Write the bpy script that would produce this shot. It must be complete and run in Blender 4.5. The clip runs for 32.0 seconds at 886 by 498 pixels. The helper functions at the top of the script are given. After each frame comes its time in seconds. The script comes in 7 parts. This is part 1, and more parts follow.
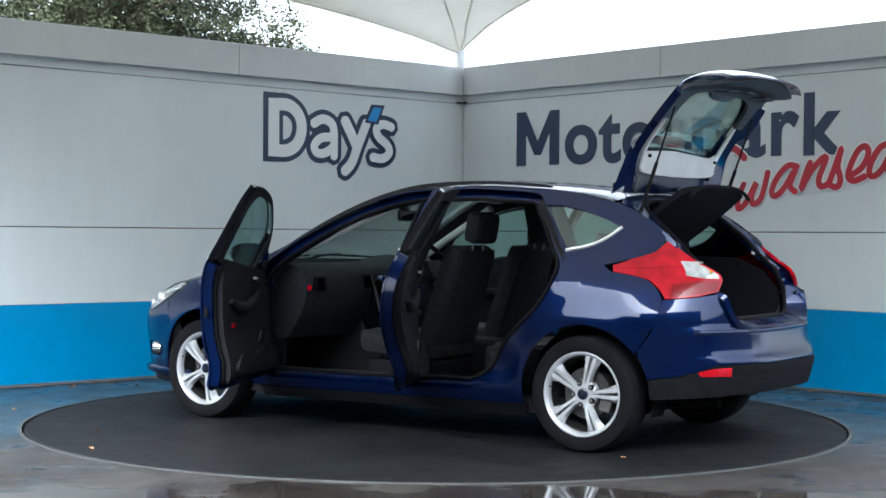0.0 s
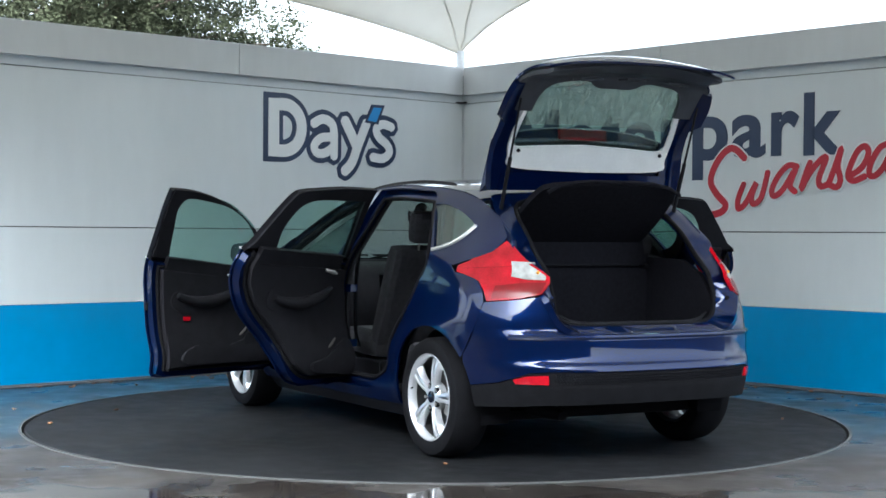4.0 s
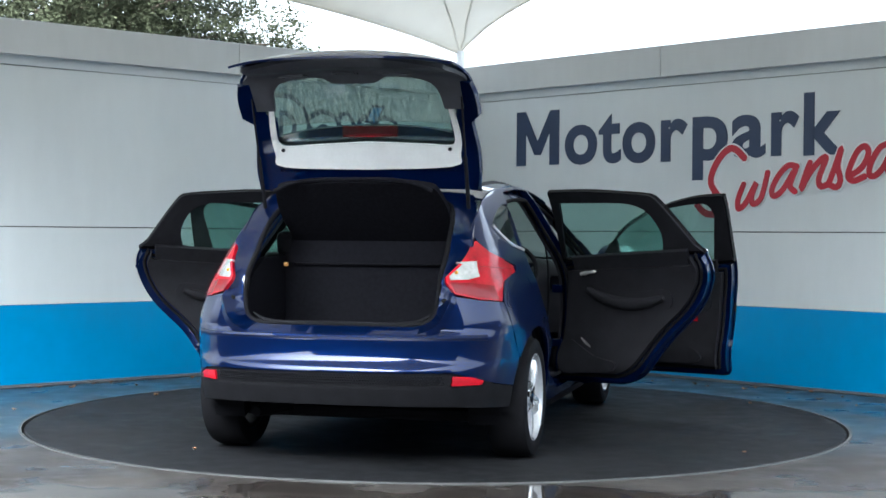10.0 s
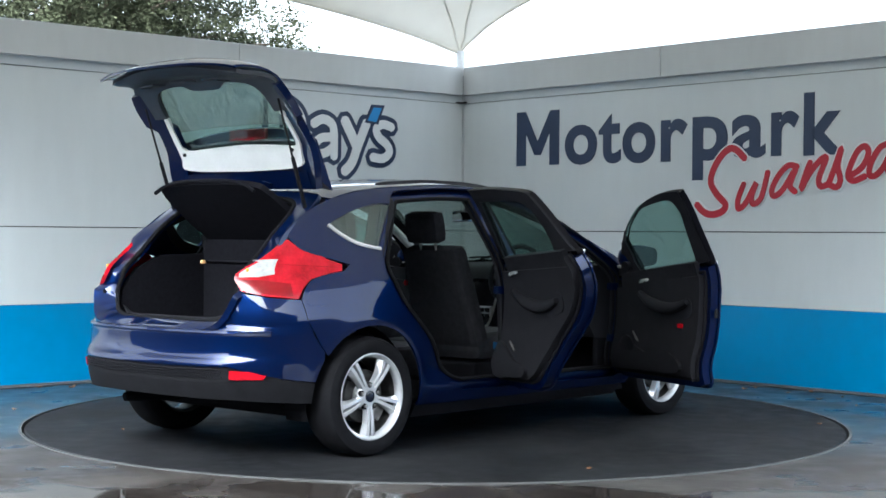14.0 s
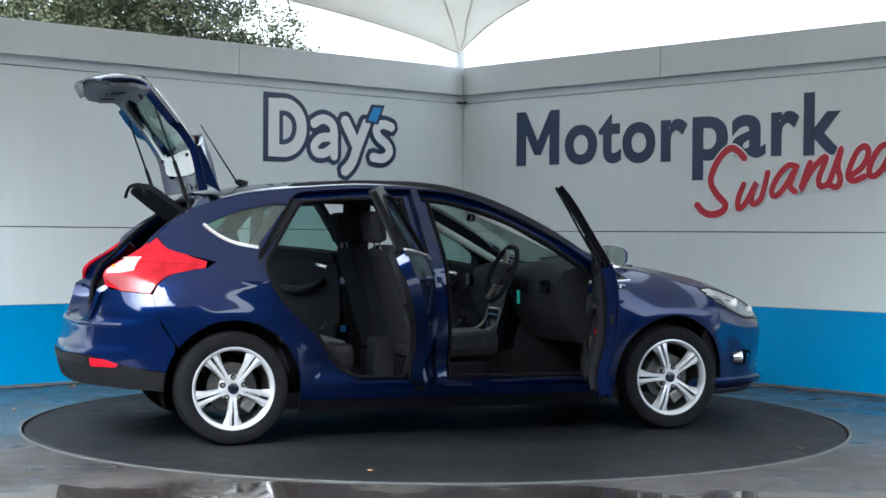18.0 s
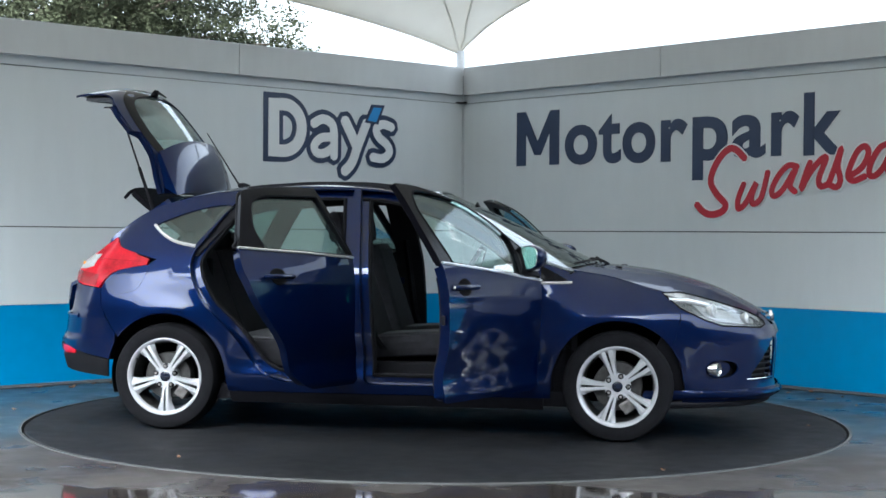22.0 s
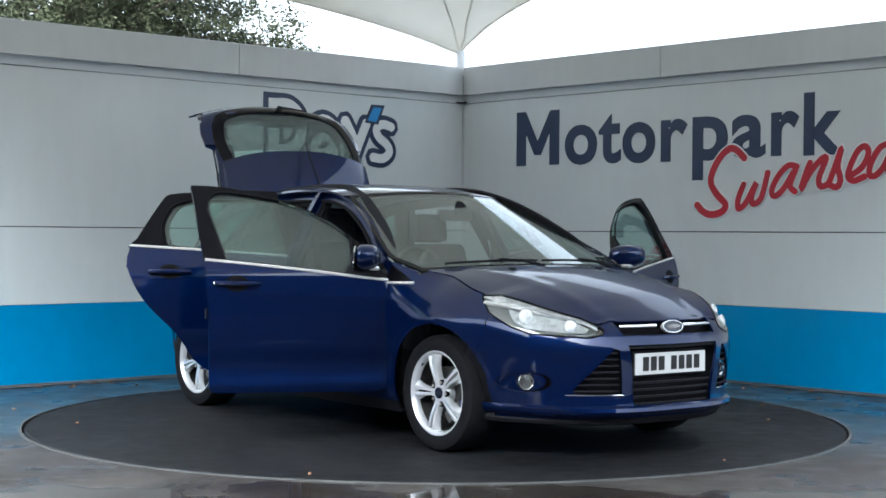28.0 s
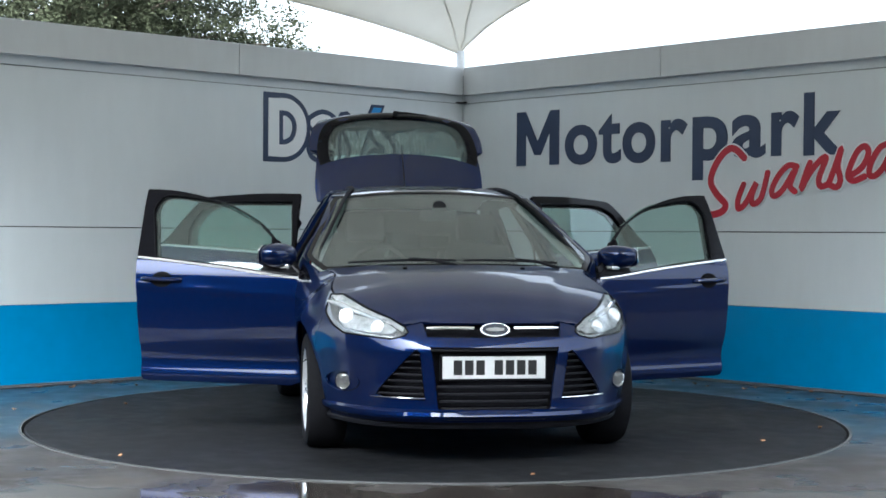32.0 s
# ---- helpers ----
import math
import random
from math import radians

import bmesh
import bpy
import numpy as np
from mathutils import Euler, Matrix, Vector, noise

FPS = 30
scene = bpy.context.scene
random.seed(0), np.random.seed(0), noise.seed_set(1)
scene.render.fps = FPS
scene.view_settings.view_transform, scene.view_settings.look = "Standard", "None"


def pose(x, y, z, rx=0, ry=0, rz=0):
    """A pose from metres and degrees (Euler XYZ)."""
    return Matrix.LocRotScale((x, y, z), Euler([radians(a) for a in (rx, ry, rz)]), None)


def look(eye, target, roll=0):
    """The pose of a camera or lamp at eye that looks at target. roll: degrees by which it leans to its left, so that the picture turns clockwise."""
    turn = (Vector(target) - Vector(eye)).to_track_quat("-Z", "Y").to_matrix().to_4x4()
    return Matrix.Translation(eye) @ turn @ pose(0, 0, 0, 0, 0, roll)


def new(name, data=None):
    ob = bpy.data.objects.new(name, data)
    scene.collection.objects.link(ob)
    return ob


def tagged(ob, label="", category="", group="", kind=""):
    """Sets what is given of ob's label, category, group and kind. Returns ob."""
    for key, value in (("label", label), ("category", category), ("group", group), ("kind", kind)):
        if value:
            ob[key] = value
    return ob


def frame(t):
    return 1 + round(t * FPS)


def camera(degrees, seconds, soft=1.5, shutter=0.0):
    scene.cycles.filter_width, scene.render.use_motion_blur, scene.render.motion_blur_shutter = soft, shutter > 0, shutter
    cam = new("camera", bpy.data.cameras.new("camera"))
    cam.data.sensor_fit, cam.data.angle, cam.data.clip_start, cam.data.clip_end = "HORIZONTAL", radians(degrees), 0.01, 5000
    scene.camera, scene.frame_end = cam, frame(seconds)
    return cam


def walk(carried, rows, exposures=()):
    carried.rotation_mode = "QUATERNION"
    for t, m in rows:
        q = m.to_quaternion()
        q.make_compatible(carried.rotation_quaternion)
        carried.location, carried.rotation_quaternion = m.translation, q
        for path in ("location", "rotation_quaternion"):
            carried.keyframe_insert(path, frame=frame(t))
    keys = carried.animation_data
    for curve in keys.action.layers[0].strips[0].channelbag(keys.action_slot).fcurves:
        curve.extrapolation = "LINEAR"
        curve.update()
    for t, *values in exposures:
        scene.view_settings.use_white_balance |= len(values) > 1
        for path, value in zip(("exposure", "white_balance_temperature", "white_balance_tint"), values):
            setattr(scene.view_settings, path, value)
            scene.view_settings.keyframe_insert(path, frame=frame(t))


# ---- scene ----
# ---------------------------------------------------------------- camera
cam = camera(32.34, 32.0, soft=1.6)
EYE = Vector((0.0, -9.6164, 1.1516))
VIEW = look(EYE, EYE + Vector((0.00391, 0.99995, -0.00882)), 0.402)
walk(cam, [(0.0, VIEW), (32.0, VIEW)], exposures=[(0.0, 2.64, 5750, 4), (3.0, 2.69, 5750, 4), (7.0, 2.83, 5750, 4), (12.0, 2.81, 5750, 4), (17.0, 2.74, 5750, 4), (19.0, 2.74, 5750, 4), (21.0, 2.56, 5750, 4), (23.5, 2.54, 5750, 4), (32.0, 2.54, 5750, 4)])

# ---------------------------------------------------------------- light: overcast sky
world = bpy.data.worlds.new("overcast_sky")
scene.world = world
world.use_nodes = True
wn, wl = world.node_tree.nodes, world.node_tree.links
sky = wn.new("ShaderNodeTexSky")
sky.sky_type, sky.sun_disc = "NISHITA", False
sky.sun_elevation, sky.sun_rotation = radians(45), radians(197)
sky.air_density, sky.dust_density, sky.ozone_density = 1.0, 6.0, 1.0
pale = wn.new("ShaderNodeHueSaturation")
pale.inputs["Saturation"].default_value = 0.22
wl.new(sky.outputs[0], pale.inputs["Color"])
wl.new(pale.outputs[0], wn["Background"].inputs["Color"])
wn["Background"].inputs["Strength"].default_value = 0.15

sun = new("sun", bpy.data.lights.new("sun", "SUN"))
sun.data.energy, sun.data.angle, sun.data.color = 0.4, radians(60), (1.0, 0.98, 0.95)
sun.matrix_world = look((-2.9, -9.6, 10.0), (0, 0, 0))


# ---------------------------------------------------------------- materials
def socket(b, name, value):
    if name in b.inputs:
        b.inputs[name].default_value = value


def mat(name, rgb, rough=0.5, metal=0.0, vary=0.0, scale=8.0, bump=0.0, bump_scale=60.0, coat=0.0, rough_vary=0.0,
        transmission=0.0, spec=0.5, emit=None, stretch=(1, 1, 1), second=None, second_at=0.55, coat_rough=0.03):
    """A surface with grain and stains at two scales; second: a stain's own colour."""
    m = bpy.data.materials.new(name)
    m.use_nodes = True
    n, l = m.node_tree.nodes, m.node_tree.links
    b = n["Principled BSDF"]
    b.inputs["Base Color"].default_value = (*rgb, 1)
    b.inputs["Roughness"].default_value = rough
    b.inputs["Metallic"].default_value = metal
    socket(b, "Coat Weight", coat)
    socket(b, "Coat Roughness", coat_rough)
    socket(b, "Transmission Weight", transmission)
    socket(b, "Specular IOR Level", spec)
    if emit:
        socket(b, "Emission Color", (*emit[:3], 1))
        socket(b, "Emission Strength", emit[3])
    coord = n.new("ShaderNodeTexCoord")
    mapping = n.new("ShaderNodeMapping")
    mapping.inputs["Scale"].default_value = stretch
    l.new(coord.outputs["Object"], mapping.inputs[0])
    if vary > 0:
        big, fine = n.new("ShaderNodeTexNoise"), n.new("ShaderNodeTexNoise")
        for t, s, d in ((big, scale, 4.0), (fine, scale * 9.0, 6.0)):
            t.inputs["Scale"].default_value, t.inputs["Detail"].default_value = s, d
            l.new(mapping.outputs[0], t.inputs[0])
        add = n.new("ShaderNodeMath")
        add.operation = "ADD"
        half = n.new("ShaderNodeMath")
        half.operation, half.inputs[1].default_value = "MULTIPLY", 0.5
        l.new(fine.outputs[0], half.inputs[0])
        l.new(big.outputs[0], add.inputs[0])
        l.new(half.outputs[0], add.inputs[1])
        ramp = n.new("ShaderNodeValToRGB")
        lo = tuple(max(0.0, c * (1 - vary)) for c in rgb)
        hi = tuple(min(1.0, c * (1 + vary)) for c in rgb)
        if second:
            lo, hi = rgb, second
        ramp.color_ramp.elements[0].position, ramp.color_ramp.elements[1].position = (second_at, second_at + 0.25) if second else (0.45, 1.05)
        ramp.color_ramp.elements[0].color, ramp.color_ramp.elements[1].color = (*lo, 1), (*hi, 1)
        l.new(add.outputs[0], ramp.inputs[0])
        l.new(ramp.outputs[0], b.inputs["Base Color"])
        if rough_vary > 0:
            mr = n.new("ShaderNodeMapRange")
            mr.inputs[1].default_value, mr.inputs[2].default_value = 0.45, 1.0
            mr.inputs[3].default_value, mr.inputs[4].default_value = max(0.02, rough - rough_vary), min(1, rough + rough_vary)
            l.new(add.outputs[0], mr.inputs[0])
            l.new(mr.outputs[0], b.inputs["Roughness"])
    if bump > 0:
        bt = n.new("ShaderNodeTexNoise")
        bt.inputs["Scale"].default_value, bt.inputs["Detail"].default_value = bump_scale, 5.0
        l.new(mapping.outputs[0], bt.inputs[0])
        bp = n.new("ShaderNodeBump")
        bp.inputs["Strength"].default_value, bp.inputs["Distance"].default_value = bump, 0.01
        l.new(bt.outputs[0], bp.inputs["Height"])
        l.new(bp.outputs[0], b.inputs["Normal"])
    return m


def glass(name, rgb, clear, rough=0.0, haze=0.0, drops=False):
    """A thin pane: mostly see-through, tinted, with a mirror's share by Fresnel; drops: beaded with rain."""
    m = bpy.data.materials.new(name)
    m.use_nodes = True
    n, l = m.node_tree.nodes, m.node_tree.links
    n.remove(n["Principled BSDF"])
    tr, gl, mix, fr = n.new("ShaderNodeBsdfTransparent"), n.new("ShaderNodeBsdfGlossy"), n.new("ShaderNodeMixShader"), n.new("ShaderNodeLayerWeight")
    tr.inputs[0].default_value = (*(c * clear for c in rgb), 1)
    gl.inputs["Roughness"].default_value = rough
    fr.inputs[0].default_value = 0.5
    power, share = n.new("ShaderNodeMath"), n.new("ShaderNodeMapRange")
    power.operation, power.inputs[1].default_value = "POWER", 4.0
    share.inputs[3].default_value, share.inputs[4].default_value = 0.075, 0.85
    l.new(fr.outputs["Facing"], power.inputs[0])
    l.new(power.outputs[0], share.inputs[0])
    l.new(share.outputs[0], mix.inputs[0])
    l.new(tr.outputs[0], mix.inputs[1])
    l.new(gl.outputs[0], mix.inputs[2])
    out = mix
    if haze > 0:
        film, veil = n.new("ShaderNodeBsdfDiffuse"), n.new("ShaderNodeMixShader")
        film.inputs[0].default_value = (0.62, 0.70, 0.68, 1)
        veil.inputs[0].default_value = haze
        l.new(mix.outputs[0], veil.inputs[1])
        l.new(film.outputs[0], veil.inputs[2])
        out = veil
    if drops:
        df = n.new("ShaderNodeBsdfDiffuse")
        df.inputs[0].default_value = (0.10, 0.125, 0.12, 1)
        tl = n.new("ShaderNodeBsdfTranslucent")
        tl.inputs[0].default_value = (0.55, 0.64, 0.60, 1)
        wet = n.new("ShaderNodeAddShader")
        l.new(df.outputs[0], wet.inputs[0])
        l.new(tl.outputs[0], wet.inputs[1])
        coord, mp, no, rp, mix2 = (n.new("ShaderNodeTexCoord"), n.new("ShaderNodeMapping"), n.new("ShaderNodeTexNoise"),
                                   n.new("ShaderNodeMapRange"), n.new("ShaderNodeMixShader"))
        mp.inputs["Scale"].default_value = (9, 60, 9)
        l.new(coord.outputs["Object"], mp.inputs[0])
        l.new(mp.outputs[0], no.inputs[0])
        no.inputs["Scale"].default_value, no.inputs["Detail"].default_value = 1.6, 5.0
        rp.inputs[1].default_value, rp.inputs[2].default_value = 0.46, 0.58
        rp.inputs[3].default_value, rp.inputs[4].default_value = 0.215, 0.0
        l.new(no.outputs[0], rp.inputs[0])
        l.new(rp.outputs[0], mix2.inputs[0])
        l.new(mix.outputs[0], mix2.inputs[1])
        l.new(wet.outputs[0], mix2.inputs[2])
        out = mix2
    l.new(out.outputs[0], n["Material Output"].inputs[0])
    return m


PAINT = mat("blue_metallic_paint", (0.0012, 0.0085, 0.050), 0.30, 0.55, vary=0.10, scale=3, coat=0.85, spec=0.0)
WET_PAINT = mat("rain_beaded_blue_paint", (0.0012, 0.0085, 0.050), 0.30, 0.55, vary=0.15, scale=3, coat=0.6, spec=0.0, bump=0.05, bump_scale=110, coat_rough=0.07)
GLOSS_BLACK = mat("gloss_black_trim", (0.004, 0.004, 0.006), 0.12, spec=0.10, vary=0.2, scale=5)
BLACK = mat("black_plastic", (0.0075, 0.0075, 0.010), 0.6, spec=0.14, vary=0.25, scale=20, bump=0.15, bump_scale=400)
# black cabin plastic, lifted above SOFT to make up for less light inside
TRIM = mat("lifted_cabin_plastic", (0.020, 0.020, 0.024), 0.7, spec=0.25, vary=0.2, scale=14, bump=0.2, bump_scale=300)
GATE_TRIM = mat("slate_tailgate_plastic", (0.046, 0.050, 0.060), 0.5, spec=0.4, vary=0.2, scale=14, bump=0.15, bump_scale=300)
SOFT = mat("black_lining_plastic", (0.0105, 0.0105, 0.0135), 0.75, spec=0.2, vary=0.25, scale=14, bump=0.2, bump_scale=300)
CLOTH = mat("charcoal_seat_cloth", (0.021, 0.021, 0.025), 0.95, spec=0.2, vary=0.3, scale=30, bump=0.4, bump_scale=500)
CLOTH_GREY = mat("grey_seat_cloth", (0.065, 0.065, 0.073), 0.9, vary=0.3, scale=40, bump=0.4, bump_scale=500)
CARPET = mat("black_carpet", (0.0125, 0.0125, 0.0155), 0.95, spec=0.1, vary=0.25, scale=60, bump=0.3, bump_scale=300)
BOOT_FELT = mat("black_boot_felt", (0.0095, 0.0095, 0.0125), 0.95, spec=0.06, vary=0.3, scale=50, bump=0.3, bump_scale=300)
HEADLINER = mat("light_grey_headliner", (0.74, 0.75, 0.74), 0.8, vary=0.06, scale=8)
RUBBER = mat("black_rubber", (0.0065, 0.0065, 0.008), 0.85, spec=0.12, vary=0.3, scale=15, bump=0.2, bump_scale=150)
BRIGHT_TRIM = mat("bright_trim", (0.86, 0.87, 0.88), 0.26, 0.7, vary=0.05, scale=10)
BRAKE = mat("dull_brake_disc", (0.055, 0.054, 0.053), 0.5, 0.7, vary=0.3, scale=30)
DEEP_RED = mat("deep_red_lens", (0.20, 0.002, 0.006), 0.2, vary=0.15, scale=20, coat=0.25, spec=0.25)
CHROME = mat("chrome", (0.85, 0.86, 0.87), 0.08, 1.0, vary=0.05, scale=10)
ALLOY = mat("silver_alloy", (0.60, 0.61, 0.63), 0.26, 0.45, vary=0.08, scale=12, coat=0.4)
STEEL = mat("brake_steel", (0.22, 0.21, 0.20), 0.45, 0.9, vary=0.3, scale=30)
DARK = mat("dark_underbody", (0.005, 0.005, 0.0065), 0.9, spec=0.1, vary=0.3, scale=10)
RED_LENS = mat("red_lamp_lens", (0.37, 0.003, 0.012), 0.18, vary=0.40, scale=11, coat=0.22, spec=0.2)
CLEAR_LENS = mat("clear_lamp_lens", (0.50, 0.51, 0.51), 0.12, 0.4, vary=0.3, scale=30, coat=1.0)
AMBER = mat("amber_bulb", (0.8, 0.35, 0.04), 0.25, vary=0.1, scale=20)
PLATE = mat("white_number_plate", (0.62, 0.62, 0.61), 0.35, vary=0.04, scale=9)
INK = mat("black_characters", (0.012, 0.012, 0.012), 0.4, vary=0.1, scale=9)
BADGE_BLUE = mat("blue_badge_enamel", (0.005, 0.008, 0.02), 0.2, vary=0.1, scale=20, coat=0.3)
WARM = mat("warm_boot_lamp", (0.9, 0.6, 0.3), 0.4, vary=0.05, scale=30, emit=(1.0, 0.45, 0.12, 0.05))
LAMP_SILVER = mat("silvered_reflector", (0.72, 0.73, 0.74), 0.32, 0.5, vary=0.45, scale=28, bump=0.5, bump_scale=60)
MIRROR = mat("mirror_glass", (0.62, 0.65, 0.66), 0.02, 1.0, vary=0.02, scale=4)
TEAL = mat("teal_key_tag", (0.05, 0.55, 0.48), 0.5, vary=0.1, scale=30)
PANE = glass("tinted_car_glass", (0.76, 0.94, 0.90), 0.84, haze=0.016)
SCREEN = glass("windscreen_glass", (0.86, 0.95, 0.92), 0.84, haze=0.015)
WET_PANE = glass("rain_beaded_glass", (0.75, 0.88, 0.85), 0.70, drops=True)
LAMP_PANE = glass("lamp_cover", (0.95, 0.97, 0.98), 0.92)

WALL_GREY = mat("pale_grey_wall_cladding", (0.62, 0.655, 0.67), 0.55, vary=0.06, scale=0.9, bump=0.03, bump_scale=25, rough_vary=0.08, stretch=(1, 1, 0.3))
COPING_GREY = mat("weathered_grey_coping", (0.53, 0.55, 0.555), 0.5, vary=0.06, scale=1.6, bump=0.05, bump_scale=30, stretch=(1, 1, 0.25))
WALL_BLUE = mat("bright_blue_wall_cladding", (0.006, 0.235, 0.52), 0.45, vary=0.10, scale=1.0, bump=0.04, bump_scale=25)
JOINT = mat("dark_joint", (0.10, 0.11, 0.12), 0.8, vary=0.2, scale=6)
NAVY = mat("navy_sign_paint", (0.018, 0.035, 0.085), 0.45, vary=0.08, scale=5)
SIGN_RED = mat("red_sign_paint", (0.42, 0.012, 0.03), 0.45, vary=0.08, scale=5)
SIGN_WHITE = mat("white_sign_paint", (0.74, 0.76, 0.77), 0.45, vary=0.03, scale=5)
SIGN_BLUE = mat("sky_blue_sign_paint", (0.02, 0.25, 0.62), 0.45, vary=0.05, scale=5)
DISC = mat("wet_black_turntable_rubber", (0.0070, 0.0072, 0.0085), 0.64, spec=0.24, vary=0.40, scale=0.9, bump=0.25, bump_scale=220, rough_vary=0.22)
RIM_METAL = mat("worn_metal_rim", (0.085, 0.088, 0.09), 0.6, 0.3, vary=0.3, scale=6)
BARK = mat("bark", (0.09, 0.07, 0.05), 0.9, vary=0.4, scale=8, bump=0.6, bump_scale=30)
LEAF = mat("green_leaf", (0.040, 0.045, 0.026), 0.75, spec=0.08, vary=0.7, scale=2.5)
DRY_LEAF = mat("fallen_leaf", (0.30, 0.15, 0.075), 0.8, vary=0.4, scale=30)
POLE = mat("pale_pole_paint", (0.75, 0.76, 0.77), 0.4, vary=0.05, scale=5)
# kept dark so that the added blocking walls hold reflections down
LIGHT_BLOCK = mat("light_block_grey", (0.07, 0.073, 0.078), 0.8, vary=0.2, scale=0.6, bump=0.1, bump_scale=30)


def canvas():
    m = bpy.data.materials.new("white_canopy_fabric")
    m.use_nodes = True
    n, l = m.node_tree.nodes, m.node_tree.links
    n.remove(n["Principled BSDF"])
    df, tl, mix = n.new("ShaderNodeBsdfDiffuse"), n.new("ShaderNodeBsdfTranslucent"), n.new("ShaderNodeMixShader")
    coord, no, rp = n.new("ShaderNodeTexCoord"), n.new("ShaderNodeTexNoise"), n.new("ShaderNodeValToRGB")
    no.inputs["Scale"].default_value, no.inputs["Detail"].default_value = 1.1, 6.0
    rp.color_ramp.elements[0].color, rp.color_ramp.elements[1].color = (0.76, 0.72, 0.63, 1), (0.88, 0.84, 0.75, 1)
    rp.color_ramp.elements[0].position, rp.color_ramp.elements[1].position = 0.35, 0.65
    l.new(coord.outputs["Object"], no.inputs[0])
    l.new(no.outputs[0], rp.inputs[0])
    for s in (df, tl):
        l.new(rp.outputs[0], s.inputs[0])
    mix.inputs[0].default_value = 0.12
    l.new(df.outputs[0], mix.inputs[1])
    l.new(tl.outputs[0], mix.inputs[2])
    l.new(mix.outputs[0], n["Material Output"].inputs[0])
    return m


CANVAS = canvas()


def floor_paint():
    """Blue floor paint, worn through to wet brown-grey concrete towards the entrance."""
    m = bpy.data.materials.new("worn_blue_floor_paint")
    m.use_nodes = True
    n, l = m.node_tree.nodes, m.node_tree.links
    b = n["Principled BSDF"]
    coord, sep = n.new("ShaderNodeTexCoord"), n.new("ShaderNodeSeparateXYZ")
    l.new(coord.outputs["Object"], sep.inputs[0])

    def noise_at(scale, detail=6.0, stretch=(1, 1, 1)):
        mp, t = n.new("ShaderNodeMapping"), n.new("ShaderNodeTexNoise")
        mp.inputs["Scale"].default_value = stretch
        l.new(coord.outputs["Object"], mp.inputs[0])
        l.new(mp.outputs[0], t.inputs[0])
        t.inputs["Scale"].default_value, t.inputs["Detail"].default_value = scale, detail
        return t.outputs[0]

    def math_node(op, a, c):
        t = n.new("ShaderNodeMath")
        t.operation = op
        for i, v in enumerate((a, c)):
            if isinstance(v, (int, float)):
                t.inputs[i].default_value = v
            else:
                l.new(v, t.inputs[i])
        return t.outputs[0]

    def blend(fac, a, c):
        t = n.new("ShaderNodeMix")
        t.data_type = "RGBA"
        l.new(fac, t.inputs[0])
        for i, v in ((6, a), (7, c)):
            if isinstance(v, tuple):
                t.inputs[i].default_value = (*v, 1)
            else:
                l.new(v, t.inputs[i])
        return t.outputs[2]

    def span(v, a, c, e=0.0, f=1.0):
        t = n.new("ShaderNodeMapRange")
        l.new(v, t.inputs[0])
        for i, k in enumerate((a, c, e, f)):
            t.inputs[i + 1].default_value = k
        return t.outputs[0]
    # paint lasts towards the back walls: y above about -1.2
    edge = math_node("ADD", sep.outputs["Y"], math_node("MULTIPLY", math_node("SUBTRACT", noise_at(1.3), 0.5), 2.2))
    paint = span(edge, -1.55, -0.55)
    worn = span(noise_at(3.0, 9.0, (1, 0.5, 1)), 0.50, 0.62)
    paint2 = math_node("MULTIPLY", paint, math_node("SUBTRACT", 1.0, math_node("MULTIPLY", worn, 0.45)))
    concrete = blend(span(noise_at(2.2), 0.35, 0.65), (0.021, 0.0165, 0.0145), (0.045, 0.039, 0.035))
    blue = blend(span(noise_at(4.0), 0.35, 0.65), (0.012, 0.034, 0.056), (0.027, 0.060, 0.086))
    colour = blend(paint2, concrete, blue)
    grime = blend(span(noise_at(28.0), 0.58, 0.70, 0.0, 0.5), colour, (0.05, 0.05, 0.05))
    fine = blend(span(noise_at(95.0, 3.0), 0.56, 0.66, 0.0, 0.35), grime, (0.09, 0.09, 0.09))
    l.new(fine, b.inputs["Base Color"])
    pools = span(math_node("ADD", sep.outputs["Y"], math_node("MULTIPLY", math_node("SUBTRACT", noise_at(1.1, 4.0), 0.5), 2.6)), -2.75, -2.55, 0.0, 1.0)
    dry = span(noise_at(2.6, 5.0), 0.36, 0.62, 0.22, 0.55)
    l.new(math_node("ADD", 0.05, math_node("MULTIPLY", pools, dry)), b.inputs["Roughness"])
    bp = n.new("ShaderNodeBump")
    bp.inputs["Strength"].default_value, bp.inputs["Distance"].default_value = 0.12, 0.01
    l.new(math_node("MULTIPLY", noise_at(45.0), pools), bp.inputs["Height"])
    l.new(bp.outputs[0], b.inputs["Normal"])
    return m


FLOOR = floor_paint()


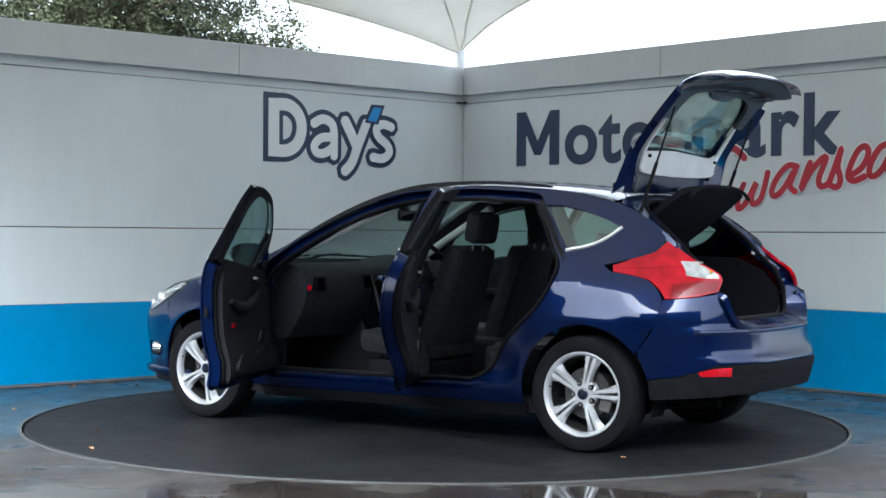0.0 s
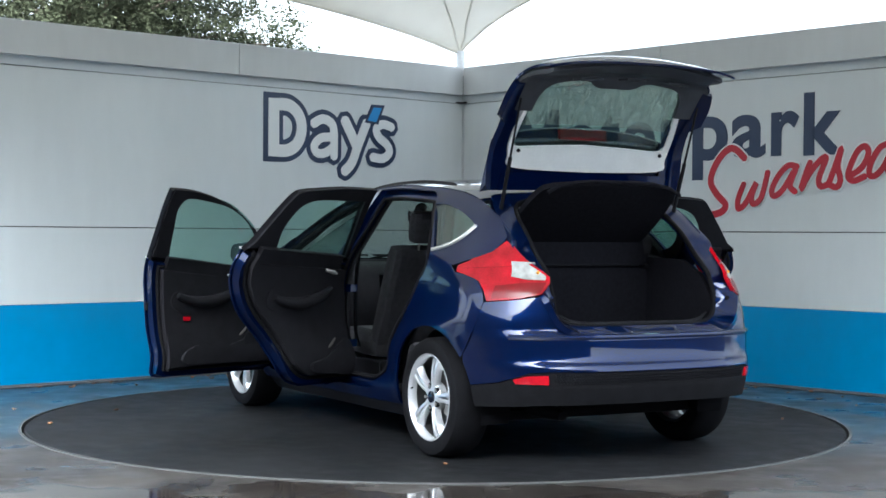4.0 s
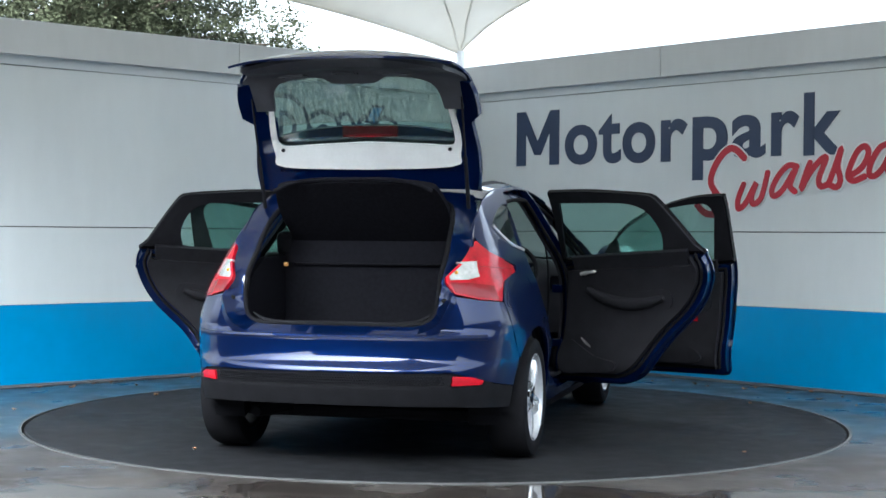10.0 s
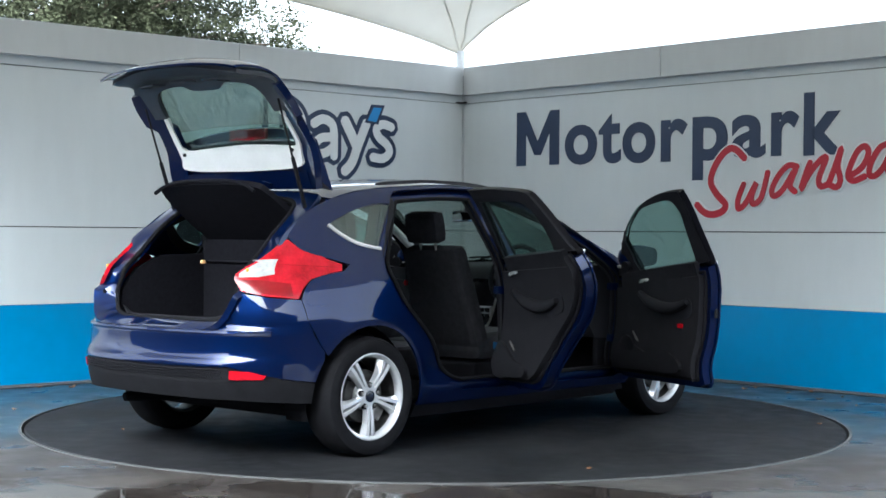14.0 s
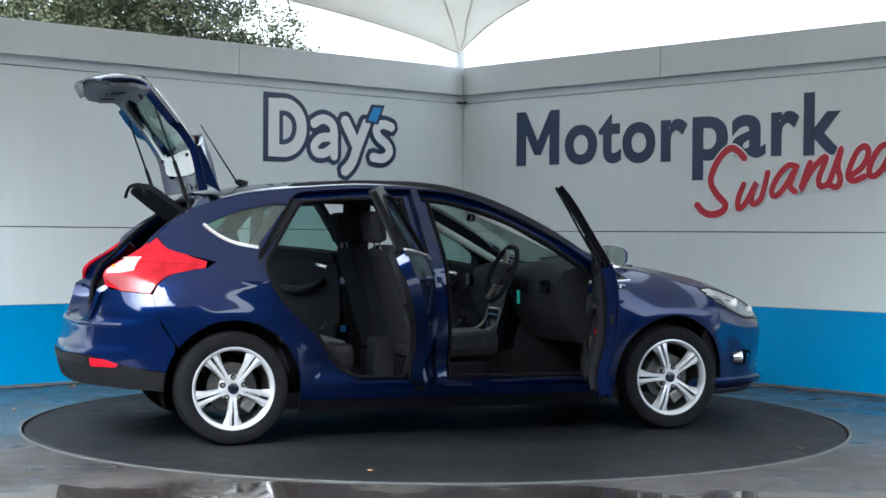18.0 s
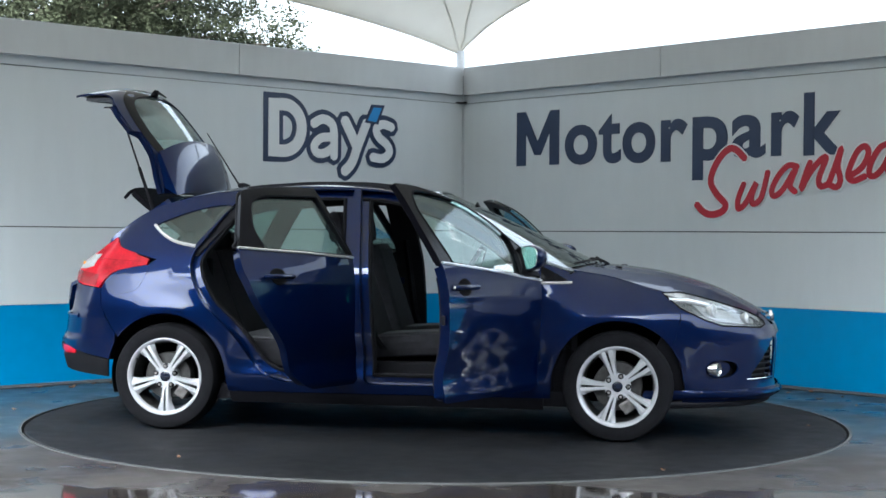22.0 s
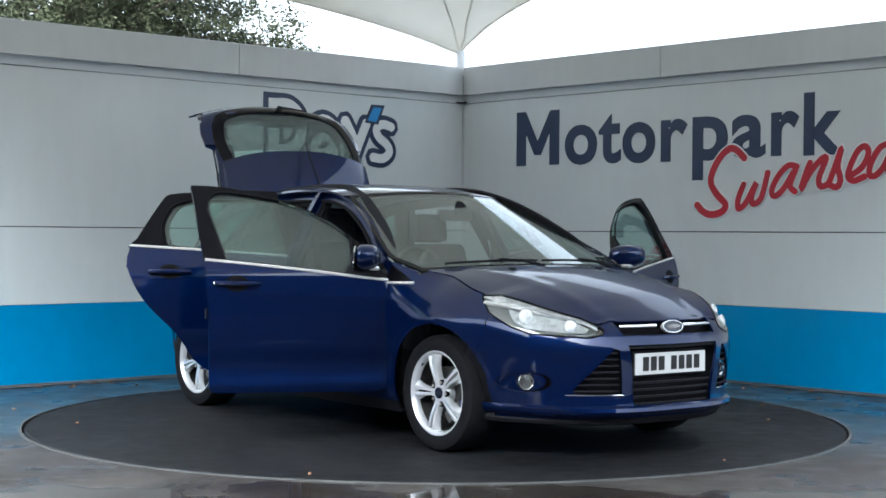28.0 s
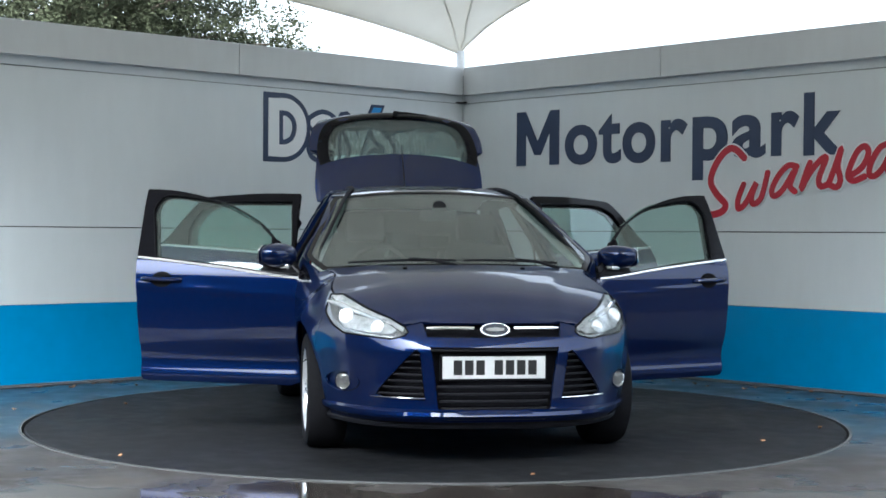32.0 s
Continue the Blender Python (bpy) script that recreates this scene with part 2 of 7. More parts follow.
# ---------------------------------------------------------------- mesh helpers
def part(name, bm, material, parent=None, label="", smooth=True, keep=False):
    """Links a bmesh as one mesh object under a thing or a part."""
    me = bpy.data.meshes.new(name)
    bmesh.ops.remove_doubles(bm, verts=bm.verts[:], dist=1e-5)
    if not keep:
        bmesh.ops.recalc_face_normals(bm, faces=bm.faces[:])
    few = len(bm.faces) <= 60
    largest = max(f.calc_area() for f in bm.faces) if few else 0.0
    for f in bm.faces:
        # the broad faces of a bevelled box stay flat
        f.smooth = smooth and not (few and (f.calc_area() > 0.2 * largest or len(f.verts) == 4 and min(e.calc_length() for e in f.edges) > 0.02))
    if smooth:
        for e in bm.edges:
            if len(e.link_faces) == 2 and e.calc_face_angle(0.0) > radians(38):
                e.smooth = False
    lay = bm.verts.layers.float_vector.get("surface")
    normals = []
    if lay and smooth and not few:
        bm.normal_update()
        for f in bm.faces:
            own = all(v[lay].length > 0.5 and v[lay].dot(f.normal) > 0.7 for v in f.verts)
            normals += [tuple(v[lay]) if own else (0.0, 0.0, 0.0) for v in f.verts]
    bm.to_mesh(me)
    bm.free()
    if normals:
        me.normals_split_custom_set(normals)
    me.materials.append(material)
    ob = new(name, me)
    if parent:
        ob.parent = parent
    if label:
        ob["label"] = label
    return ob


def box(bm, lo, hi, bevel=0.0, m=None):
    r = bmesh.ops.create_cube(bm, size=1.0)
    vs = r["verts"]
    for v in vs:
        v.co = Vector([lo[i] + (v.co[i] + 0.5) * (hi[i] - lo[i]) for i in range(3)])
    if bevel > 0:
        es = list({e for v in vs for e in v.link_edges})
        r = bmesh.ops.bevel(bm, geom=es, offset=bevel, segments=2, affect="EDGES", profile=0.6)
        vs = list({v for f in r["faces"] for v in f.verts} | {v for v in vs if v.is_valid})
    if m is not None:
        bmesh.ops.transform(bm, matrix=m, verts=vs)
    return vs


def tube(bm, pts, r, n=8, closed=False):
    """A round bar along points; r: a number or one for each point."""
    pts = [Vector(p) for p in pts]
    k = len(pts)
    rs = r if isinstance(r, (list, tuple)) else [r] * k
    rings, ref = [], None
    for i, p in enumerate(pts):
        a = pts[(i - 1) % k] if closed or i > 0 else p
        c = pts[(i + 1) % k] if closed or i < k - 1 else p
        d = (c - a).normalized()
        if ref is None:
            ref = d.orthogonal().normalized()
        ref = (ref - d * ref.dot(d)).normalized()
        q = d.cross(ref)
        rings.append([bm.verts.new(p + (ref * math.cos(t) + q * math.sin(t)) * rs[i]) for t in (2 * math.pi * j / n for j in range(n))])
    for i in range(k if closed else k - 1):
        a, c = rings[i], rings[(i + 1) % k]
        for j in range(n):
            bm.faces.new((a[j], a[(j + 1) % n], c[(j + 1) % n], c[j]))
    if not closed:
        bm.faces.new(rings[0][::-1])
        bm.faces.new(rings[-1])


def lathe(bm, prof, axis="y", n=48, centre=(0, 0, 0), closed=False):
    """A turned body: prof holds (along, radius)."""
    rows = []
    for a, r in prof:
        row = []
        for j in range(n):
            t = 2 * math.pi * j / n
            c, s = r * math.cos(t), r * math.sin(t)
            co = {"y": (c, a, s), "z": (c, s, a), "x": (a, c, s)}[axis]
            row.append(bm.verts.new(Vector(co) + Vector(centre)))
        rows.append(row)
    for i in range(len(rows) if closed else len(rows) - 1):
        a, c = rows[i], rows[(i + 1) % len(rows)]
        for j in range(n):
            bm.faces.new((a[j], a[(j + 1) % n], c[(j + 1) % n], c[j]))
    if not closed:
        for row in (rows[0], rows[-1]):
            if prof[0 if row is rows[0] else -1][1] > 1e-4:
                bm.faces.new(row)


def prism(bm, outline, lo, hi, axis="y"):
    """A flat polygon given depth along an axis."""
    def at(u, v, d):
        return {"y": (u, d, v), "x": (d, u, v), "z": (u, v, d)}[axis]
    a = [bm.verts.new(at(u, v, lo)) for u, v in outline]
    c = [bm.verts.new(at(u, v, hi)) for u, v in outline]
    k = len(a)
    bm.faces.new(a[::-1])
    bm.faces.new(c)
    for i in range(k):
        bm.faces.new((a[i], a[(i + 1) % k], c[(i + 1) % k], c[i]))
    return a + c


def spline(pts, n=6, closed=False):
    """A smooth line through points."""
    k, out = len(pts), []
    for i in range(k if closed else k - 1):
        p = [np.array(pts[j % k] if closed else pts[min(max(j, 0), k - 1)], float) for j in (i - 1, i, i + 1, i + 2)]
        for j in range(n):
            t = j / n
            out.append(tuple(0.5 * (2 * p[1] + (p[2] - p[0]) * t + (2 * p[0] - 5 * p[1] + 4 * p[2] - p[3]) * t * t
                                    + (3 * p[1] - p[0] - 3 * p[2] + p[3]) * t ** 3)))
    if not closed:
        out.append(tuple(pts[-1]))
    return out


def even(outline, step):
    """The outline with points no more than a step apart."""
    out, k = [], len(outline)
    for i in range(k):
        a, c = np.array(outline[i], float), np.array(outline[(i + 1) % k], float)
        m = max(1, int(np.ceil(np.linalg.norm(c - a) / step)))
        out += [tuple(a + (c - a) * j / m) for j in range(m)]
    return out


def inside(poly, x, y):
    poly = np.asarray(poly)
    x, y = np.asarray(x), np.asarray(y)
    px, py = poly[:, 0], poly[:, 1]
    qx, qy = np.roll(px, -1), np.roll(py, -1)
    c = np.zeros(x.shape, bool)
    for a, b_, d, e in zip(px, py, qx, qy):
        if b_ != e:
            c ^= ((b_ > y) != (e > y)) & (x < (d - a) * (y - b_) / (e - b_) + a)
    return c


def edge_gap(poly, x, y):
    poly = np.asarray(poly)
    g = np.full(x.shape, 1e9)
    for a, c in zip(poly, np.roll(poly, -1, axis=0)):
        d = c - a
        t = np.clip(((x - a[0]) * d[0] + (y - a[1]) * d[1]) / max(1e-12, d @ d), 0, 1)
        g = np.minimum(g, np.hypot(x - a[0] - t * d[0], y - a[1] - t * d[1]))
    return g


def panel(outline, f, step, thick, holes=(), aspect=1.0, toward=(0, 1, 0), from_point=None):
    """A curved sheet of metal: the outline in the plane of (u, v), carried onto the surface f(u, v), with thickness."""
    from mathutils.geometry import delaunay_2d_cdt
    loops = [even(o, step) for o in (outline, *holes)]
    pts, edges = [], []
    for lp in loops:
        s = len(pts)
        pts += lp
        edges += [(s + i, s + (i + 1) % len(lp)) for i in range(len(lp))]
    lo, hi = np.min(outline, axis=0), np.max(outline, axis=0)
    gx, gy = np.meshgrid(np.arange(lo[0] + step / 2, hi[0], step), np.arange(lo[1] + step / 2, hi[1], step * aspect))
    gx, gy = gx.ravel(), gy.ravel()
    ok = inside(loops[0], gx, gy) & (edge_gap(loops[0], gx, gy) > 0.45 * step)
    for h in loops[1:]:
        ok &= ~inside(h, gx, gy) & (edge_gap(h, gx, gy) > 0.45 * step)
    pts += list(zip(gx[ok], gy[ok]))
    vs, _, fs, *_ = delaunay_2d_cdt([Vector(p) for p in pts], edges, [], 0, 1e-6)
    vs = np.array([tuple(v) for v in vs])
    cen = np.array([vs[list(t)].mean(axis=0) for t in fs])
    ok = inside(loops[0], cen[:, 0], cen[:, 1])
    for h in loops[1:]:
        ok &= ~inside(h, cen[:, 0], cen[:, 1])
    bm = bmesh.new()
    lay = bm.verts.layers.float_vector.new("surface")
    bv = [bm.verts.new(f(u, v)) for u, v in vs]
    e = 0.010
    for b_, (u, v) in zip(bv, vs):
        b_[lay] = (Vector(f(u + e, v)) - Vector(f(u - e, v))).cross(Vector(f(u, v + e)) - Vector(f(u, v - e))).normalized()
    for t, good in zip(fs, ok):
        if good and len(set(t)) == len(t):
            bm.faces.new([bv[i] for i in t])
    for v in [v for v in bm.verts if not v.link_faces]:
        bm.verts.remove(v)
    bmesh.ops.recalc_face_normals(bm, faces=bm.faces[:])
    bm.normal_update()
    tw = Vector(toward)
    total = sum((fc.normal.dot(tw if from_point is None else fc.calc_center_median() - Vector(from_point))) * fc.calc_area() for fc in bm.faces)
    if total < 0:
        bmesh.ops.reverse_faces(bm, faces=bm.faces[:])
        bm.normal_update()
    for v in bm.verts:
        k = v[lay].dot(v.normal)
        v[lay] = v[lay].copy() if k > 0.5 else -v[lay] if k < -0.5 else v.normal.copy()
    if thick:
        top = list(bm.verts)
        low = {v: bm.verts.new(v.co - v.normal * thick) for v in top}
        faces, rim = list(bm.faces), [e for e in bm.edges if len(e.link_faces) == 1]
        for fc in faces:
            bm.faces.new([low[v] for v in reversed(fc.verts)])
        for e in rim:
            a, c = e.verts
            lp = e.link_faces[0].loops
            first = next(x for x in lp if x.edge == e)
            if first.vert == a:
                a, c = c, a
            bm.faces.new((a, c, low[c], low[a]))
    return bm


# ---------------------------------------------------------------- the place: floor, turntable, walls, canopy
CORNER = Vector((0.2389, 4.7935, 0.0))
LEFT_WAY = Vector((-0.73832, -0.67445, 0.0))
RIGHT_WAY = Vector((0.66827, -0.74392, 0.0))
LEFT_OUT = Vector((0.67445, -0.73832, 0.0))      # towards the turntable
RIGHT_OUT = Vector((-0.74392, -0.66827, 0.0))
SEAM, BLUE_TOP, UPPER, CAP_LOW, CAP_TOP = 1.196, 0.612, 2.392, 2.465, 2.7235


def wall_frame(way, out):
    """The pose of a wall: x along it from the corner, y out of it, z up."""
    return Matrix(((way.x, out.x, 0, CORNER.x), (way.y, out.y, 0, CORNER.y), (0, 0, 1, 0), (0, 0, 0, 1)))


WALL_L, WALL_R = wall_frame(LEFT_WAY, LEFT_OUT), wall_frame(RIGHT_WAY, RIGHT_OUT)


def ring(bm, r0, r1, z0, z1, n=160):
    """A flat ring with depth."""
    rows = [[bm.verts.new((r * math.cos(2 * math.pi * j / n), r * math.sin(2 * math.pi * j / n), z)) for j in range(n)]
            for r, z in ((r0, z0), (r0, z1), (r1, z1), (r1, z0))]
    for i in range(4):
        a, c = rows[i], rows[(i + 1) % 4]
        for j in range(n):
            bm.faces.new((a[j], a[(j + 1) % n], c[(j + 1) % n], c[j]))


def build_ground():
    bm = bmesh.new()
    n = 160
    radii = (2.534, 2.9, 3.4, 4.2, 5.5, 8, 14, 30, 90, 400)
    rows = [[bm.verts.new((r * math.cos(2 * math.pi * j / n), r * math.sin(2 * math.pi * j / n), -0.004)) for j in range(n)] for r in radii]
    for a, c in zip(rows, rows[1:]):
        for j in range(n):
            bm.faces.new((a[j], a[(j + 1) % n], c[(j + 1) % n], c[j]))
    ground = part("ground", bm, FLOOR)
    tagged(ground, "worn blue-painted concrete floor, wet and bare towards the front", "ground", kind="structure")
    bm = bmesh.new()
    ring(bm, 2.518, 2.536, -0.12, 0.002)
    tagged(part("turntable_frame", bm, RIM_METAL), "worn grey metal frame round the turntable pit", "frame", kind="structure")
    bm = bmesh.new()
    ring(bm, 0.0001, 2.53, -0.16, -0.12)
    tagged(part("turntable_pit", bm, DARK), "dark pit floor below the turntable", "pit", kind="structure")


def build_turntable():
    base = new("turntable")
    tagged(base, "round black rubber-topped car turntable, damp", "turntable")
    bm = bmesh.new()
    lathe(bm, [(-0.08, 2.49), (-0.006, 2.5), (0.0, 2.494), (0.0, 1.9), (0.0, 1.2), (0.0, 0.5), (0.0, 0.0005)], "z", 160)
    part("top", bm, DISC, base)
    bm = bmesh.new()
    ring(bm, 2.5005, 2.506, -0.07, -0.008)
    part("edge_band", bm, RUBBER, base)
    return base


def build_wall(name, frame_m, length, joints, cap_joints, label):
    """A clad wall: blue foot, two courses of pale panels, a projecting coping in lengths."""
    bm = bmesh.new()
    box(bm, (-0.30, -0.30, -0.05), (length, -0.03, 2.66))
    core = part(name, bm, JOINT, None, smooth=False)
    core.matrix_basis = frame_m
    tagged(core, label, "wall", kind="structure")

    def add(nm, material, s0, s1, z0, z1, y0, y1, bevel=0.003):
        bm = bmesh.new()
        box(bm, (s0, y0, z0), (s1, y1, z1), bevel)
        return part(nm, bm, material, core)
    stops = [0.012, *joints, length]
    for a, c in zip(stops, stops[1:]):
        add("blue_panel", WALL_BLUE, a, c - 0.004, 0.022, BLUE_TOP, -0.028, 0.0)
        add("grey_panel", WALL_GREY, a, c - 0.004, BLUE_TOP + 0.003, SEAM - 0.004, -0.028, 0.0)
        add("grey_panel", WALL_GREY, a, c - 0.004, SEAM + 0.004, UPPER - 0.003, -0.028, 0.0)
        add("grey_panel", WALL_GREY, a, c - 0.004, UPPER + 0.003, CAP_LOW + 0.02, -0.028, 0.0)
    stops = [0.067, *cap_joints, length]
    for a, c in zip(stops, stops[1:]):
        add("coping", COPING_GREY, a + 0.001, c - 0.003, CAP_LOW, CAP_TOP, -0.36, 0.067, 0.006)
    add("kerb_strip", JOINT, 0.01, length, 0.0, 0.022, -0.03, 0.006)
    return core


def build_corner_trim():
    bm = bmesh.new()
    box(bm, (-0.006, -0.006, 0.0), (0.006, 0.006, CAP_LOW))
    ob = part("corner_trim", bm, WALL_GREY)
    ob.matrix_basis = Matrix.Translation((CORNER.x, CORNER.y - 0.004, 0)) @ pose(0, 0, 0, 0, 0, 45)
    tagged(ob, "pale grey corner trim between the two walls", "trim", kind="structure")
    # small bracket high in the corner
    base = new("cable_bracket")
    base.location = (CORNER.x, CORNER.y - 0.05, 2.40)
    bm = bmesh.new()
    box(bm, (-0.05, -0.03, -0.015), (0.03, 0.03, 0.012), 0.004)
    part("plate", bm, COPING_GREY, base)
    bm = bmesh.new()
    tube(bm, [(-0.07, -0.03, 0.0), (-0.02, -0.035, -0.006), (0.03, -0.03, 0.0)], 0.008)
    part("hook", bm, RUBBER, base)
    tagged(base, "small dark metal bracket fixed high in the wall corner", "bracket")


def canopy_point(u, v):
    """u, v from 0 at the low corner to 1: a stretched membrane between low corners and a high middle."""
    a = Vector((CORNER.x - 0.028, CORNER.y + 0.10, 2.870))
    left, right, near = Vector((-5.6, -0.55, 2.93)), Vector((5.0, -0.6, 2.93)), Vector((-0.3, -7.2, 2.93))
    p = a * (1 - u) * (1 - v) + left * u * (1 - v) + right * (1 - u) * v + near * u * v
    # edges bow in and rise between the corners, less so along the left wall; a narrow neck at the post
    eu, ev = 4 * u * (1 - u), 4 * v * (1 - v)
    gu, gv = (1 - v) ** 3 + v ** 3, (1 - u) ** 3 + u ** 3
    k = 0.04 * ev * gv
    p.x, p.y = p.x * (1 - k), p.y * (1 - k) - 3.0 * k
    p.x += 0.034 * (min(1.0, v / 0.015) - min(1.0, u / 0.015))
    p.z += 0.35 * eu ** 0.8 * gu + 0.65 * ev ** 0.6 * gv + 2.0 * (eu * ev) ** 0.8
    return p


def build_canopy():
    base = new("canopy")
    base.location = (0, 0, 0)
    n = 48
    steps = [(i / n) ** 1.8 for i in range(n + 1)]     # finer towards the neck
    bm = bmesh.new()
    grid = [[bm.verts.new(canopy_point(u, v)) for v in steps] for u in steps]
    for i in range(n):
        for j in range(n):
            bm.faces.new((grid[i][j], grid[i + 1][j], grid[i + 1][j + 1], grid[i][j + 1]))
    part("membrane", bm, CANVAS, base, keep=True)
    for pts in ([canopy_point(u, 0) for u in steps], [canopy_point(0, u) for u in steps],
                [canopy_point(u, 1) for u in steps], [canopy_point(1, u) for u in steps]):
        bm = bmesh.new()
        tube(bm, pts, 0.010, 6)
        part("edge_cable", bm, CANVAS, base)
    # welded seams that run from the corner up the middle
    for w in (0.36, 0.60):
        pts = [canopy_point(t * w, t * (1 - w)) - Vector((0, 0.006, 0.012)) for t in (0.006 + (i / 40) ** 1.8 for i in range(40))]
        bm = bmesh.new()
        tube(bm, pts, 0.009, 6)
        part("seam", bm, CANVAS, base)
    for x, y in ((CORNER.x - 0.028, CORNER.y + 0.10), (-5.6, -0.55), (5.0, -0.6)):
        bm = bmesh.new()
        tube(bm, [(x, y, 0 if y < 3 else 2.6), (x, y, 2.95 if y < 3 else 2.90)], 0.045, 14)
        part("mast", bm, POLE, base)
    bm = bmesh.new()
    box(bm, (CORNER.x - 0.09, CORNER.y + 0.055, 2.66), (CORNER.x + 0.035, CORNER.y + 0.145, 2.72), 0.012)
    part("clamp_plate", bm, POLE, base)
    tagged(base, "white stretched fabric canopy with scalloped edges over the turntable", "canopy")
    return base


def build_tree(x, y, trunk_h, reach, seed, count):
    rnd = random.Random(seed)
    base = new("tree")
    base.location = (x, y, 0)
    bm = bmesh.new()
    tube(bm, [(0, 0, -0.05), (0.05, 0, trunk_h * 0.5), (0.0, 0.05, trunk_h), (0.1, 0.0, trunk_h + 1.2)], [0.17, 0.14, 0.11, 0.05], 10)
    trunk = part("trunk", bm, BARK, base)
    tips = []
    for k in range(22):
        a, up = rnd.uniform(0, 6.28), rnd.uniform(-0.3, 1.5)
        r = reach * rnd.uniform(0.45, 0.95)
        tip = Vector((r * math.cos(a), r * math.sin(a), trunk_h + up))
        st = Vector((0.02, 0.02, trunk_h * rnd.uniform(0.75, 1.0)))
        mid = st.lerp(tip, 0.5) + Vector((0, 0, 0.15))
        bm = bmesh.new()
        tube(bm, [st, mid, tip], [0.05, 0.03, 0.012], 6)
        part("limb", bm, BARK, base)
        tips += [(mid, 0.35), (tip, 0.45), (st.lerp(tip, 0.75), 0.45)]
    vs, fs = [], []
    clumps = []
    for _ in range(count // 38):
        c, s = rnd.choice(tips)
        d = Vector((rnd.gauss(0, 1), rnd.gauss(0, 1), rnd.gauss(0, 0.8)))
        clumps.append((c + d.normalized() * s * 1.25 * rnd.random() ** 0.45, rnd.uniform(0.045, 0.10)))
    for _ in range(count):
        c, s = rnd.choice(clumps)
        p = c + Vector((rnd.gauss(0, s), rnd.gauss(0, s), rnd.gauss(0, s * 0.7)))
        w, h = rnd.uniform(0.010, 0.018), rnd.uniform(0.018, 0.033)
        q = Euler((rnd.uniform(0, 6.28), rnd.uniform(0, 6.28), rnd.uniform(0, 6.28))).to_matrix()
        k = len(vs)
        vs += [p + q @ Vector(o) for o in ((0, -h, 0), (w, 0, 0.006), (0, h, 0), (-w, 0, 0.006))]
        fs.append((k, k + 1, k + 2, k + 3))
    me = bpy.data.meshes.new("crown")
    me.from_pydata(vs, [], fs)
    me.materials.append(LEAF)
    crown = new("crown", me)
    crown.parent = base
    crown["kind"] = "stuff"
    tagged(base, "leafy green tree with a ragged crown behind the wall", "tree")


def text_mesh(ch, shear=0.0, offset=0.012):
    """The outline of one character of the built-in font, as verts and faces, scaled to the unit box."""
    cu = bpy.data.curves.new("glyph", "FONT")
    cu.body, cu.shear, cu.offset, cu.extrude = ch, shear, offset, 0.01
    cu.resolution_u = 6
    ob = bpy.data.objects.new("glyph", cu)
    scene.collection.objects.link(ob)
    me = bpy.data.meshes.new_from_object(ob.evaluated_get(bpy.context.evaluated_depsgraph_get()))
    co = np.array([v.co for v in me.vertices])
    polys = [tuple(p.vertices) for p in me.polygons]
    bpy.data.objects.remove(ob)
    bpy.data.curves.remove(cu)
    bpy.data.meshes.remove(me)
    lo, hi = co.min(axis=0), co.max(axis=0)
    return (co - lo) / np.maximum(hi - lo, 1e-6), polys


def letter(ch, parent, material, s0, z0, s1, z1, y0, y1, mirror_s=False, shear=0.0, offset=0.012, tilt=0.0):
    co, polys = text_mesh(ch, shear, offset)
    me = bpy.data.meshes.new("letter")
    vs = []
    for u, v, w in co:
        s = s0 + u * (s1 - s0)
        vs.append((s, y0 + w * (y1 - y0), z0 + v * (z1 - z0) + tilt * (s - (s0 + s1) / 2)))
    me.from_pydata(vs, [], polys)
    me.materials.append(material)
    ob = new("letter", me)
    ob.parent = parent
    return ob


def stroke(line, wide, height):
    """A flat brush stroke with round ends along a line (along the wall, up), raised off the wall."""
    bm = bmesh.new()
    p = [Vector((q[0], q[1])) for q in line]
    r, n, rows = wide / 2, len(line), []
    for i in range(n):
        d = (p[min(i + 1, n - 1)] - p[max(i - 1, 0)]).normalized()
        o = Vector((-d.y, d.x))
        ends = [(-d, k) for k in (0.0, 0.35, 0.75)] if i == 0 else []
        for e, k in ends:
            w = r * math.sin(math.acos(1 - k)) if k else 0.001
            rows.append((p[i] + e * r * (1 - k), o, max(w, 0.001)))
        rows.append((p[i], o, r))
        if i == n - 1:
            for k in (0.75, 0.35, 0.0):
                w = r * math.sin(math.acos(1 - k)) if k else 0.001
                rows.append((p[i] + d * r * (1 - k), o, max(w, 0.001)))
    last = None
    for i, (c, o, w) in enumerate(rows):
        h = height + 0.00001 * i
        a, b = c + o * w, c - o * w
        row = [bm.verts.new(q) for q in ((a.x, 0.0, a.y), (a.x, h, a.y), (b.x, h, b.y), (b.x, 0.0, b.y))]
        if last:
            for j in range(3):
                bm.faces.new((last[j], last[j + 1], row[j + 1], row[j]))
        last = row
    return bm


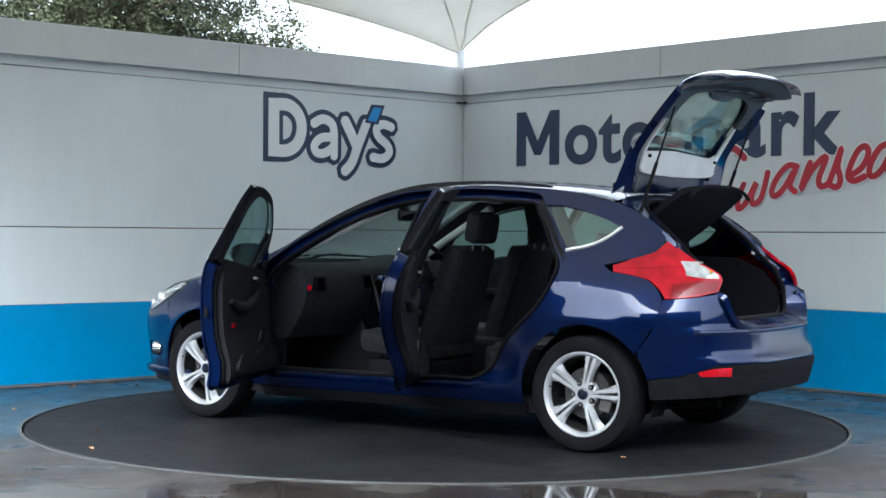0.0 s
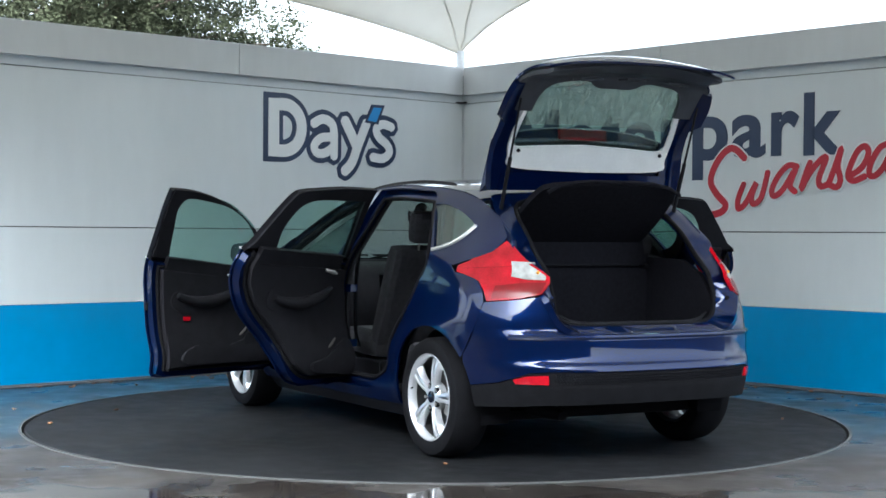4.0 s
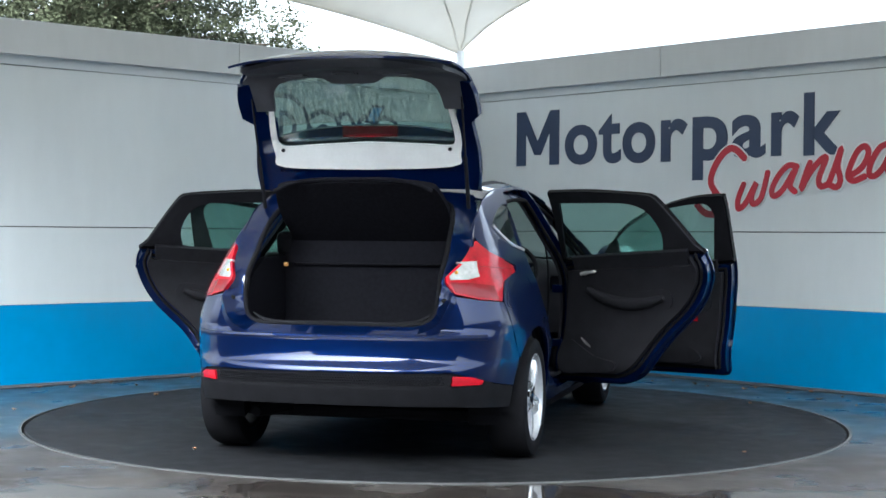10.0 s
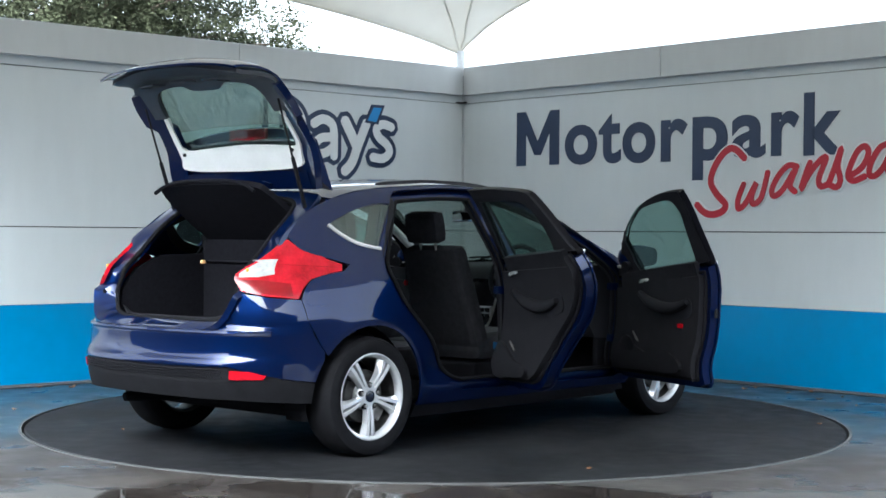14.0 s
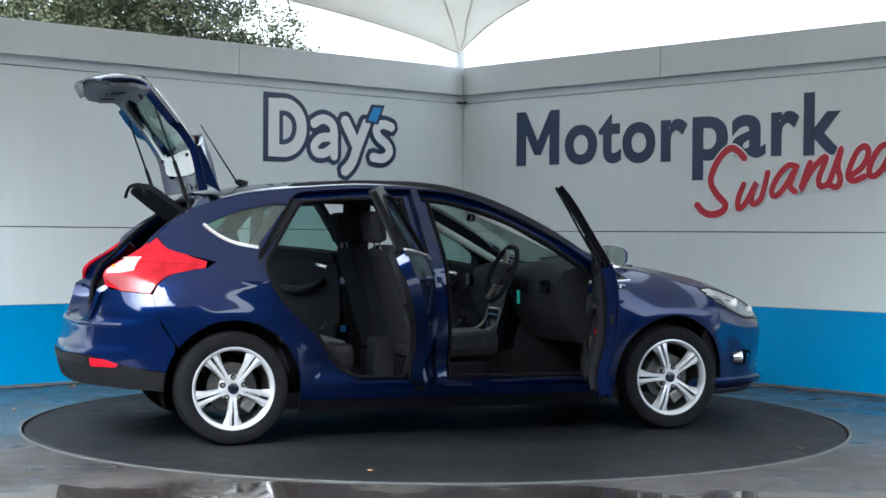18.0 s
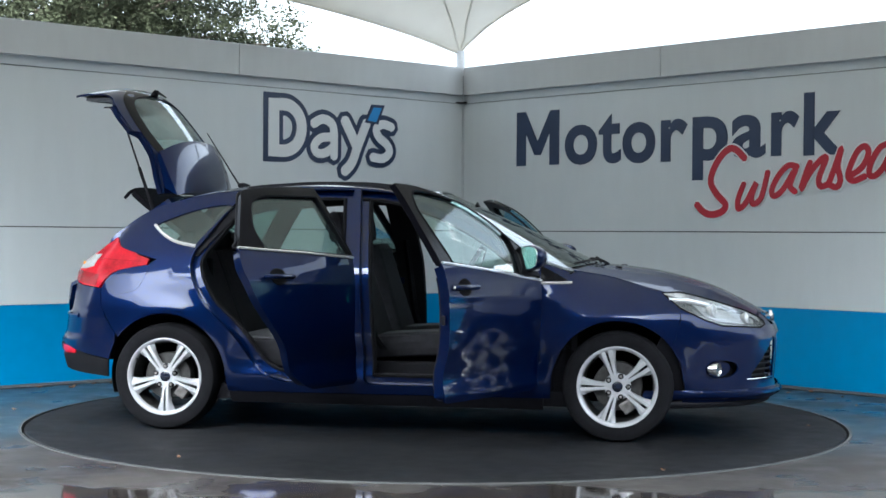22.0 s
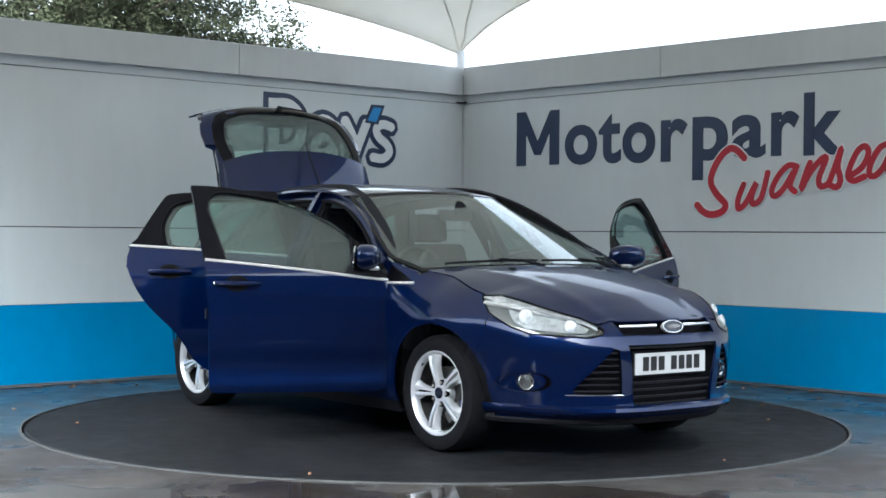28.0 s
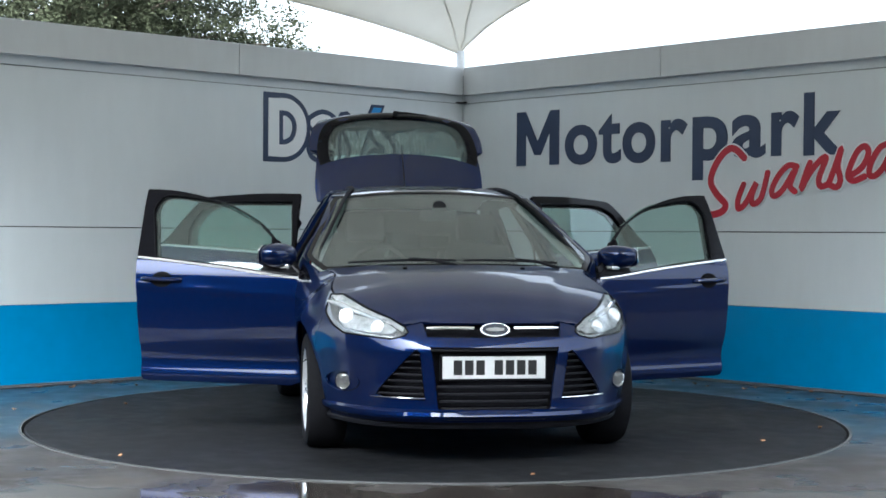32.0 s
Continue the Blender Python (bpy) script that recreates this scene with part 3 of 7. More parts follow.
def build_signs():
    sign = new("wall_sign")
    sign.matrix_basis = WALL_R
    tagged(sign, "large navy lettering reading Motorpark on the pale wall", "sign")
    for ch, a, lo, c, hi in (("M", 0.719, 1.785, 1.248, 2.270), ("o", 1.317, 1.775, 1.696, 2.124), ("t", 1.715, 1.775, 1.966, 2.20),
                             ("o", 1.985, 1.768, 2.343, 2.115), ("r", 2.404, 1.772, 2.681, 2.120), ("p", 2.734, 1.612, 3.085, 2.123),
                             ("a", 3.123, 1.775, 3.447, 2.116), ("r", 3.500, 1.782, 3.759, 2.124), ("k", 3.798, 1.776, 4.150, 2.253)):
        if ch == "M":
            bm = bmesh.new()
            for o in ([(0, 0), (0, 1), (0.21, 1), (0.22, 0.60), (0.22, 0)], [(0.21, 1), (0.5, 0.44), (0.5, 0.19), (0.43, 0.19), (0.22, 0.60)],
                      [(0.79, 1), (0.5, 0.44), (0.5, 0.19), (0.57, 0.19), (0.78, 0.60)], [(1, 0), (1, 1), (0.79, 1), (0.78, 0.60), (0.78, 0)]):
                prism(bm, [(a + u * (c - a), lo + v * (hi - lo)) for u, v in o], 0.0, 0.006)
            part("letter", bm, NAVY, sign, smooth=False)
            continue
        letter(ch, sign, NAVY, a, lo, c, hi, 0.0, 0.006, offset=0.026)
    red = new("wall_sign")
    red.matrix_basis = WALL_R
    tagged(red, "red slanting script lettering reading Swansea on the pale wall", "sign")
    script = ([(3.252, 1.777), (3.179, 1.841), (3.106, 1.853), (3.014, 1.785), (2.94, 1.666), (2.932, 1.576), (2.998, 1.485), (3.073, 1.416), (3.046, 1.361), (2.953, 1.335), (2.868, 1.35), (2.791, 1.412)],
              [(3.249, 1.57), (3.196, 1.452), (3.202, 1.378), (3.274, 1.429), (3.368, 1.579), (3.328, 1.48), (3.341, 1.416), (3.417, 1.464), (3.477, 1.656)],
              [(3.744, 1.696), (3.667, 1.705), (3.582, 1.636), (3.518, 1.528), (3.535, 1.474), (3.618, 1.522), (3.736, 1.682), (3.683, 1.554), (3.729, 1.506)],
              [(3.862, 1.721), (3.821, 1.63), (3.785, 1.523), (3.855, 1.636), (3.954, 1.739), (4.003, 1.749), (3.942, 1.605), (3.956, 1.541), (4.021, 1.554)],
              [(4.025, 1.554), (4.085, 1.693), (4.136, 1.82), (4.105, 1.693), (4.129, 1.587), (4.095, 1.532), (4.021, 1.557)],
              [(4.223, 1.62), (4.31, 1.673), (4.364, 1.768), (4.34, 1.826), (4.277, 1.798), (4.215, 1.689), (4.196, 1.606), (4.248, 1.577), (4.334, 1.606)],
              [(4.565, 1.839), (4.465, 1.816), (4.385, 1.698), (4.377, 1.619), (4.424, 1.611), (4.497, 1.681), (4.575, 1.828), (4.525, 1.674), (4.559, 1.614), (4.627, 1.664)])
    for i, line in enumerate(script):
        wide = 0.056 if i == 0 else 0.047
        part("letter_edge", stroke(spline(line, 6), wide + 0.026, 0.0065 + 0.0004 * i), SIGN_WHITE, red, smooth=False)
        part("letter", stroke(spline(line, 6), wide, 0.0125 + 0.0004 * i), SIGN_RED, red, smooth=False)
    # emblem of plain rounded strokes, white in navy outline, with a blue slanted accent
    logo = new("wall_emblem")
    logo.matrix_basis = WALL_L
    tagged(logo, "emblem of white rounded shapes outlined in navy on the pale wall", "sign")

    def shape(name, outline, material, y0, y1):
        bm = bmesh.new()
        prism(bm, outline, y0, y1)
        part(name, bm, material, logo, smooth=False)
    strokes = ((0.110, [(2.205, 1.863), (2.205, 2.0), (2.207, 2.25)]),
               (0.105, spline([(2.207, 2.25), (2.052, 2.252), (1.945, 2.178), (1.912, 2.059), (1.954, 1.935), (2.059, 1.868), (2.204, 1.863)], 5)),
               (0.082, spline([(1.778, 2.114), (1.686, 2.155), (1.592, 2.126), (1.560, 2.052), (1.558, 1.84)], 5)),
               (0.078, spline([(1.576, 2.005), (1.705, 1.988), (1.775, 1.919), (1.745, 1.860), (1.658, 1.862), (1.575, 1.912)], 5)),
               (0.098, [(1.434, 2.150), (1.365, 2.042), (1.303, 1.934)]), (0.092, spline([(1.193, 2.140), (1.293, 1.933), (1.356, 1.79), (1.434, 1.715)], 4)),
               (0.080, spline([(0.899, 2.125), (1.0, 2.145), (1.075, 2.105), (1.050, 2.032), (0.957, 1.968), (0.922, 1.900), (0.997, 1.840), (1.115, 1.846)], 5)))
    shape("outline", [(2.312, 1.765), (2.312, 2.352), (2.15, 2.352), (2.15, 1.765)], NAVY, 0.0, 0.0036)
    shape("white_shape", [(2.262, 1.812), (2.262, 2.303), (2.16, 2.303), (2.16, 1.812)], SIGN_WHITE, 0.0, 0.0086)
    for i, (wide, line) in enumerate(strokes):
        part("outline", stroke(line, wide + 0.086, 0.004 + 0.0004 * i), NAVY, logo, smooth=False)
        part("white_shape", stroke(line, wide, 0.009 + 0.0004 * i), SIGN_WHITE, logo, smooth=False)
    shape("accent_outline", [(1.215, 2.15), (1.13, 2.315), (0.985, 2.315), (1.06, 2.14)], NAVY, 0.0, 0.015)
    shape("accent", [(1.185, 2.17), (1.115, 2.29), (1.02, 2.29), (1.085, 2.16)], SIGN_BLUE, 0.0, 0.018)


def build_far():
    for s in (3.44, 3.76, 4.02):
        p = WALL_R @ Vector((s * 1.35, -3.2 - 0.2 * s, 0))
        base = new("flagpole")
        base.location = (p.x, p.y, 0)
        bm = bmesh.new()
        tube(bm, [(0, 0, 0), (0, 0, 4), (0, 0, 7.5)], [0.028, 0.022, 0.014], 8)
        part("shaft", bm, POLE, base)
        bm = bmesh.new()
        lathe(bm, [(7.49, 0.001), (7.5, 0.03), (7.53, 0.035), (7.56, 0.02), (7.57, 0.001)], "z", 10)
        part("finial", bm, POLE, base)
        tagged(base, "slim white flagpole behind the wall", "pole", group="flagpoles")
    build_tree(-4.05, 7.6, 3.1, 2.3, 4, 70000)
    build_tree(-6.2, 6.9, 3.2, 2.2, 5, 52000)
    # added walls behind and beside the camera, never in view, to block sky light
    bm = bmesh.new()
    box(bm, (-11.6, -18.4, -0.05), (13.6, -18.0, 8.5))
    tagged(part("wall_south", bm, LIGHT_BLOCK, smooth=False), "plain dark wall added out of view behind the camera to block sky light", "wall", kind="structure")
    bm = bmesh.new()
    box(bm, (-11.6, -18.0, -0.05), (-11.2, -0.2, 5.5))
    tagged(part("wall_west", bm, LIGHT_BLOCK, smooth=False), "plain dark wall added out of view at the side to block sky light", "wall", kind="structure")
    bm = bmesh.new()
    box(bm, (13.2, -18.0, -0.05), (13.6, -0.2, 3.0))
    tagged(part("wall_east", bm, LIGHT_BLOCK, smooth=False), "plain dark wall added out of view at the side to block sky light", "wall", kind="structure")


def fallen_leaf(seed, x, y, size, z=0.0):
    rnd = random.Random(seed)
    base_r = size * 0.5
    bm = bmesh.new()
    pts = []
    for i in range(9):
        a = 2 * math.pi * i / 9
        r = base_r * (0.55 + 0.45 * abs(math.cos(a * 1.5))) * rnd.uniform(0.8, 1.1)
        pts.append((r * math.cos(a) * 1.3, r * math.sin(a) * 0.7))
    top = [bm.verts.new((u, v, 0.004 + rnd.uniform(0, 0.35) * size)) for u, v in pts]
    low = [bm.verts.new((u, v, t.co.z - 0.002)) for (u, v), t in zip(pts, top)]
    ct, cl = bm.verts.new((0, 0, 0.006)), bm.verts.new((0, 0, 0.001))
    for i in range(9):
        j = (i + 1) % 9
        bm.faces.new((ct, top[i], top[j]))
        bm.faces.new((cl, low[j], low[i]))
        bm.faces.new((top[i], low[i], low[j], top[j]))
    m = min(v.co.z for v in bm.verts)
    for v in bm.verts:
        v.co.z -= m
    ob = part("fallen_leaf", bm, DRY_LEAF)
    ob.matrix_basis = pose(x, y, z, 0, 0, rnd.uniform(0, 360))
    tagged(ob, "small curled brown fallen leaf on the floor", "leaf", group="fallen leaves")
    return ob


# ---------------------------------------------------------------- the car's surfaces (x forward, y to its left, z up, metres from mid wheelbase)
def curve_of(pairs):
    """A smooth function through (x, y) pairs that doesn't overshoot."""
    xs, ys = np.array([p[0] for p in pairs], float), np.array([p[1] for p in pairs], float)
    h, d = np.diff(xs), np.diff(ys) / np.diff(xs)
    m = np.zeros(len(xs))
    m[0], m[-1] = d[0], d[-1]
    for i in range(1, len(xs) - 1):
        if d[i - 1] * d[i] > 0:
            w1, w2 = 2 * h[i] + h[i - 1], h[i] + 2 * h[i - 1]
            m[i] = (w1 + w2) / (w1 / d[i - 1] + w2 / d[i])
    fine = np.linspace(xs[0], xs[-1], 500)
    k = np.clip(np.searchsorted(xs, fine) - 1, 0, len(xs) - 2)
    t = (fine - xs[k]) / h[k]
    val = ((1 + 2 * t) * (1 - t) ** 2 * ys[k] + t * (1 - t) ** 2 * h[k] * m[k] + t * t * (3 - 2 * t) * ys[k + 1] + t * t * (t - 1) * h[k] * m[k + 1])
    return lambda x: float(np.interp(x, fine, val))


side_w = curve_of([(0.10, 0.74), (0.18, 0.80), (0.25, 0.848), (0.34, 0.872), (0.45, 0.884), (0.60, 0.902), (0.72, 0.910), (0.82, 0.909),
                   (0.90, 0.903), (0.96, 0.890), (1.03, 0.860), (1.10, 0.818), (1.20, 0.757), (1.30, 0.697), (1.38, 0.642), (1.44, 0.590), (1.48, 0.53)])
nose_x = curve_of([(0.10, 2.05), (0.19, 2.17), (0.225, 2.228), (0.26, 2.244), (0.32, 2.235), (0.45, 2.245), (0.56, 2.252), (0.64, 2.225), (0.70, 2.17), (0.76, 2.09), (0.86, 1.95), (1.0, 1.75)])
tail_x = curve_of([(0.15, -2.04), (0.24, -2.09), (0.30, -2.135), (0.40, -2.172), (0.47, -2.186), (0.50, -2.184), (0.55, -2.152), (0.61, -2.140), (0.655, -2.135), (0.69, -2.105), (0.76, -2.100),
                   (0.86, -2.095), (0.96, -2.075), (1.05, -1.98), (1.17, -1.86), (1.30, -1.68), (1.42, -1.50)])
belt = curve_of([(-1.5, 1.10), (-1.16, 1.078), (-0.70, 1.050), (-0.20, 1.015), (0.40, 0.955), (0.87, 0.900), (1.2, 0.885)])
bonnet_z = curve_of([(0.95, 1.02), (1.159, 0.989), (1.301, 0.978), (1.479, 0.958), (1.657, 0.921), (1.871, 0.856), (2.014, 0.789), (2.10, 0.742), (2.157, 0.705)])
roof_z = curve_of([(-1.50, 1.345), (-1.431, 1.371), (-1.141, 1.437), (-0.83, 1.467), (-0.476, 1.484), (-0.157, 1.472), (0.091, 1.439), (0.24, 1.408), (0.40, 1.36)])
rear_taper = curve_of([(0.1, 0.035), (0.70, 0.035), (0.86, 0.060), (1.0, 0.088), (1.45, 0.095)])
FRONT_AXLE, REAR_AXLE, HUB_Z = 1.324, -1.324, 0.312
NOSE_S, NOSE_P, TAIL_S, TAIL_P = 1.0, 2.65, -1.45, 3.0


def flank(x, z):
    """Half-width before the ends round off."""
    y = side_w(z)
    if x < -0.5:
        y *= 1 - rear_taper(z) * ((-0.5 - x) / 0.8) ** 1.3
    if x > 0.80 and z > 0.68:
        k = min(1.0, (x - 0.80) / 0.48)
        y *= 1 - 0.13 * k * k * (3 - 2 * k) * ((z - 0.68) / 0.2) ** 2
    for ax in (FRONT_AXLE, REAR_AXLE):
        r = math.hypot(x - ax, z - HUB_Z)
        if z > 0.25:
            y += 0.012 * math.exp(-((r - 0.375) / 0.065) ** 2)
    # pressed line along the doors and a hollow above the sill
    y += 0.003 * math.exp(-((z - (0.845 - 0.055 * x)) / 0.020) ** 2) * (1 if -1.3 < x < 1.0 else 0)
    fade = min(1.0, max(0.0, (0.95 - abs(x)) / 0.12))
    y += fade * (0.009 * math.exp(-((z - 0.325) / 0.035) ** 2) - 0.018 * math.exp(-((z - 0.43) / 0.08) ** 2))
    return y


def half(x, z):
    """Half-width of the body at x, z."""
    y = flank(x, z)
    if x > NOSE_S:
        y *= max(0.0, 1 - ((x - NOSE_S) / (nose_x(z) - NOSE_S)) ** NOSE_P) ** (1 / NOSE_P) if x < nose_x(z) else 0
    elif x < TAIL_S:
        y *= max(0.0, 1 - ((TAIL_S - x) / (TAIL_S - tail_x(z))) ** TAIL_P) ** (1 / TAIL_P) if x > tail_x(z) else 0
    return y


def nose(a, z, push=0.0):
    """A point of the front end; a runs from -1 on the right flank over 0 to 1 on the left."""
    t = abs(a) * math.pi / 2
    x = NOSE_S + (nose_x(z) - NOSE_S) * max(0.0, math.cos(t)) ** (2 / NOSE_P)
    y = flank(x, z) * math.sin(t) ** (2 / NOSE_P)
    return Vector((x + push, math.copysign(y, a) if a else 0.0, z))


def tail(a, z, push=0.0):
    t = abs(a) * math.pi / 2
    x = TAIL_S + (tail_x(z) - TAIL_S) * max(0.0, math.cos(t)) ** (2 / TAIL_P)
    y = flank(x, z) * math.sin(t) ** (2 / TAIL_P)
    return Vector((x - push, math.copysign(y, a) if a else 0.0, z))


def solve(f, goal, lo, hi):
    up = f(hi) > f(lo)
    for _ in range(40):
        m = (lo + hi) / 2
        if (f(m) < goal) == up:
            lo = m
        else:
            hi = m
    return (lo + hi) / 2


def nose_a(z, x=None, y=None):
    """The place along the front end of a given x or y."""
    return solve(lambda a: nose(a, z).x, x, 0, 1) if y is None else solve(lambda a: nose(a, z).y, y, 0, 1)


def tail_a(z, x=None, y=None):
    return solve(lambda a: tail(a, z).x, x, 0, 1) if y is None else solve(lambda a: tail(a, z).y, y, 0, 1)


bonnet_drop = curve_of([(0.95, 0.05), (1.10, 0.06), (1.30, 0.10), (1.565, 0.155), (1.76, 0.16), (1.95, 0.17), (2.2, 0.18)])


def bonnet(x, y):
    return bonnet_z(x) - bonnet_drop(x) * y * y - 0.03 * y ** 4


def roof(x, y):
    return roof_z(x) - 0.085 * y * y - 0.12 * y ** 4


def meet(x, top):
    """Where the flank meets a top surface."""
    z = 1.0
    for _ in range(60):
        z = 0.5 * z + 0.5 * top(x, half(x, z))
    return half(x, z), z


def screen(v, y):
    """The windscreen: v runs from the roof down to the scuttle."""
    cx, cz = 0.20 + 0.99 * v, 1.424 - 0.449 * v + 0.035 * v * (1 - v)
    return Vector((cx - 0.24 * y * y, y, cz - (0.10 - 0.06 * v) * y * y))


def screen_edge(v):
    y = 0.65
    for _ in range(40):
        p = screen(v, y)
        y = 0.5 * y + 0.5 * half(p.x, p.z)
    return screen(v, y)


# shut lines in side view
FRONT_DOOR_LOW = [(-0.155, 1.0), (-0.14, 0.75), (-0.13, 0.50), (-0.128, 0.32), (-0.115, 0.297), (-0.08, 0.290), (0.80, 0.285), (0.862, 0.31), (0.875, 0.40), (0.875, 0.885)]
FRONT_DOOR_TOP = spline([(0.868, 0.925), (0.80, 0.995), (0.62, 1.13), (0.42, 1.245), (0.22, 1.335), (0.02, 1.393), (-0.12, 1.413), (-0.205, 1.418)], 4)
REAR_DOOR_LOW = [(-0.205, 1.05), (-0.185, 0.75), (-0.17, 0.50), (-0.155, 0.33), (-0.19, 0.292), (-0.60, 0.295)] + spline(
    [(-0.66, 0.31), (-0.73, 0.345), (-0.80, 0.41), (-0.90, 0.555), (-1.06, 0.715), (-1.145, 0.843), (-1.186, 0.972), (-1.165, 1.06)], 4)
REAR_DOOR_TOP = spline([(-1.12, 1.120), (-1.035, 1.245), (-0.965, 1.342), (-0.925, 1.384), (-0.87, 1.398), (-0.72, 1.410), (-0.50, 1.422), (-0.245, 1.42)], 4)
QUARTER = spline([(-1.452, 1.203), (-1.39, 1.15), (-1.30, 1.108), (-1.178, 1.083)], 4) + spline([(-1.10, 1.175), (-1.01, 1.285), (-0.975, 1.318), (-1.05, 1.325), (-1.22, 1.293), (-1.38, 1.237)], 3)


OPEN_TOP = spline([(0.868, 0.925), (0.80, 1.020), (0.62, 1.172), (0.42, 1.282), (0.22, 1.362), (0.02, 1.405), (-0.12, 1.418), (-0.205, 1.419)], 4)


def arch(ax, r, a0, a1, n=26):
    return [(ax + r * math.cos(radians(a0 + (a1 - a0) * i / n)), HUB_Z + r * math.sin(radians(a0 + (a1 - a0) * i / n))) for i in range(n + 1)]


def inset(outline, d):
    """The outline moved inwards by d."""
    k = len(outline)
    area = sum(outline[i - 1][0] * outline[i][1] - outline[i][0] * outline[i - 1][1] for i in range(k))
    sg, out = (1 if area > 0 else -1), []
    for i in range(k):
        a, b_, c = (np.array(outline[j % k], float) for j in (i - 1, i, i + 1))
        e, f = (b_ - a) / (np.linalg.norm(b_ - a) + 1e-9), (c - b_) / (np.linalg.norm(c - b_) + 1e-9)
        nrm = np.array((-(e[1] + f[1]), e[0] + f[0])) * sg
        ln = np.linalg.norm(nrm) + 1e-9
        out.append(tuple(b_ + nrm / ln * d * min(1.5, 2 / max(ln, 0.7))))
    return out


def flank_map(s, inward=0.0):
    return lambda x, z: Vector((x, s * (half(x, z) - inward), z))


def side_panel(outline, s, step=0.045, thick=0.012, holes=(), inward=0.0):
    return panel(outline, flank_map(s, inward), step, thick, holes, toward=(0, s, 0))


def line_of(outline, s, inward=0.0):
    return [flank_map(s, inward)(x, z) for x, z in outline]


# ---------------------------------------------------------------- wheels
def build_wheel(car, x, s, spin, first=None):
    m = Matrix.Translation((x, s * 0.775, HUB_Z)) @ pose(0, 0, 0, 0, 0, 0 if s > 0 else 180) @ pose(0, 0, 0, 0, -spin, 0)
    if first:
        wheel = first.copy()
        scene.collection.objects.link(wheel)
        for c in first.children:
            d = c.copy()
            scene.collection.objects.link(d)
            d.parent = wheel
        wheel.parent, wheel.matrix_basis = car, m
        return wheel
    bm = bmesh.new()
    lathe(bm, [(-0.06, 0.001), (-0.06, 0.135), (0.02, 0.140), (0.028, 0.135), (0.028, 0.07), (0.045, 0.065), (0.045, 0.001)], "y", 40)
    wheel = part("wheel", bm, BRAKE, car, "road wheel with a silver five-spoke alloy rim")
    wheel.matrix_basis = m
    bm = bmesh.new()
    prof = [(-0.095, 0.215), (-0.105, 0.235), (-0.108, 0.268), (-0.098, 0.296), (-0.075, 0.309), (-0.03, 0.312), (0.03, 0.312), (0.075, 0.309), (0.098, 0.298),
            (0.108, 0.276), (0.107, 0.250), (0.098, 0.2265), (0.085, 0.222), (-0.08, 0.208)]
    lathe(bm, prof, "y", 72, closed=True)
    part("tyre", bm, RUBBER, wheel)
    bm = bmesh.new()
    lathe(bm, [(0.092, 0.2285), (0.100, 0.2275), (0.101, 0.222), (0.094, 0.213), (0.082, 0.206), (0.060, 0.203), (0.060, 0.2225)], "y", 72, closed=True)
    part("rim", bm, ALLOY, wheel)
    bm = bmesh.new()
    lathe(bm, [(0.0595, 0.202), (-0.08, 0.190), (-0.095, 0.20), (-0.095, 0.207), (-0.08, 0.2075), (0.0595, 0.2215)], "y", 60, closed=True)
    part("rim_barrel", bm, BRAKE, wheel)
    for k in range(5):
        a = radians(90 + 72 * k)
        bm = bmesh.new()
        for sgn in (-1, 1):
            # a pair of fingers with a slot between them; the outer flanks fall away and spread to the rim
            rows = []
            for r, slot, crest, foot, d in ((0.045, 0.0004, 0.016, 0.024, 0.078), (0.085, 0.0025, 0.019, 0.025, 0.086), (0.12, 0.0048, 0.022, 0.030, 0.090),
                                            (0.155, 0.0062, 0.025, 0.038, 0.091), (0.185, 0.0070, 0.028, 0.049, 0.089), (0.210, 0.0075, 0.030, 0.060, 0.085)):
                rows.append([bm.verts.new((r, sgn * o, dz)) for o, dz in ((slot, d - 0.034), (slot, d - 0.003), (slot + 0.003, d), (crest, d - 0.001), (foot, d - 0.026), (foot - 0.002, d - 0.036))])
            for p, q in zip(rows, rows[1:]):
                for j in range(6):
                    bm.faces.new((p[j], p[(j + 1) % 6], q[(j + 1) % 6], q[j]))
            bm.faces.new(rows[0])
            bm.faces.new(rows[-1][::-1])
        # local (radial, across, out) to the wheel's axes
        ca, sa = math.cos(a), math.sin(a)
        for v in bm.verts:
            r, o, d = v.co
            v.co = Vector((r * ca - o * sa, d, r * sa + o * ca))
        part("spoke", bm, ALLOY, wheel)
    bm = bmesh.new()
    lathe(bm, [(0.02, 0.076), (0.064, 0.076), (0.078, 0.064), (0.080, 0.040), (0.080, 0.034), (0.078, 0.031), (0.078, 0.001)], "y", 40)
    part("hub", bm, ALLOY, wheel)
    bm = bmesh.new()
    lathe(bm, [(0.070, 0.031), (0.086, 0.030), (0.089, 0.024), (0.089, 0.0005)], "y", 28)
    part("hub_cap", bm, BADGE_BLUE, wheel, "dark blue hub cap")
    for k in range(5):
        a = radians(90 + 36 + 72 * k)
        # flush dark plug paints the shade inside the nut hole
        bm = bmesh.new()
        lathe(bm, [(0.055, 0.0155), (0.0806, 0.0155), (0.0806, 0.0005)], "y", 14, centre=(0.0600 * math.cos(a), 0, 0.0600 * math.sin(a)))
        part("nut_well", bm, DARK, wheel)
        bm = bmesh.new()
        lathe(bm, [(0.070, 0.0095), (0.086, 0.0092), (0.089, 0.006), (0.089, 0.0005)], "y", 6, centre=(0.0600 * math.cos(a), 0, 0.0600 * math.sin(a)))
        part("wheel_nut", bm, STEEL, wheel)
    bm = bmesh.new()
    a = radians(90 + 72 * 4 - 24)
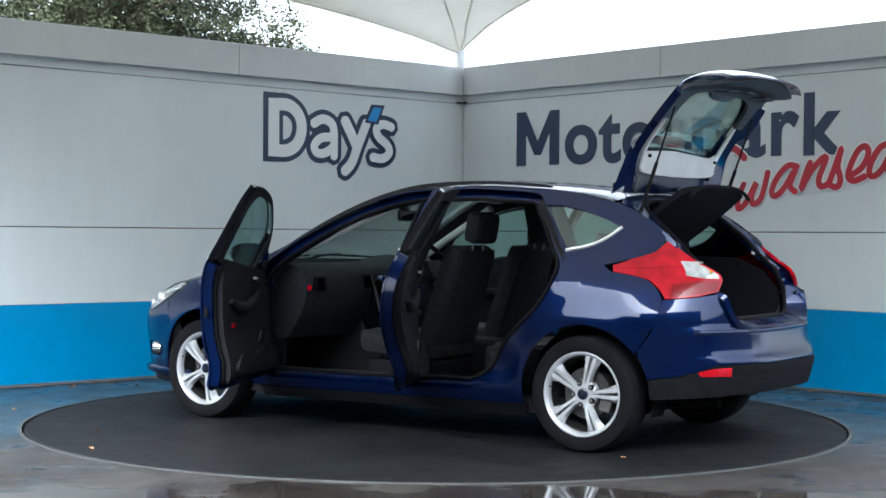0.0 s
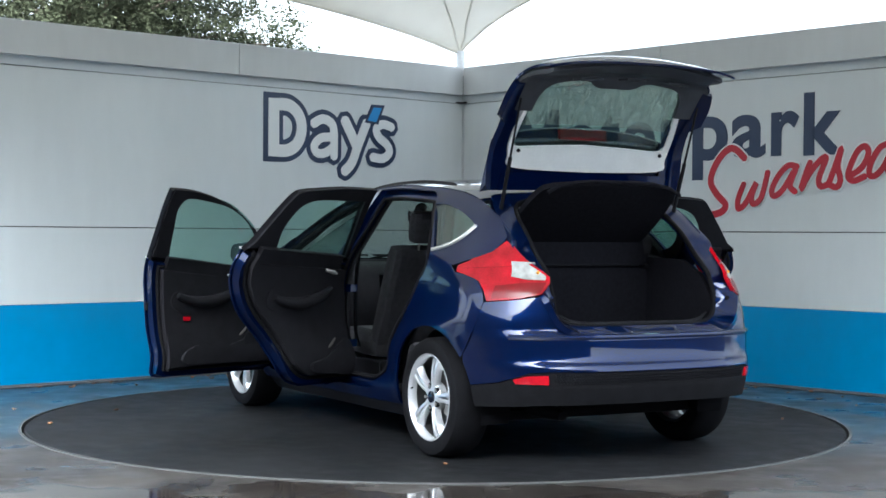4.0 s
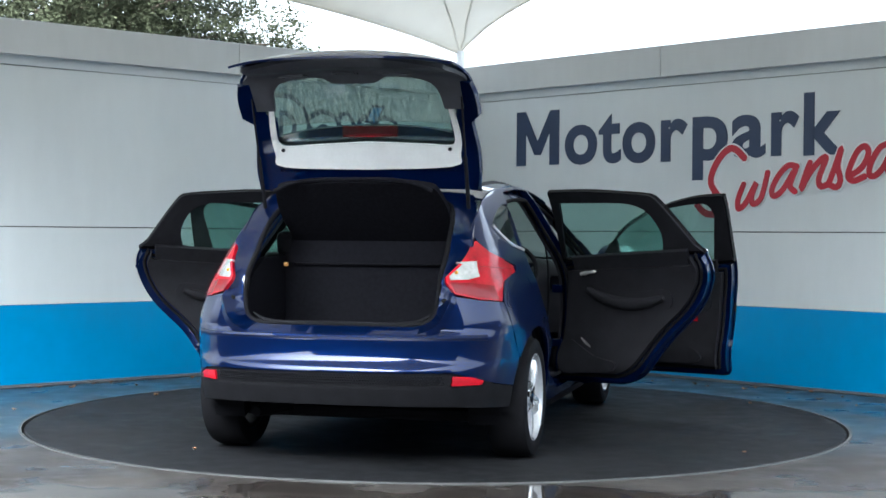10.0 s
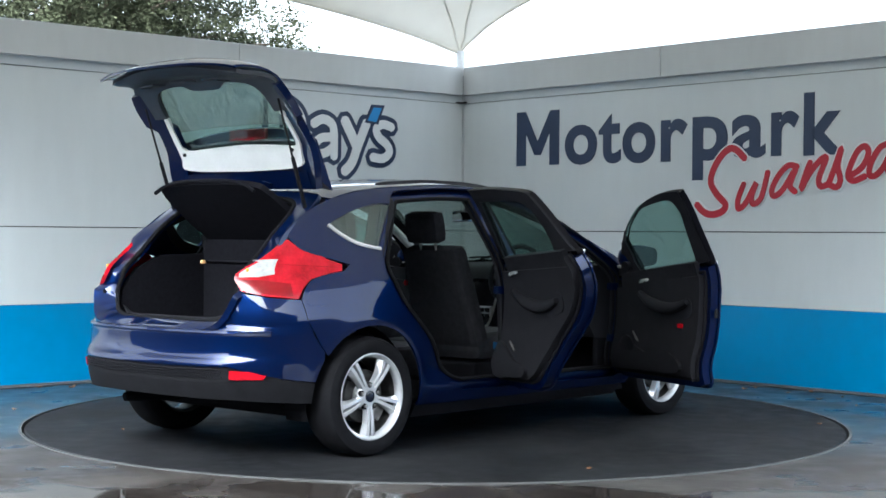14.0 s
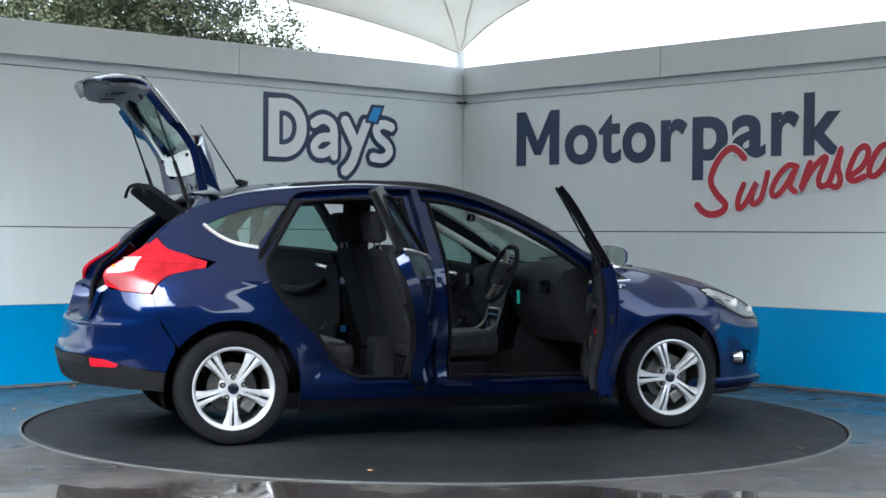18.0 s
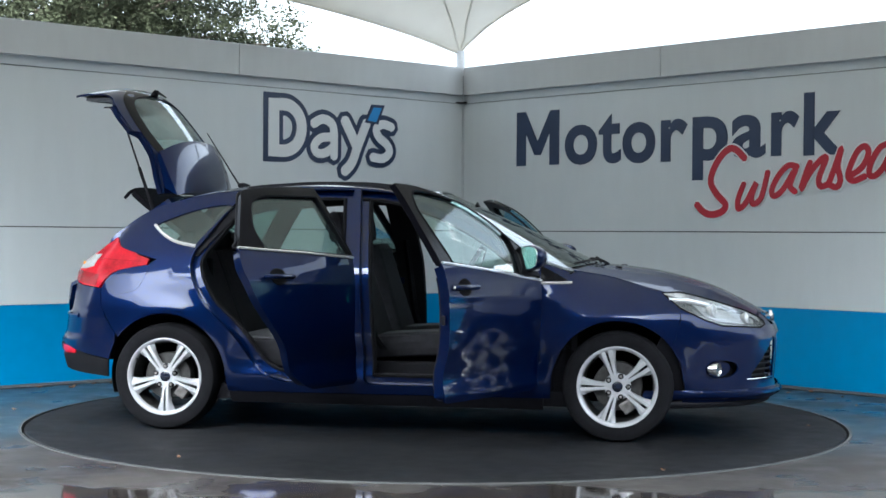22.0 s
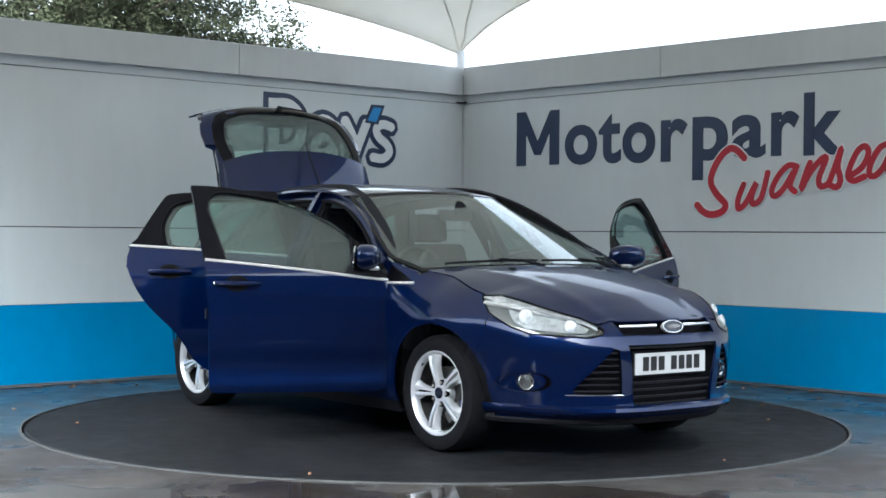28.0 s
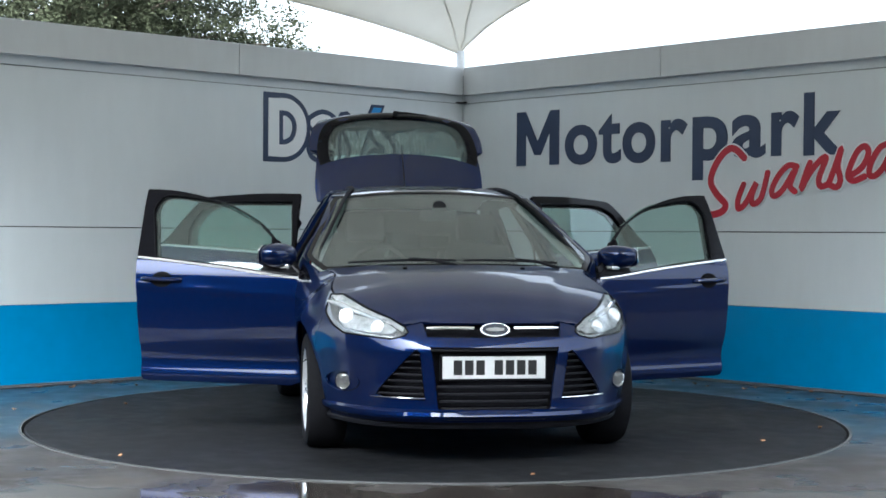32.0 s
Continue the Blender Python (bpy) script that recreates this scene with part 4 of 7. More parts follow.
    tube(bm, [(0.200 * math.cos(a), 0.088, 0.200 * math.sin(a)), (0.186 * math.cos(a), 0.104, 0.186 * math.sin(a))], [0.0045, 0.0035], 8)
    part("valve", bm, RUBBER, wheel)
    bm = bmesh.new()
    box(bm, (-0.16, -0.02, -0.06), (-0.09, 0.05, 0.06), 0.012)
    part("brake_caliper", bm, STEEL, wheel)
    return wheel


# ---------------------------------------------------------------- doors
def build_door(car, s, front):
    low, top = (FRONT_DOOR_LOW, OPEN_TOP) if front else (REAR_DOOR_LOW, REAR_DOOR_TOP)
    hinge = Vector((0.865, s * 0.86, 0)) if front else Vector((-0.185, s * 0.865, 0))
    angle = 67.5 if front else (64.5 if s > 0 else 69.0)
    m = Matrix.Translation(hinge - Vector((0, 0 if front else s * 0.04, 0))) @ pose(0, 0, 0, 0, 0, -s * angle) @ Matrix.Translation(-hinge)
    x_front, x_rear = (0.875, -0.158) if front else (-0.205, -1.17)
    n = 10
    belt_line = [(x_front + (x_rear - x_front) * i / n, belt(x_front + (x_rear - x_front) * i / n)) for i in range(n + 1)]
    low_in = [p for p in low if p[1] < belt(p[0]) - 0.012]
    skin = low_in + (belt_line if front else belt_line[::-1])
    if not front:
        skin = belt_line[::-1] + [p for p in low_in]
        # from rear to front along the belt, then down the front edge, along the sill and up the rear
    door = part("door", side_panel(skin, s, 0.022, 0.010), PAINT, car, "open blue %s door" % ("front" if front else "rear"))
    door.matrix_basis = m
    # pressed shell and lining
    part("door_shell", side_panel(inset(skin, 0.012), s, 0.07, 0.050, inward=0.012), PAINT, door)
    lining = inset(skin, 0.066)
    part("lining", side_panel(lining, s, 0.07, 0.040, inward=0.064), SOFT, door, "black moulded door lining")
    bm = bmesh.new()
    tube(bm, line_of(even(inset(skin, 0.050), 0.04), s, 0.068), 0.011, 6, closed=True)
    part("door_seal", bm, RUBBER, door)
    # upper frame with the window hole
    up = top + (belt_line[::-1] if front else belt_line)
    if front:
        up = [p for p in top if p[1] > belt(p[0]) + 0.004] + belt_line[::-1]
    else:
        up = [p for p in top if p[1] > belt(p[0]) + 0.004] + belt_line
    if front:
        win = spline([(0.635, 1.128), (0.537, 1.204), (0.33, 1.302), (0.15, 1.340), (-0.03, 1.360), (-0.085, 1.342), (-0.102, 1.29)], 4) + [(-0.022, belt(-0.02) + 0.014)] + \
            [(x, belt(x) + 0.014) for x in (0.1, 0.3, 0.5, 0.60)] + [(0.635, 1.0)]
    else:
        win = [(-0.305, 1.345), (-0.245, belt(-0.24) + 0.014)] + [(x, belt(x) + 0.014) for x in (-0.4, -0.55, -0.7, -0.85)] + \
            spline([(-0.905, 1.090), (-0.918, 1.18), (-0.882, 1.262), (-0.838, 1.308), (-0.75, 1.338), (-0.60, 1.345)], 4)
    wide = [(x, max(z, belt(x) + 0.011)) for x, z in inset(win, -0.024)]
    if not front:
        # the glass runs almost to the rear edge of the frame
        wide = [(x - 0.030 * min(1.0, max(0.0, (-0.60 - x) / 0.25)), z) for x, z in wide]
    part("window_frame", side_panel(up, s, 0.04, 0.034, holes=[wide], inward=0.004), GLOSS_BLACK, door, "gloss black window frame")
    part("frame_trim", side_panel(inset(up, 0.008), s, 0.05, 0.012, holes=[[(x, max(z, belt(x) + 0.012)) for x, z in inset(win, -0.004)]], inward=0.039), SOFT, door, "black inner window trim")
    part("window_pane", side_panel([(x, max(z, belt(x) + 0.008)) for x, z in inset(win, -0.030)], s, 0.08, 0.004, inward=0.020), PANE, door).visible_shadow = False
    bm = bmesh.new()
    tube(bm, line_of(even(wide, 0.05), s, 0.004), 0.005, 6, closed=True)
    part("window_seal", bm, RUBBER, door)
    bm = bmesh.new()
    pts = [(x, belt(x) + 0.002) for x in np.linspace(x_front - 0.004, x_rear + 0.004, 14)]
    tube(bm, line_of(pts, s, -0.003), 0.0085, 6)
    part("chrome_strip", bm, BRIGHT_TRIM, door, "bright chrome waist strip")
    # outer handle
    hx, hz = (0.02, 0.885) if front else (-0.93, 0.925)
    bm = bmesh.new()
    hy = half(hx, hz)
    pts = [(hx + 0.115, s * (half(hx + 0.115, hz) + 0.004), hz - 0.004), (hx + 0.08, s * (hy + 0.03), hz), (hx, s * (hy + 0.036), hz + 0.002), (hx - 0.09, s * (hy + 0.030), hz + 0.003), (hx - 0.125, s * (hy + 0.004), hz + 0.002)]
    tube(bm, spline(pts, 4), 0.0125, 8)
    part("handle", bm, PAINT, door)
    # flat dark oval on the skin draws the shade in the handle dish
    bm = panel([(hx - 0.005 + 0.064 * math.cos(t), hz + 0.046 * math.sin(t)) for t in np.linspace(0, 2 * math.pi, 20, endpoint=False)], flank_map(s, -0.0025), 0.03, 0.003, toward=(0, s, 0))
    part("handle_recess", bm, DARK, door)
    if s < 0 or front:
        bm = bmesh.new()
        ex = hx - 0.115
        bmesh.ops.create_uvsphere(bm, u_segments=12, v_segments=8, radius=0.012, matrix=Matrix.Translation((ex, s * (half(ex, hz) + 0.012), hz + 0.002)) @ Matrix.Diagonal((1.6, 0.8, 1.0, 1.0)))
        part("lock_cap", bm, BRIGHT_TRIM if front else PAINT, door)
    # inner pull, armrest, pocket, release lever
    y_in = 0.108
    ax, az = ((0.30, 0.74) if front else (-0.62, 0.77))
    bm = bmesh.new()
    pts = spline([(ax + 0.22, az + 0.075), (ax + 0.12, az + 0.03), (ax - 0.02, az), (ax - 0.16, az + 0.005), (ax - 0.28, az + 0.04)], 4)
    tube(bm, [(x, s * (half(x, z) - y_in - 0.016), z) for x, z in pts], [0.016 + 0.020 * math.sin(math.pi * i / (len(pts) - 1)) for i in range(len(pts))], 10)
    part("armrest", bm, SOFT, door)
    bm = bmesh.new()
    lx, lz = (0.52, 0.880) if front else (-0.36, 0.932)
    pts = [(lx, s * (half(lx, lz) - y_in - 0.004), lz), (lx - 0.05, s * (half(lx, lz) - y_in - 0.018), lz + 0.010), (lx - 0.10, s * (half(lx, lz) - y_in - 0.016), lz + 0.018)]
    tube(bm, spline(pts, 4), [0.014] * 4 + [0.011] * 4 + [0.006], 8)
    part("release_lever", bm, BRIGHT_TRIM, door, "silver inner release lever")
    po = spline([(0.74, 0.37), (0.40, 0.365), (0.08, 0.37), (0.03, 0.42), (0.16, 0.475), (0.42, 0.465), (0.72, 0.54)], 4, True) if front else \
        spline([(-0.24, 0.37), (-0.42, 0.365), (-0.58, 0.38), (-0.60, 0.43), (-0.46, 0.46), (-0.26, 0.55)], 4, True)
    part("pocket", side_panel(po, s, 0.05, 0.022, inward=0.102), SOFT, door)
    strip = [(x, z + 0.016) for x, z in belt_line[1:-1]] + [(x, z - 0.085) for x, z in belt_line[-2:0:-1]]
    part("waist_trim", side_panel(strip, s, 0.05, 0.030, inward=0.058), SOFT, door, "black inner waist trim")
    for z in (0.50, 0.82):
        bm = bmesh.new()
        hx2 = hinge.x - 0.01
        box(bm, (hx2 - 0.03, s * (abs(hinge.y) - 0.06) - 0.02, z), (hx2 + 0.035, s * (abs(hinge.y) - 0.06) + 0.02, z + 0.045), 0.004)
        part("hinge", bm, PAINT, door)
    bm = bmesh.new()
    rx, rz = (x_rear + 0.012, 0.72) if front else (-1.10, 0.86)
    ry = half(rx, rz) - 0.035
    box(bm, (rx - 0.006, s * ry - 0.010, rz - 0.025), (rx + 0.004, s * ry + 0.010, rz + 0.025), 0.003)
    part("latch", bm, BLACK, door)
    # cloth insert and bright strip in the lining
    ins = spline([(0.62, 0.80), (0.30, 0.775), (0.02, 0.80), (0.0, 0.70), (0.20, 0.665), (0.50, 0.70)], 4, True) if front else \
        spline([(-0.55, 0.80), (-0.72, 0.835), (-0.92, 0.85), (-0.93, 0.75), (-0.72, 0.715), (-0.56, 0.74)], 4, True)
    part("lining_insert", side_panel(ins, s, 0.06, 0.006, inward=0.105), SOFT, door)
    sx, sz = (0.60, 0.58) if front else (-0.36, 0.56)
    bm = bmesh.new()
    tube(bm, [(sx - 0.10 * t, s * (half(sx, sz) - y_in - 0.002), sz - 0.10 * t + 0.03 * t * t) for t in (0.0, 0.33, 0.67, 1.0)], [0.004, 0.009, 0.009, 0.004], 6)
    part("lining_strip", bm, STEEL, door)
    if front:
        bm = bmesh.new()
        box(bm, (0.075, s * (half(0.1, 0.64) - y_in) - 0.006, 0.625), (0.125, s * (half(0.1, 0.64) - y_in) + 0.006, 0.652), 0.004)
        part("reflector", bm, RED_LENS, door, "small red door reflector")
        build_mirror(door, s)
        bm = bmesh.new()
        cx, cz = 0.62, 0.47
        lathe(bm, [(-0.006, 0.085), (0.006, 0.085), (0.012, 0.075), (0.012, 0.001)], "y", 30, centre=(0, 0, 0))
        bmesh.ops.transform(bm, matrix=Matrix.Translation((cx, s * (half(cx, cz) - y_in - 0.004), cz)) @ pose(0, 0, 0, 0, 0, 180 if s > 0 else 0), verts=bm.verts[:])
        part("loudspeaker", bm, BLACK, door)
    return door


def build_mirror(door, s):
    # the shell stands off the front corner of the window
    bm = bmesh.new()
    bmesh.ops.create_icosphere(bm, subdivisions=3, radius=1.0)
    c = Vector((0.722, s * 0.900, 1.030))
    for v in bm.verts:
        p = v.co.copy()
        e = 0.72
        q = Vector([math.copysign(abs(t) ** e, t) for t in p])
        x = q.x * (0.085 if q.x > 0 else 0.055)
        w = 1.0 - 0.18 * max(0, q.y * s)
        v.co = c + Vector((x - 0.035 * q.y * s, q.y * 0.104, q.z * 0.072 * w + 0.006 * q.y * s))
    shell = part("mirror_shell", bm, PAINT, door, "blue door mirror shell")
    bm = bmesh.new()
    out = [(0.089 * math.copysign(abs(math.cos(t)) ** 0.6, math.cos(t)), 0.061 * math.copysign(abs(math.sin(t)) ** 0.6, math.sin(t))) for t in np.linspace(0, 2 * math.pi, 32, endpoint=False)]
    prism(bm, out, -0.004, 0.004, "x")
    bmesh.ops.transform(bm, matrix=Matrix.Translation(c + Vector((-0.058, 0, 0.002))) @ pose(0, 0, 0, 0, 5.5, s * 17), verts=bm.verts[:])
    part("mirror_glass", bm, MIRROR, door, "bright mirror glass")
    bm = bmesh.new()
    pts = [(0.71, s * 0.80, 0.965), (0.718, s * 0.84, 0.972), (0.725, s * 0.90, 0.985)]
    tube(bm, pts, [0.035, 0.03, 0.034], 10)
    part("mirror_stalk", bm, BLACK, door)
    bm = bmesh.new()
    box(bm, (0.742, s * 0.870 - 0.05, 0.956), (0.800, s * 0.870 + 0.075, 0.980), 0.010)
    part("mirror_indicator", bm, CLEAR_LENS, door, "clear indicator lens under the mirror")
    tri = [(0.855, 0.925), (0.80, 0.975), (0.66, 1.065), (0.64, 0.985), (0.63, 0.945)]
    part("mirror_sail", side_panel(tri, s, 0.05, 0.02, inward=-0.004), BLACK, door)


# ---------------------------------------------------------------- body
def build_body_side(car, s):
    v_edge = [screen_edge(v) for v in np.linspace(1.0, 0.02, 16)]
    rail = []
    for x in np.linspace(v_edge[-1].x - 0.05, -1.34, 22):
        y, z = meet(x, roof)
        rail.append((x, z - 0.004))
    d_pillar = spline([(-1.40, 1.335), (-1.50, 1.295), (-1.60, 1.240), (-1.69, 1.175)], 4)
    lamp_edge = spline([(-1.695, 1.125), (-1.655, 1.068), (-1.55, 1.035), (-1.405, 1.000)], 4) + spline([(-1.455, 0.965), (-1.56, 0.950), (-1.66, 0.925), (-1.72, 0.875), (-1.748, 0.825)], 4)
    outline = [(0.905, 0.235), (0.90, 0.30), (0.885, 0.50), (0.885, 0.86), (1.085, 0.868)] + [(p.x, p.z) for p in v_edge] + rail + d_pillar + lamp_edge + \
        [(-1.735, 0.72), (-1.64, 0.56)] + arch(REAR_AXLE, 0.372, 148, 0)[1:] + [(-0.945, 0.235)]
    front_hole = FRONT_DOOR_LOW + FRONT_DOOR_TOP
    rear_hole = REAR_DOOR_LOW + REAR_DOOR_TOP
    quarter = QUARTER
    body = part("body_side", side_panel(outline, s, 0.024, 0.012, holes=[front_hole, rear_hole, quarter]), PAINT, car, "blue body side with door openings")
    for hole, d1 in ((front_hole, 0.055), (rear_hole, 0.06)):
        inner = inset(hole, d1)
        part("door_flange", side_panel(inset(hole, -0.012), s, 0.05, 0.012, holes=[inner], inward=0.045), PAINT, car)
        bm = bmesh.new()
        tube(bm, line_of(even(inner, 0.03), s, 0.040), 0.011, 6, closed=True)
        part("opening_seal", bm, RUBBER, car)
        # the rebate between the skin and the flange
        bm = bmesh.new()
        o = even(hole, 0.04)
        a, c = line_of(o, s, 0.010), line_of(o, s, 0.050)
        va, vc = [bm.verts.new(p) for p in a], [bm.verts.new(p) for p in c]
        for i in range(len(o)):
            j = (i + 1) % len(o)
            bm.faces.new((va[i], va[j], vc[j], vc[i]))
        part("opening_rebate", bm, PAINT, car)
        # inner pillar lining
        part("pillar_lining", side_panel(inset(hole, -0.05), s, 0.07, 0.015, holes=[inset(hole, 0.062)], inward=0.075), SOFT, car)
    part("quarter_lining", side_panel(inset(quarter, -0.055), s, 0.05, 0.012, holes=[inset(quarter, -0.004)], inward=0.030), SOFT, car)
    part("quarter_pane", side_panel(quarter, s, 0.06, 0.004, inward=0.010), PANE, car).visible_shadow = False
    bm = bmesh.new()
    ch = spline([(-1.458, 1.205), (-1.39, 1.148), (-1.30, 1.104), (-1.172, 1.078)], 5)
    tube(bm, line_of(ch, s, -0.004), 0.011, 6)
    part("chrome_strip", bm, BRIGHT_TRIM, car, "bright chrome strip under the rear quarter window")
    bm = bmesh.new()
    tube(bm, line_of([(0.895, 0.889), (0.98, 0.889), (1.062, 0.891)], s, -0.002), 0.0085, 6)
    part("chrome_strip", bm, BRIGHT_TRIM, car)
    tri = [(0.893, 0.90), (1.045, 0.902), (0.96, 0.950), (0.893, 0.985)]
    part("pillar_cover", side_panel(tri, s, 0.05, 0.006, inward=-0.006), GLOSS_BLACK, car)
    sill = [(-0.945, 0.232), (0.905, 0.232), (0.90, 0.165), (-0.94, 0.165)]
    part("sill", side_panel(sill, s, 0.06, 0.02, inward=0.004), BLACK, car, "black plastic sill")
    flap = spline([(-1.46, 0.955), (-1.60, 0.935), (-1.70, 0.86), (-1.72, 0.80), (-1.60, 0.795), (-1.50, 0.83)], 4, True)
    if s < 0:
        part("fuel_flap", side_panel(flap, s, 0.05, 0.004, inward=-0.002), PAINT, car)
    return body


def build_fender(car, s):
    tops = [(x, meet(x, bonnet)[1] - 0.004) for x in np.linspace(1.085, 1.56, 10)]
    outline = [(0.890, 0.235), (0.890, 0.862)] + tops + [(1.671, 0.744), (1.664, 0.64), (1.627, 0.545)] + arch(FRONT_AXLE, 0.372, 38, 180)[0:] + [(0.945, 0.235)]
    part("fender", side_panel(outline, s, 0.022, 0.010), PAINT, car, "blue front wing")


LAMP_TOP = [("x", 1.575, 0.842), ("x", 1.66, 0.846), ("x", 1.76, 0.824), (0.60, 0.782), (0.50, 0.739), (0.437, 0.699), (0.40, 0.712)]


def build_bonnet(car):
    left = []
    for x in np.linspace(1.09, 1.56, 10):
        y, z = meet(x, bonnet)
        left.append((x, y - 0.004))
    for p in LAMP_TOP:
        q = nose(nose_a(p[-1], x=p[1]) if p[0] == "x" else nose_a(p[1], y=p[0]), p[-1])
        left.append((q.x, q.y))
    lead = [(nose(nose_a(0.722, y=abs(y)), 0.722).x - 0.004, y) for y in np.linspace(0.36, -0.36, 13)]
    back = [(1.065 + 0.10 * (1 - (y / 0.75) ** 2), y) for y in np.linspace(-0.74, 0.74, 15)]
    outline = left + lead + [(x, -y) for x, y in left[::-1]] + back

    ends = [nose(nose_a(p[-1], x=p[1]) if p[0] == "x" else nose_a(p[1], y=p[0]), p[-1]) for p in LAMP_TOP]
    ex, ey, ez = zip(*[(q.x, q.y, q.z - bonnet(q.x, q.y)) for q in ends])

    def f(x, y):
        # the edges settle onto the lamps and the nose
        z = bonnet(x, y)
        if x > ex[0]:
            z += float(np.interp(x, ex, ez)) * min(1.0, abs(y) / float(np.interp(x, ex, ey))) ** 3
        z += 0.005 * math.exp(-((abs(y) - 0.50 + 0.12 * (x - 1.1)) / 0.06) ** 2)
        return Vector((x, y, z))
    part("bonnet", panel(outline, f, 0.03, 0.012, toward=(0, 0, 1)), WET_PAINT, car, "blue bonnet beaded with rain")
    bm = bmesh.new()
    pts = [(1.05 + 0.10 * (1 - (y / 0.75) ** 2), y, bonnet(1.12, y) - 0.055) for y in np.linspace(-0.72, 0.72, 16)]
    tube(bm, pts, 0.05, 8)
    part("scuttle", bm, BLACK, car, "black plastic scuttle panel")
    for y in (-0.33, 0.33):
        bm = bmesh.new()
        x = 1.30
        box(bm, (x - 0.02, y - 0.012, bonnet(x, y) - 0.004), (x + 0.02, y + 0.012, bonnet(x, y) + 0.010), 0.005)
        part("washer_jet", bm, BLACK, car)
    for k, (y0, y1) in enumerate(((-0.62, -0.02), (0.02, 0.58))):
        bm = bmesh.new()
        pts = [screen(0.955 - 0.02 * t * (1 - t), y0 + (y1 - y0) * t) + Vector((0.01, 0, 0.016)) for t in np.linspace(0, 1, 10)]
        tube(bm, pts, 0.007, 6)
        a = screen(1.0, y1) + Vector((0.03, 0, 0.01))
        tube(bm, [a, (a + pts[5]) / 2 + Vector((0, 0, 0.015)), pts[5] + Vector((0, 0, 0.008))], 0.009, 6)
        part("wiper", bm, BLACK, car)


def build_roof(car):
    left = [(x, meet(x, roof)[0] - 0.004) for x in np.linspace(0.06, -1.34, 20)]
    fr = [(0.195 - 0.24 * y * y, y) for y in np.linspace(-0.56, 0.56, 13)]
    rr = [(-1.415 + 0.05 * (y / 0.6) ** 2, y) for y in np.linspace(0.60, -0.60, 11)]
    outline = fr + left + rr + [(x, -y) for x, y in left[::-1]]
    part("roof", panel(outline, lambda x, y: Vector((x, y, roof(x, y))), 0.06, 0.012, toward=(0, 0, 1)), PAINT, car, "blue roof")
    part("headliner", panel(inset(outline, 0.05), lambda x, y: Vector((x, y, roof(x, y) - 0.045)), 0.12, 0.01, toward=(0, 0, -1)), HEADLINER, car, "light grey headliner")
    edge = [screen_edge(v) for v in np.linspace(0.0, 1.0, 16)]
    out = [(v, e.y - 0.022) for v, e in zip(np.linspace(0.0, 1.0, 16), edge)]
    out = out + [(v, -y) for v, y in out[::-1]]
    bm = panel(out, screen, 0.07, 0.005, toward=(1, 0, 1))
    part("windscreen", bm, SCREEN, car, "windscreen").visible_shadow = False
    # black border round the windscreen
    inn = [(0.03 + 0.935 * v, y * 0.968) for v, y in out]
    bm = panel(out, lambda v, y: screen(v, y) + Vector((0.001, 0, 0.0025)), 0.06, 0.002, holes=[inn], toward=(1, 0, 1))
    part("screen_border", bm, GLOSS_BLACK, car)
    for s in (1, -1):
        bm = bmesh.new()
        tube(bm, [Vector((e.x, s * (e.y - 0.075), e.z - 0.05)) for e in edge], 0.026, 8)
        part("pillar_trim", bm, HEADLINER, car)
    bm = bmesh.new()
    tube(bm, [(-1.085, 0, roof(-1.085, 0) - 0.003), (-1.125, 0, roof(-1.125, 0) + 0.022), (-1.15, 0, 1.468)], [0.03, 0.022, 0.010], 10)
    tube(bm, [(-1.14, 0, 1.462), (-1.25, 0, 1.63), (-1.36, 0, 1.800)], [0.006, 0.0045, 0.003], 6)
    part("aerial", bm, BLACK, car, "black roof aerial")
    bm = bmesh.new()
    box(bm, (-0.012, -0.115, -0.035), (0.012, 0.115, 0.035), 0.014)
    bmesh.ops.transform(bm, matrix=Matrix.Translation((0.36, 0.0, 1.275)) @ pose(0, 0, 0, 0, 4, -12), verts=bm.verts[:])
    part("rear_view_mirror", bm, BLACK, car)
    bm = bmesh.new()
    box(bm, (-0.003, -0.105, -0.028), (0.003, 0.105, 0.028), 0.002)
    bmesh.ops.transform(bm, matrix=Matrix.Translation((0.346, 0.003, 1.275)) @ pose(0, 0, 0, 0, 4, -12), verts=bm.verts[:])
    part("mirror_glass", bm, MIRROR, car)
    bm = bmesh.new()
    tube(bm, [(0.37, 0, 1.285), (0.39, 0, 1.31), (0.42, 0, 1.325)], [0.014, 0.02, 0.045], 10)
    part("mirror_mount", bm, BLACK, car)


def nose_line(pts):
    """(a, z) of points given as (y, z) near the middle, or ('x', x, z) near the flank."""
    return [(nose_a(p[2], x=p[1]), p[2]) if p[0] == "x" else (nose_a(p[1], y=p[0]) if p[0] >= 0 else -nose_a(p[1], y=-p[0]), p[1]) for p in pts]


def tail_line(pts):
    return [(tail_a(p[2], x=p[1]), p[2]) if p[0] == "x" else (tail_a(p[1], y=p[0]) if p[0] >= 0 else -tail_a(p[1], y=-p[0]), p[1]) for p in pts]


def flip(line):
    return [(-a, z) for a, z in line[::-1]]


LAMP = [("x", 1.565, 0.838), ("x", 1.66, 0.842), ("x", 1.76, 0.820), (0.60, 0.778), (0.50, 0.735), (0.437, 0.695), (0.425, 0.672), (0.445, 0.652), (0.51, 0.637), (0.60, 0.645), ("x", 1.90, 0.655),
        ("x", 1.80, 0.690), ("x", 1.67, 0.752)]
FOG = [(0.724 + 0.075 * math.cos(t), 0.408 + 0.052 * math.sin(t)) for t in np.linspace(0, 2 * math.pi, 20, endpoint=False)]
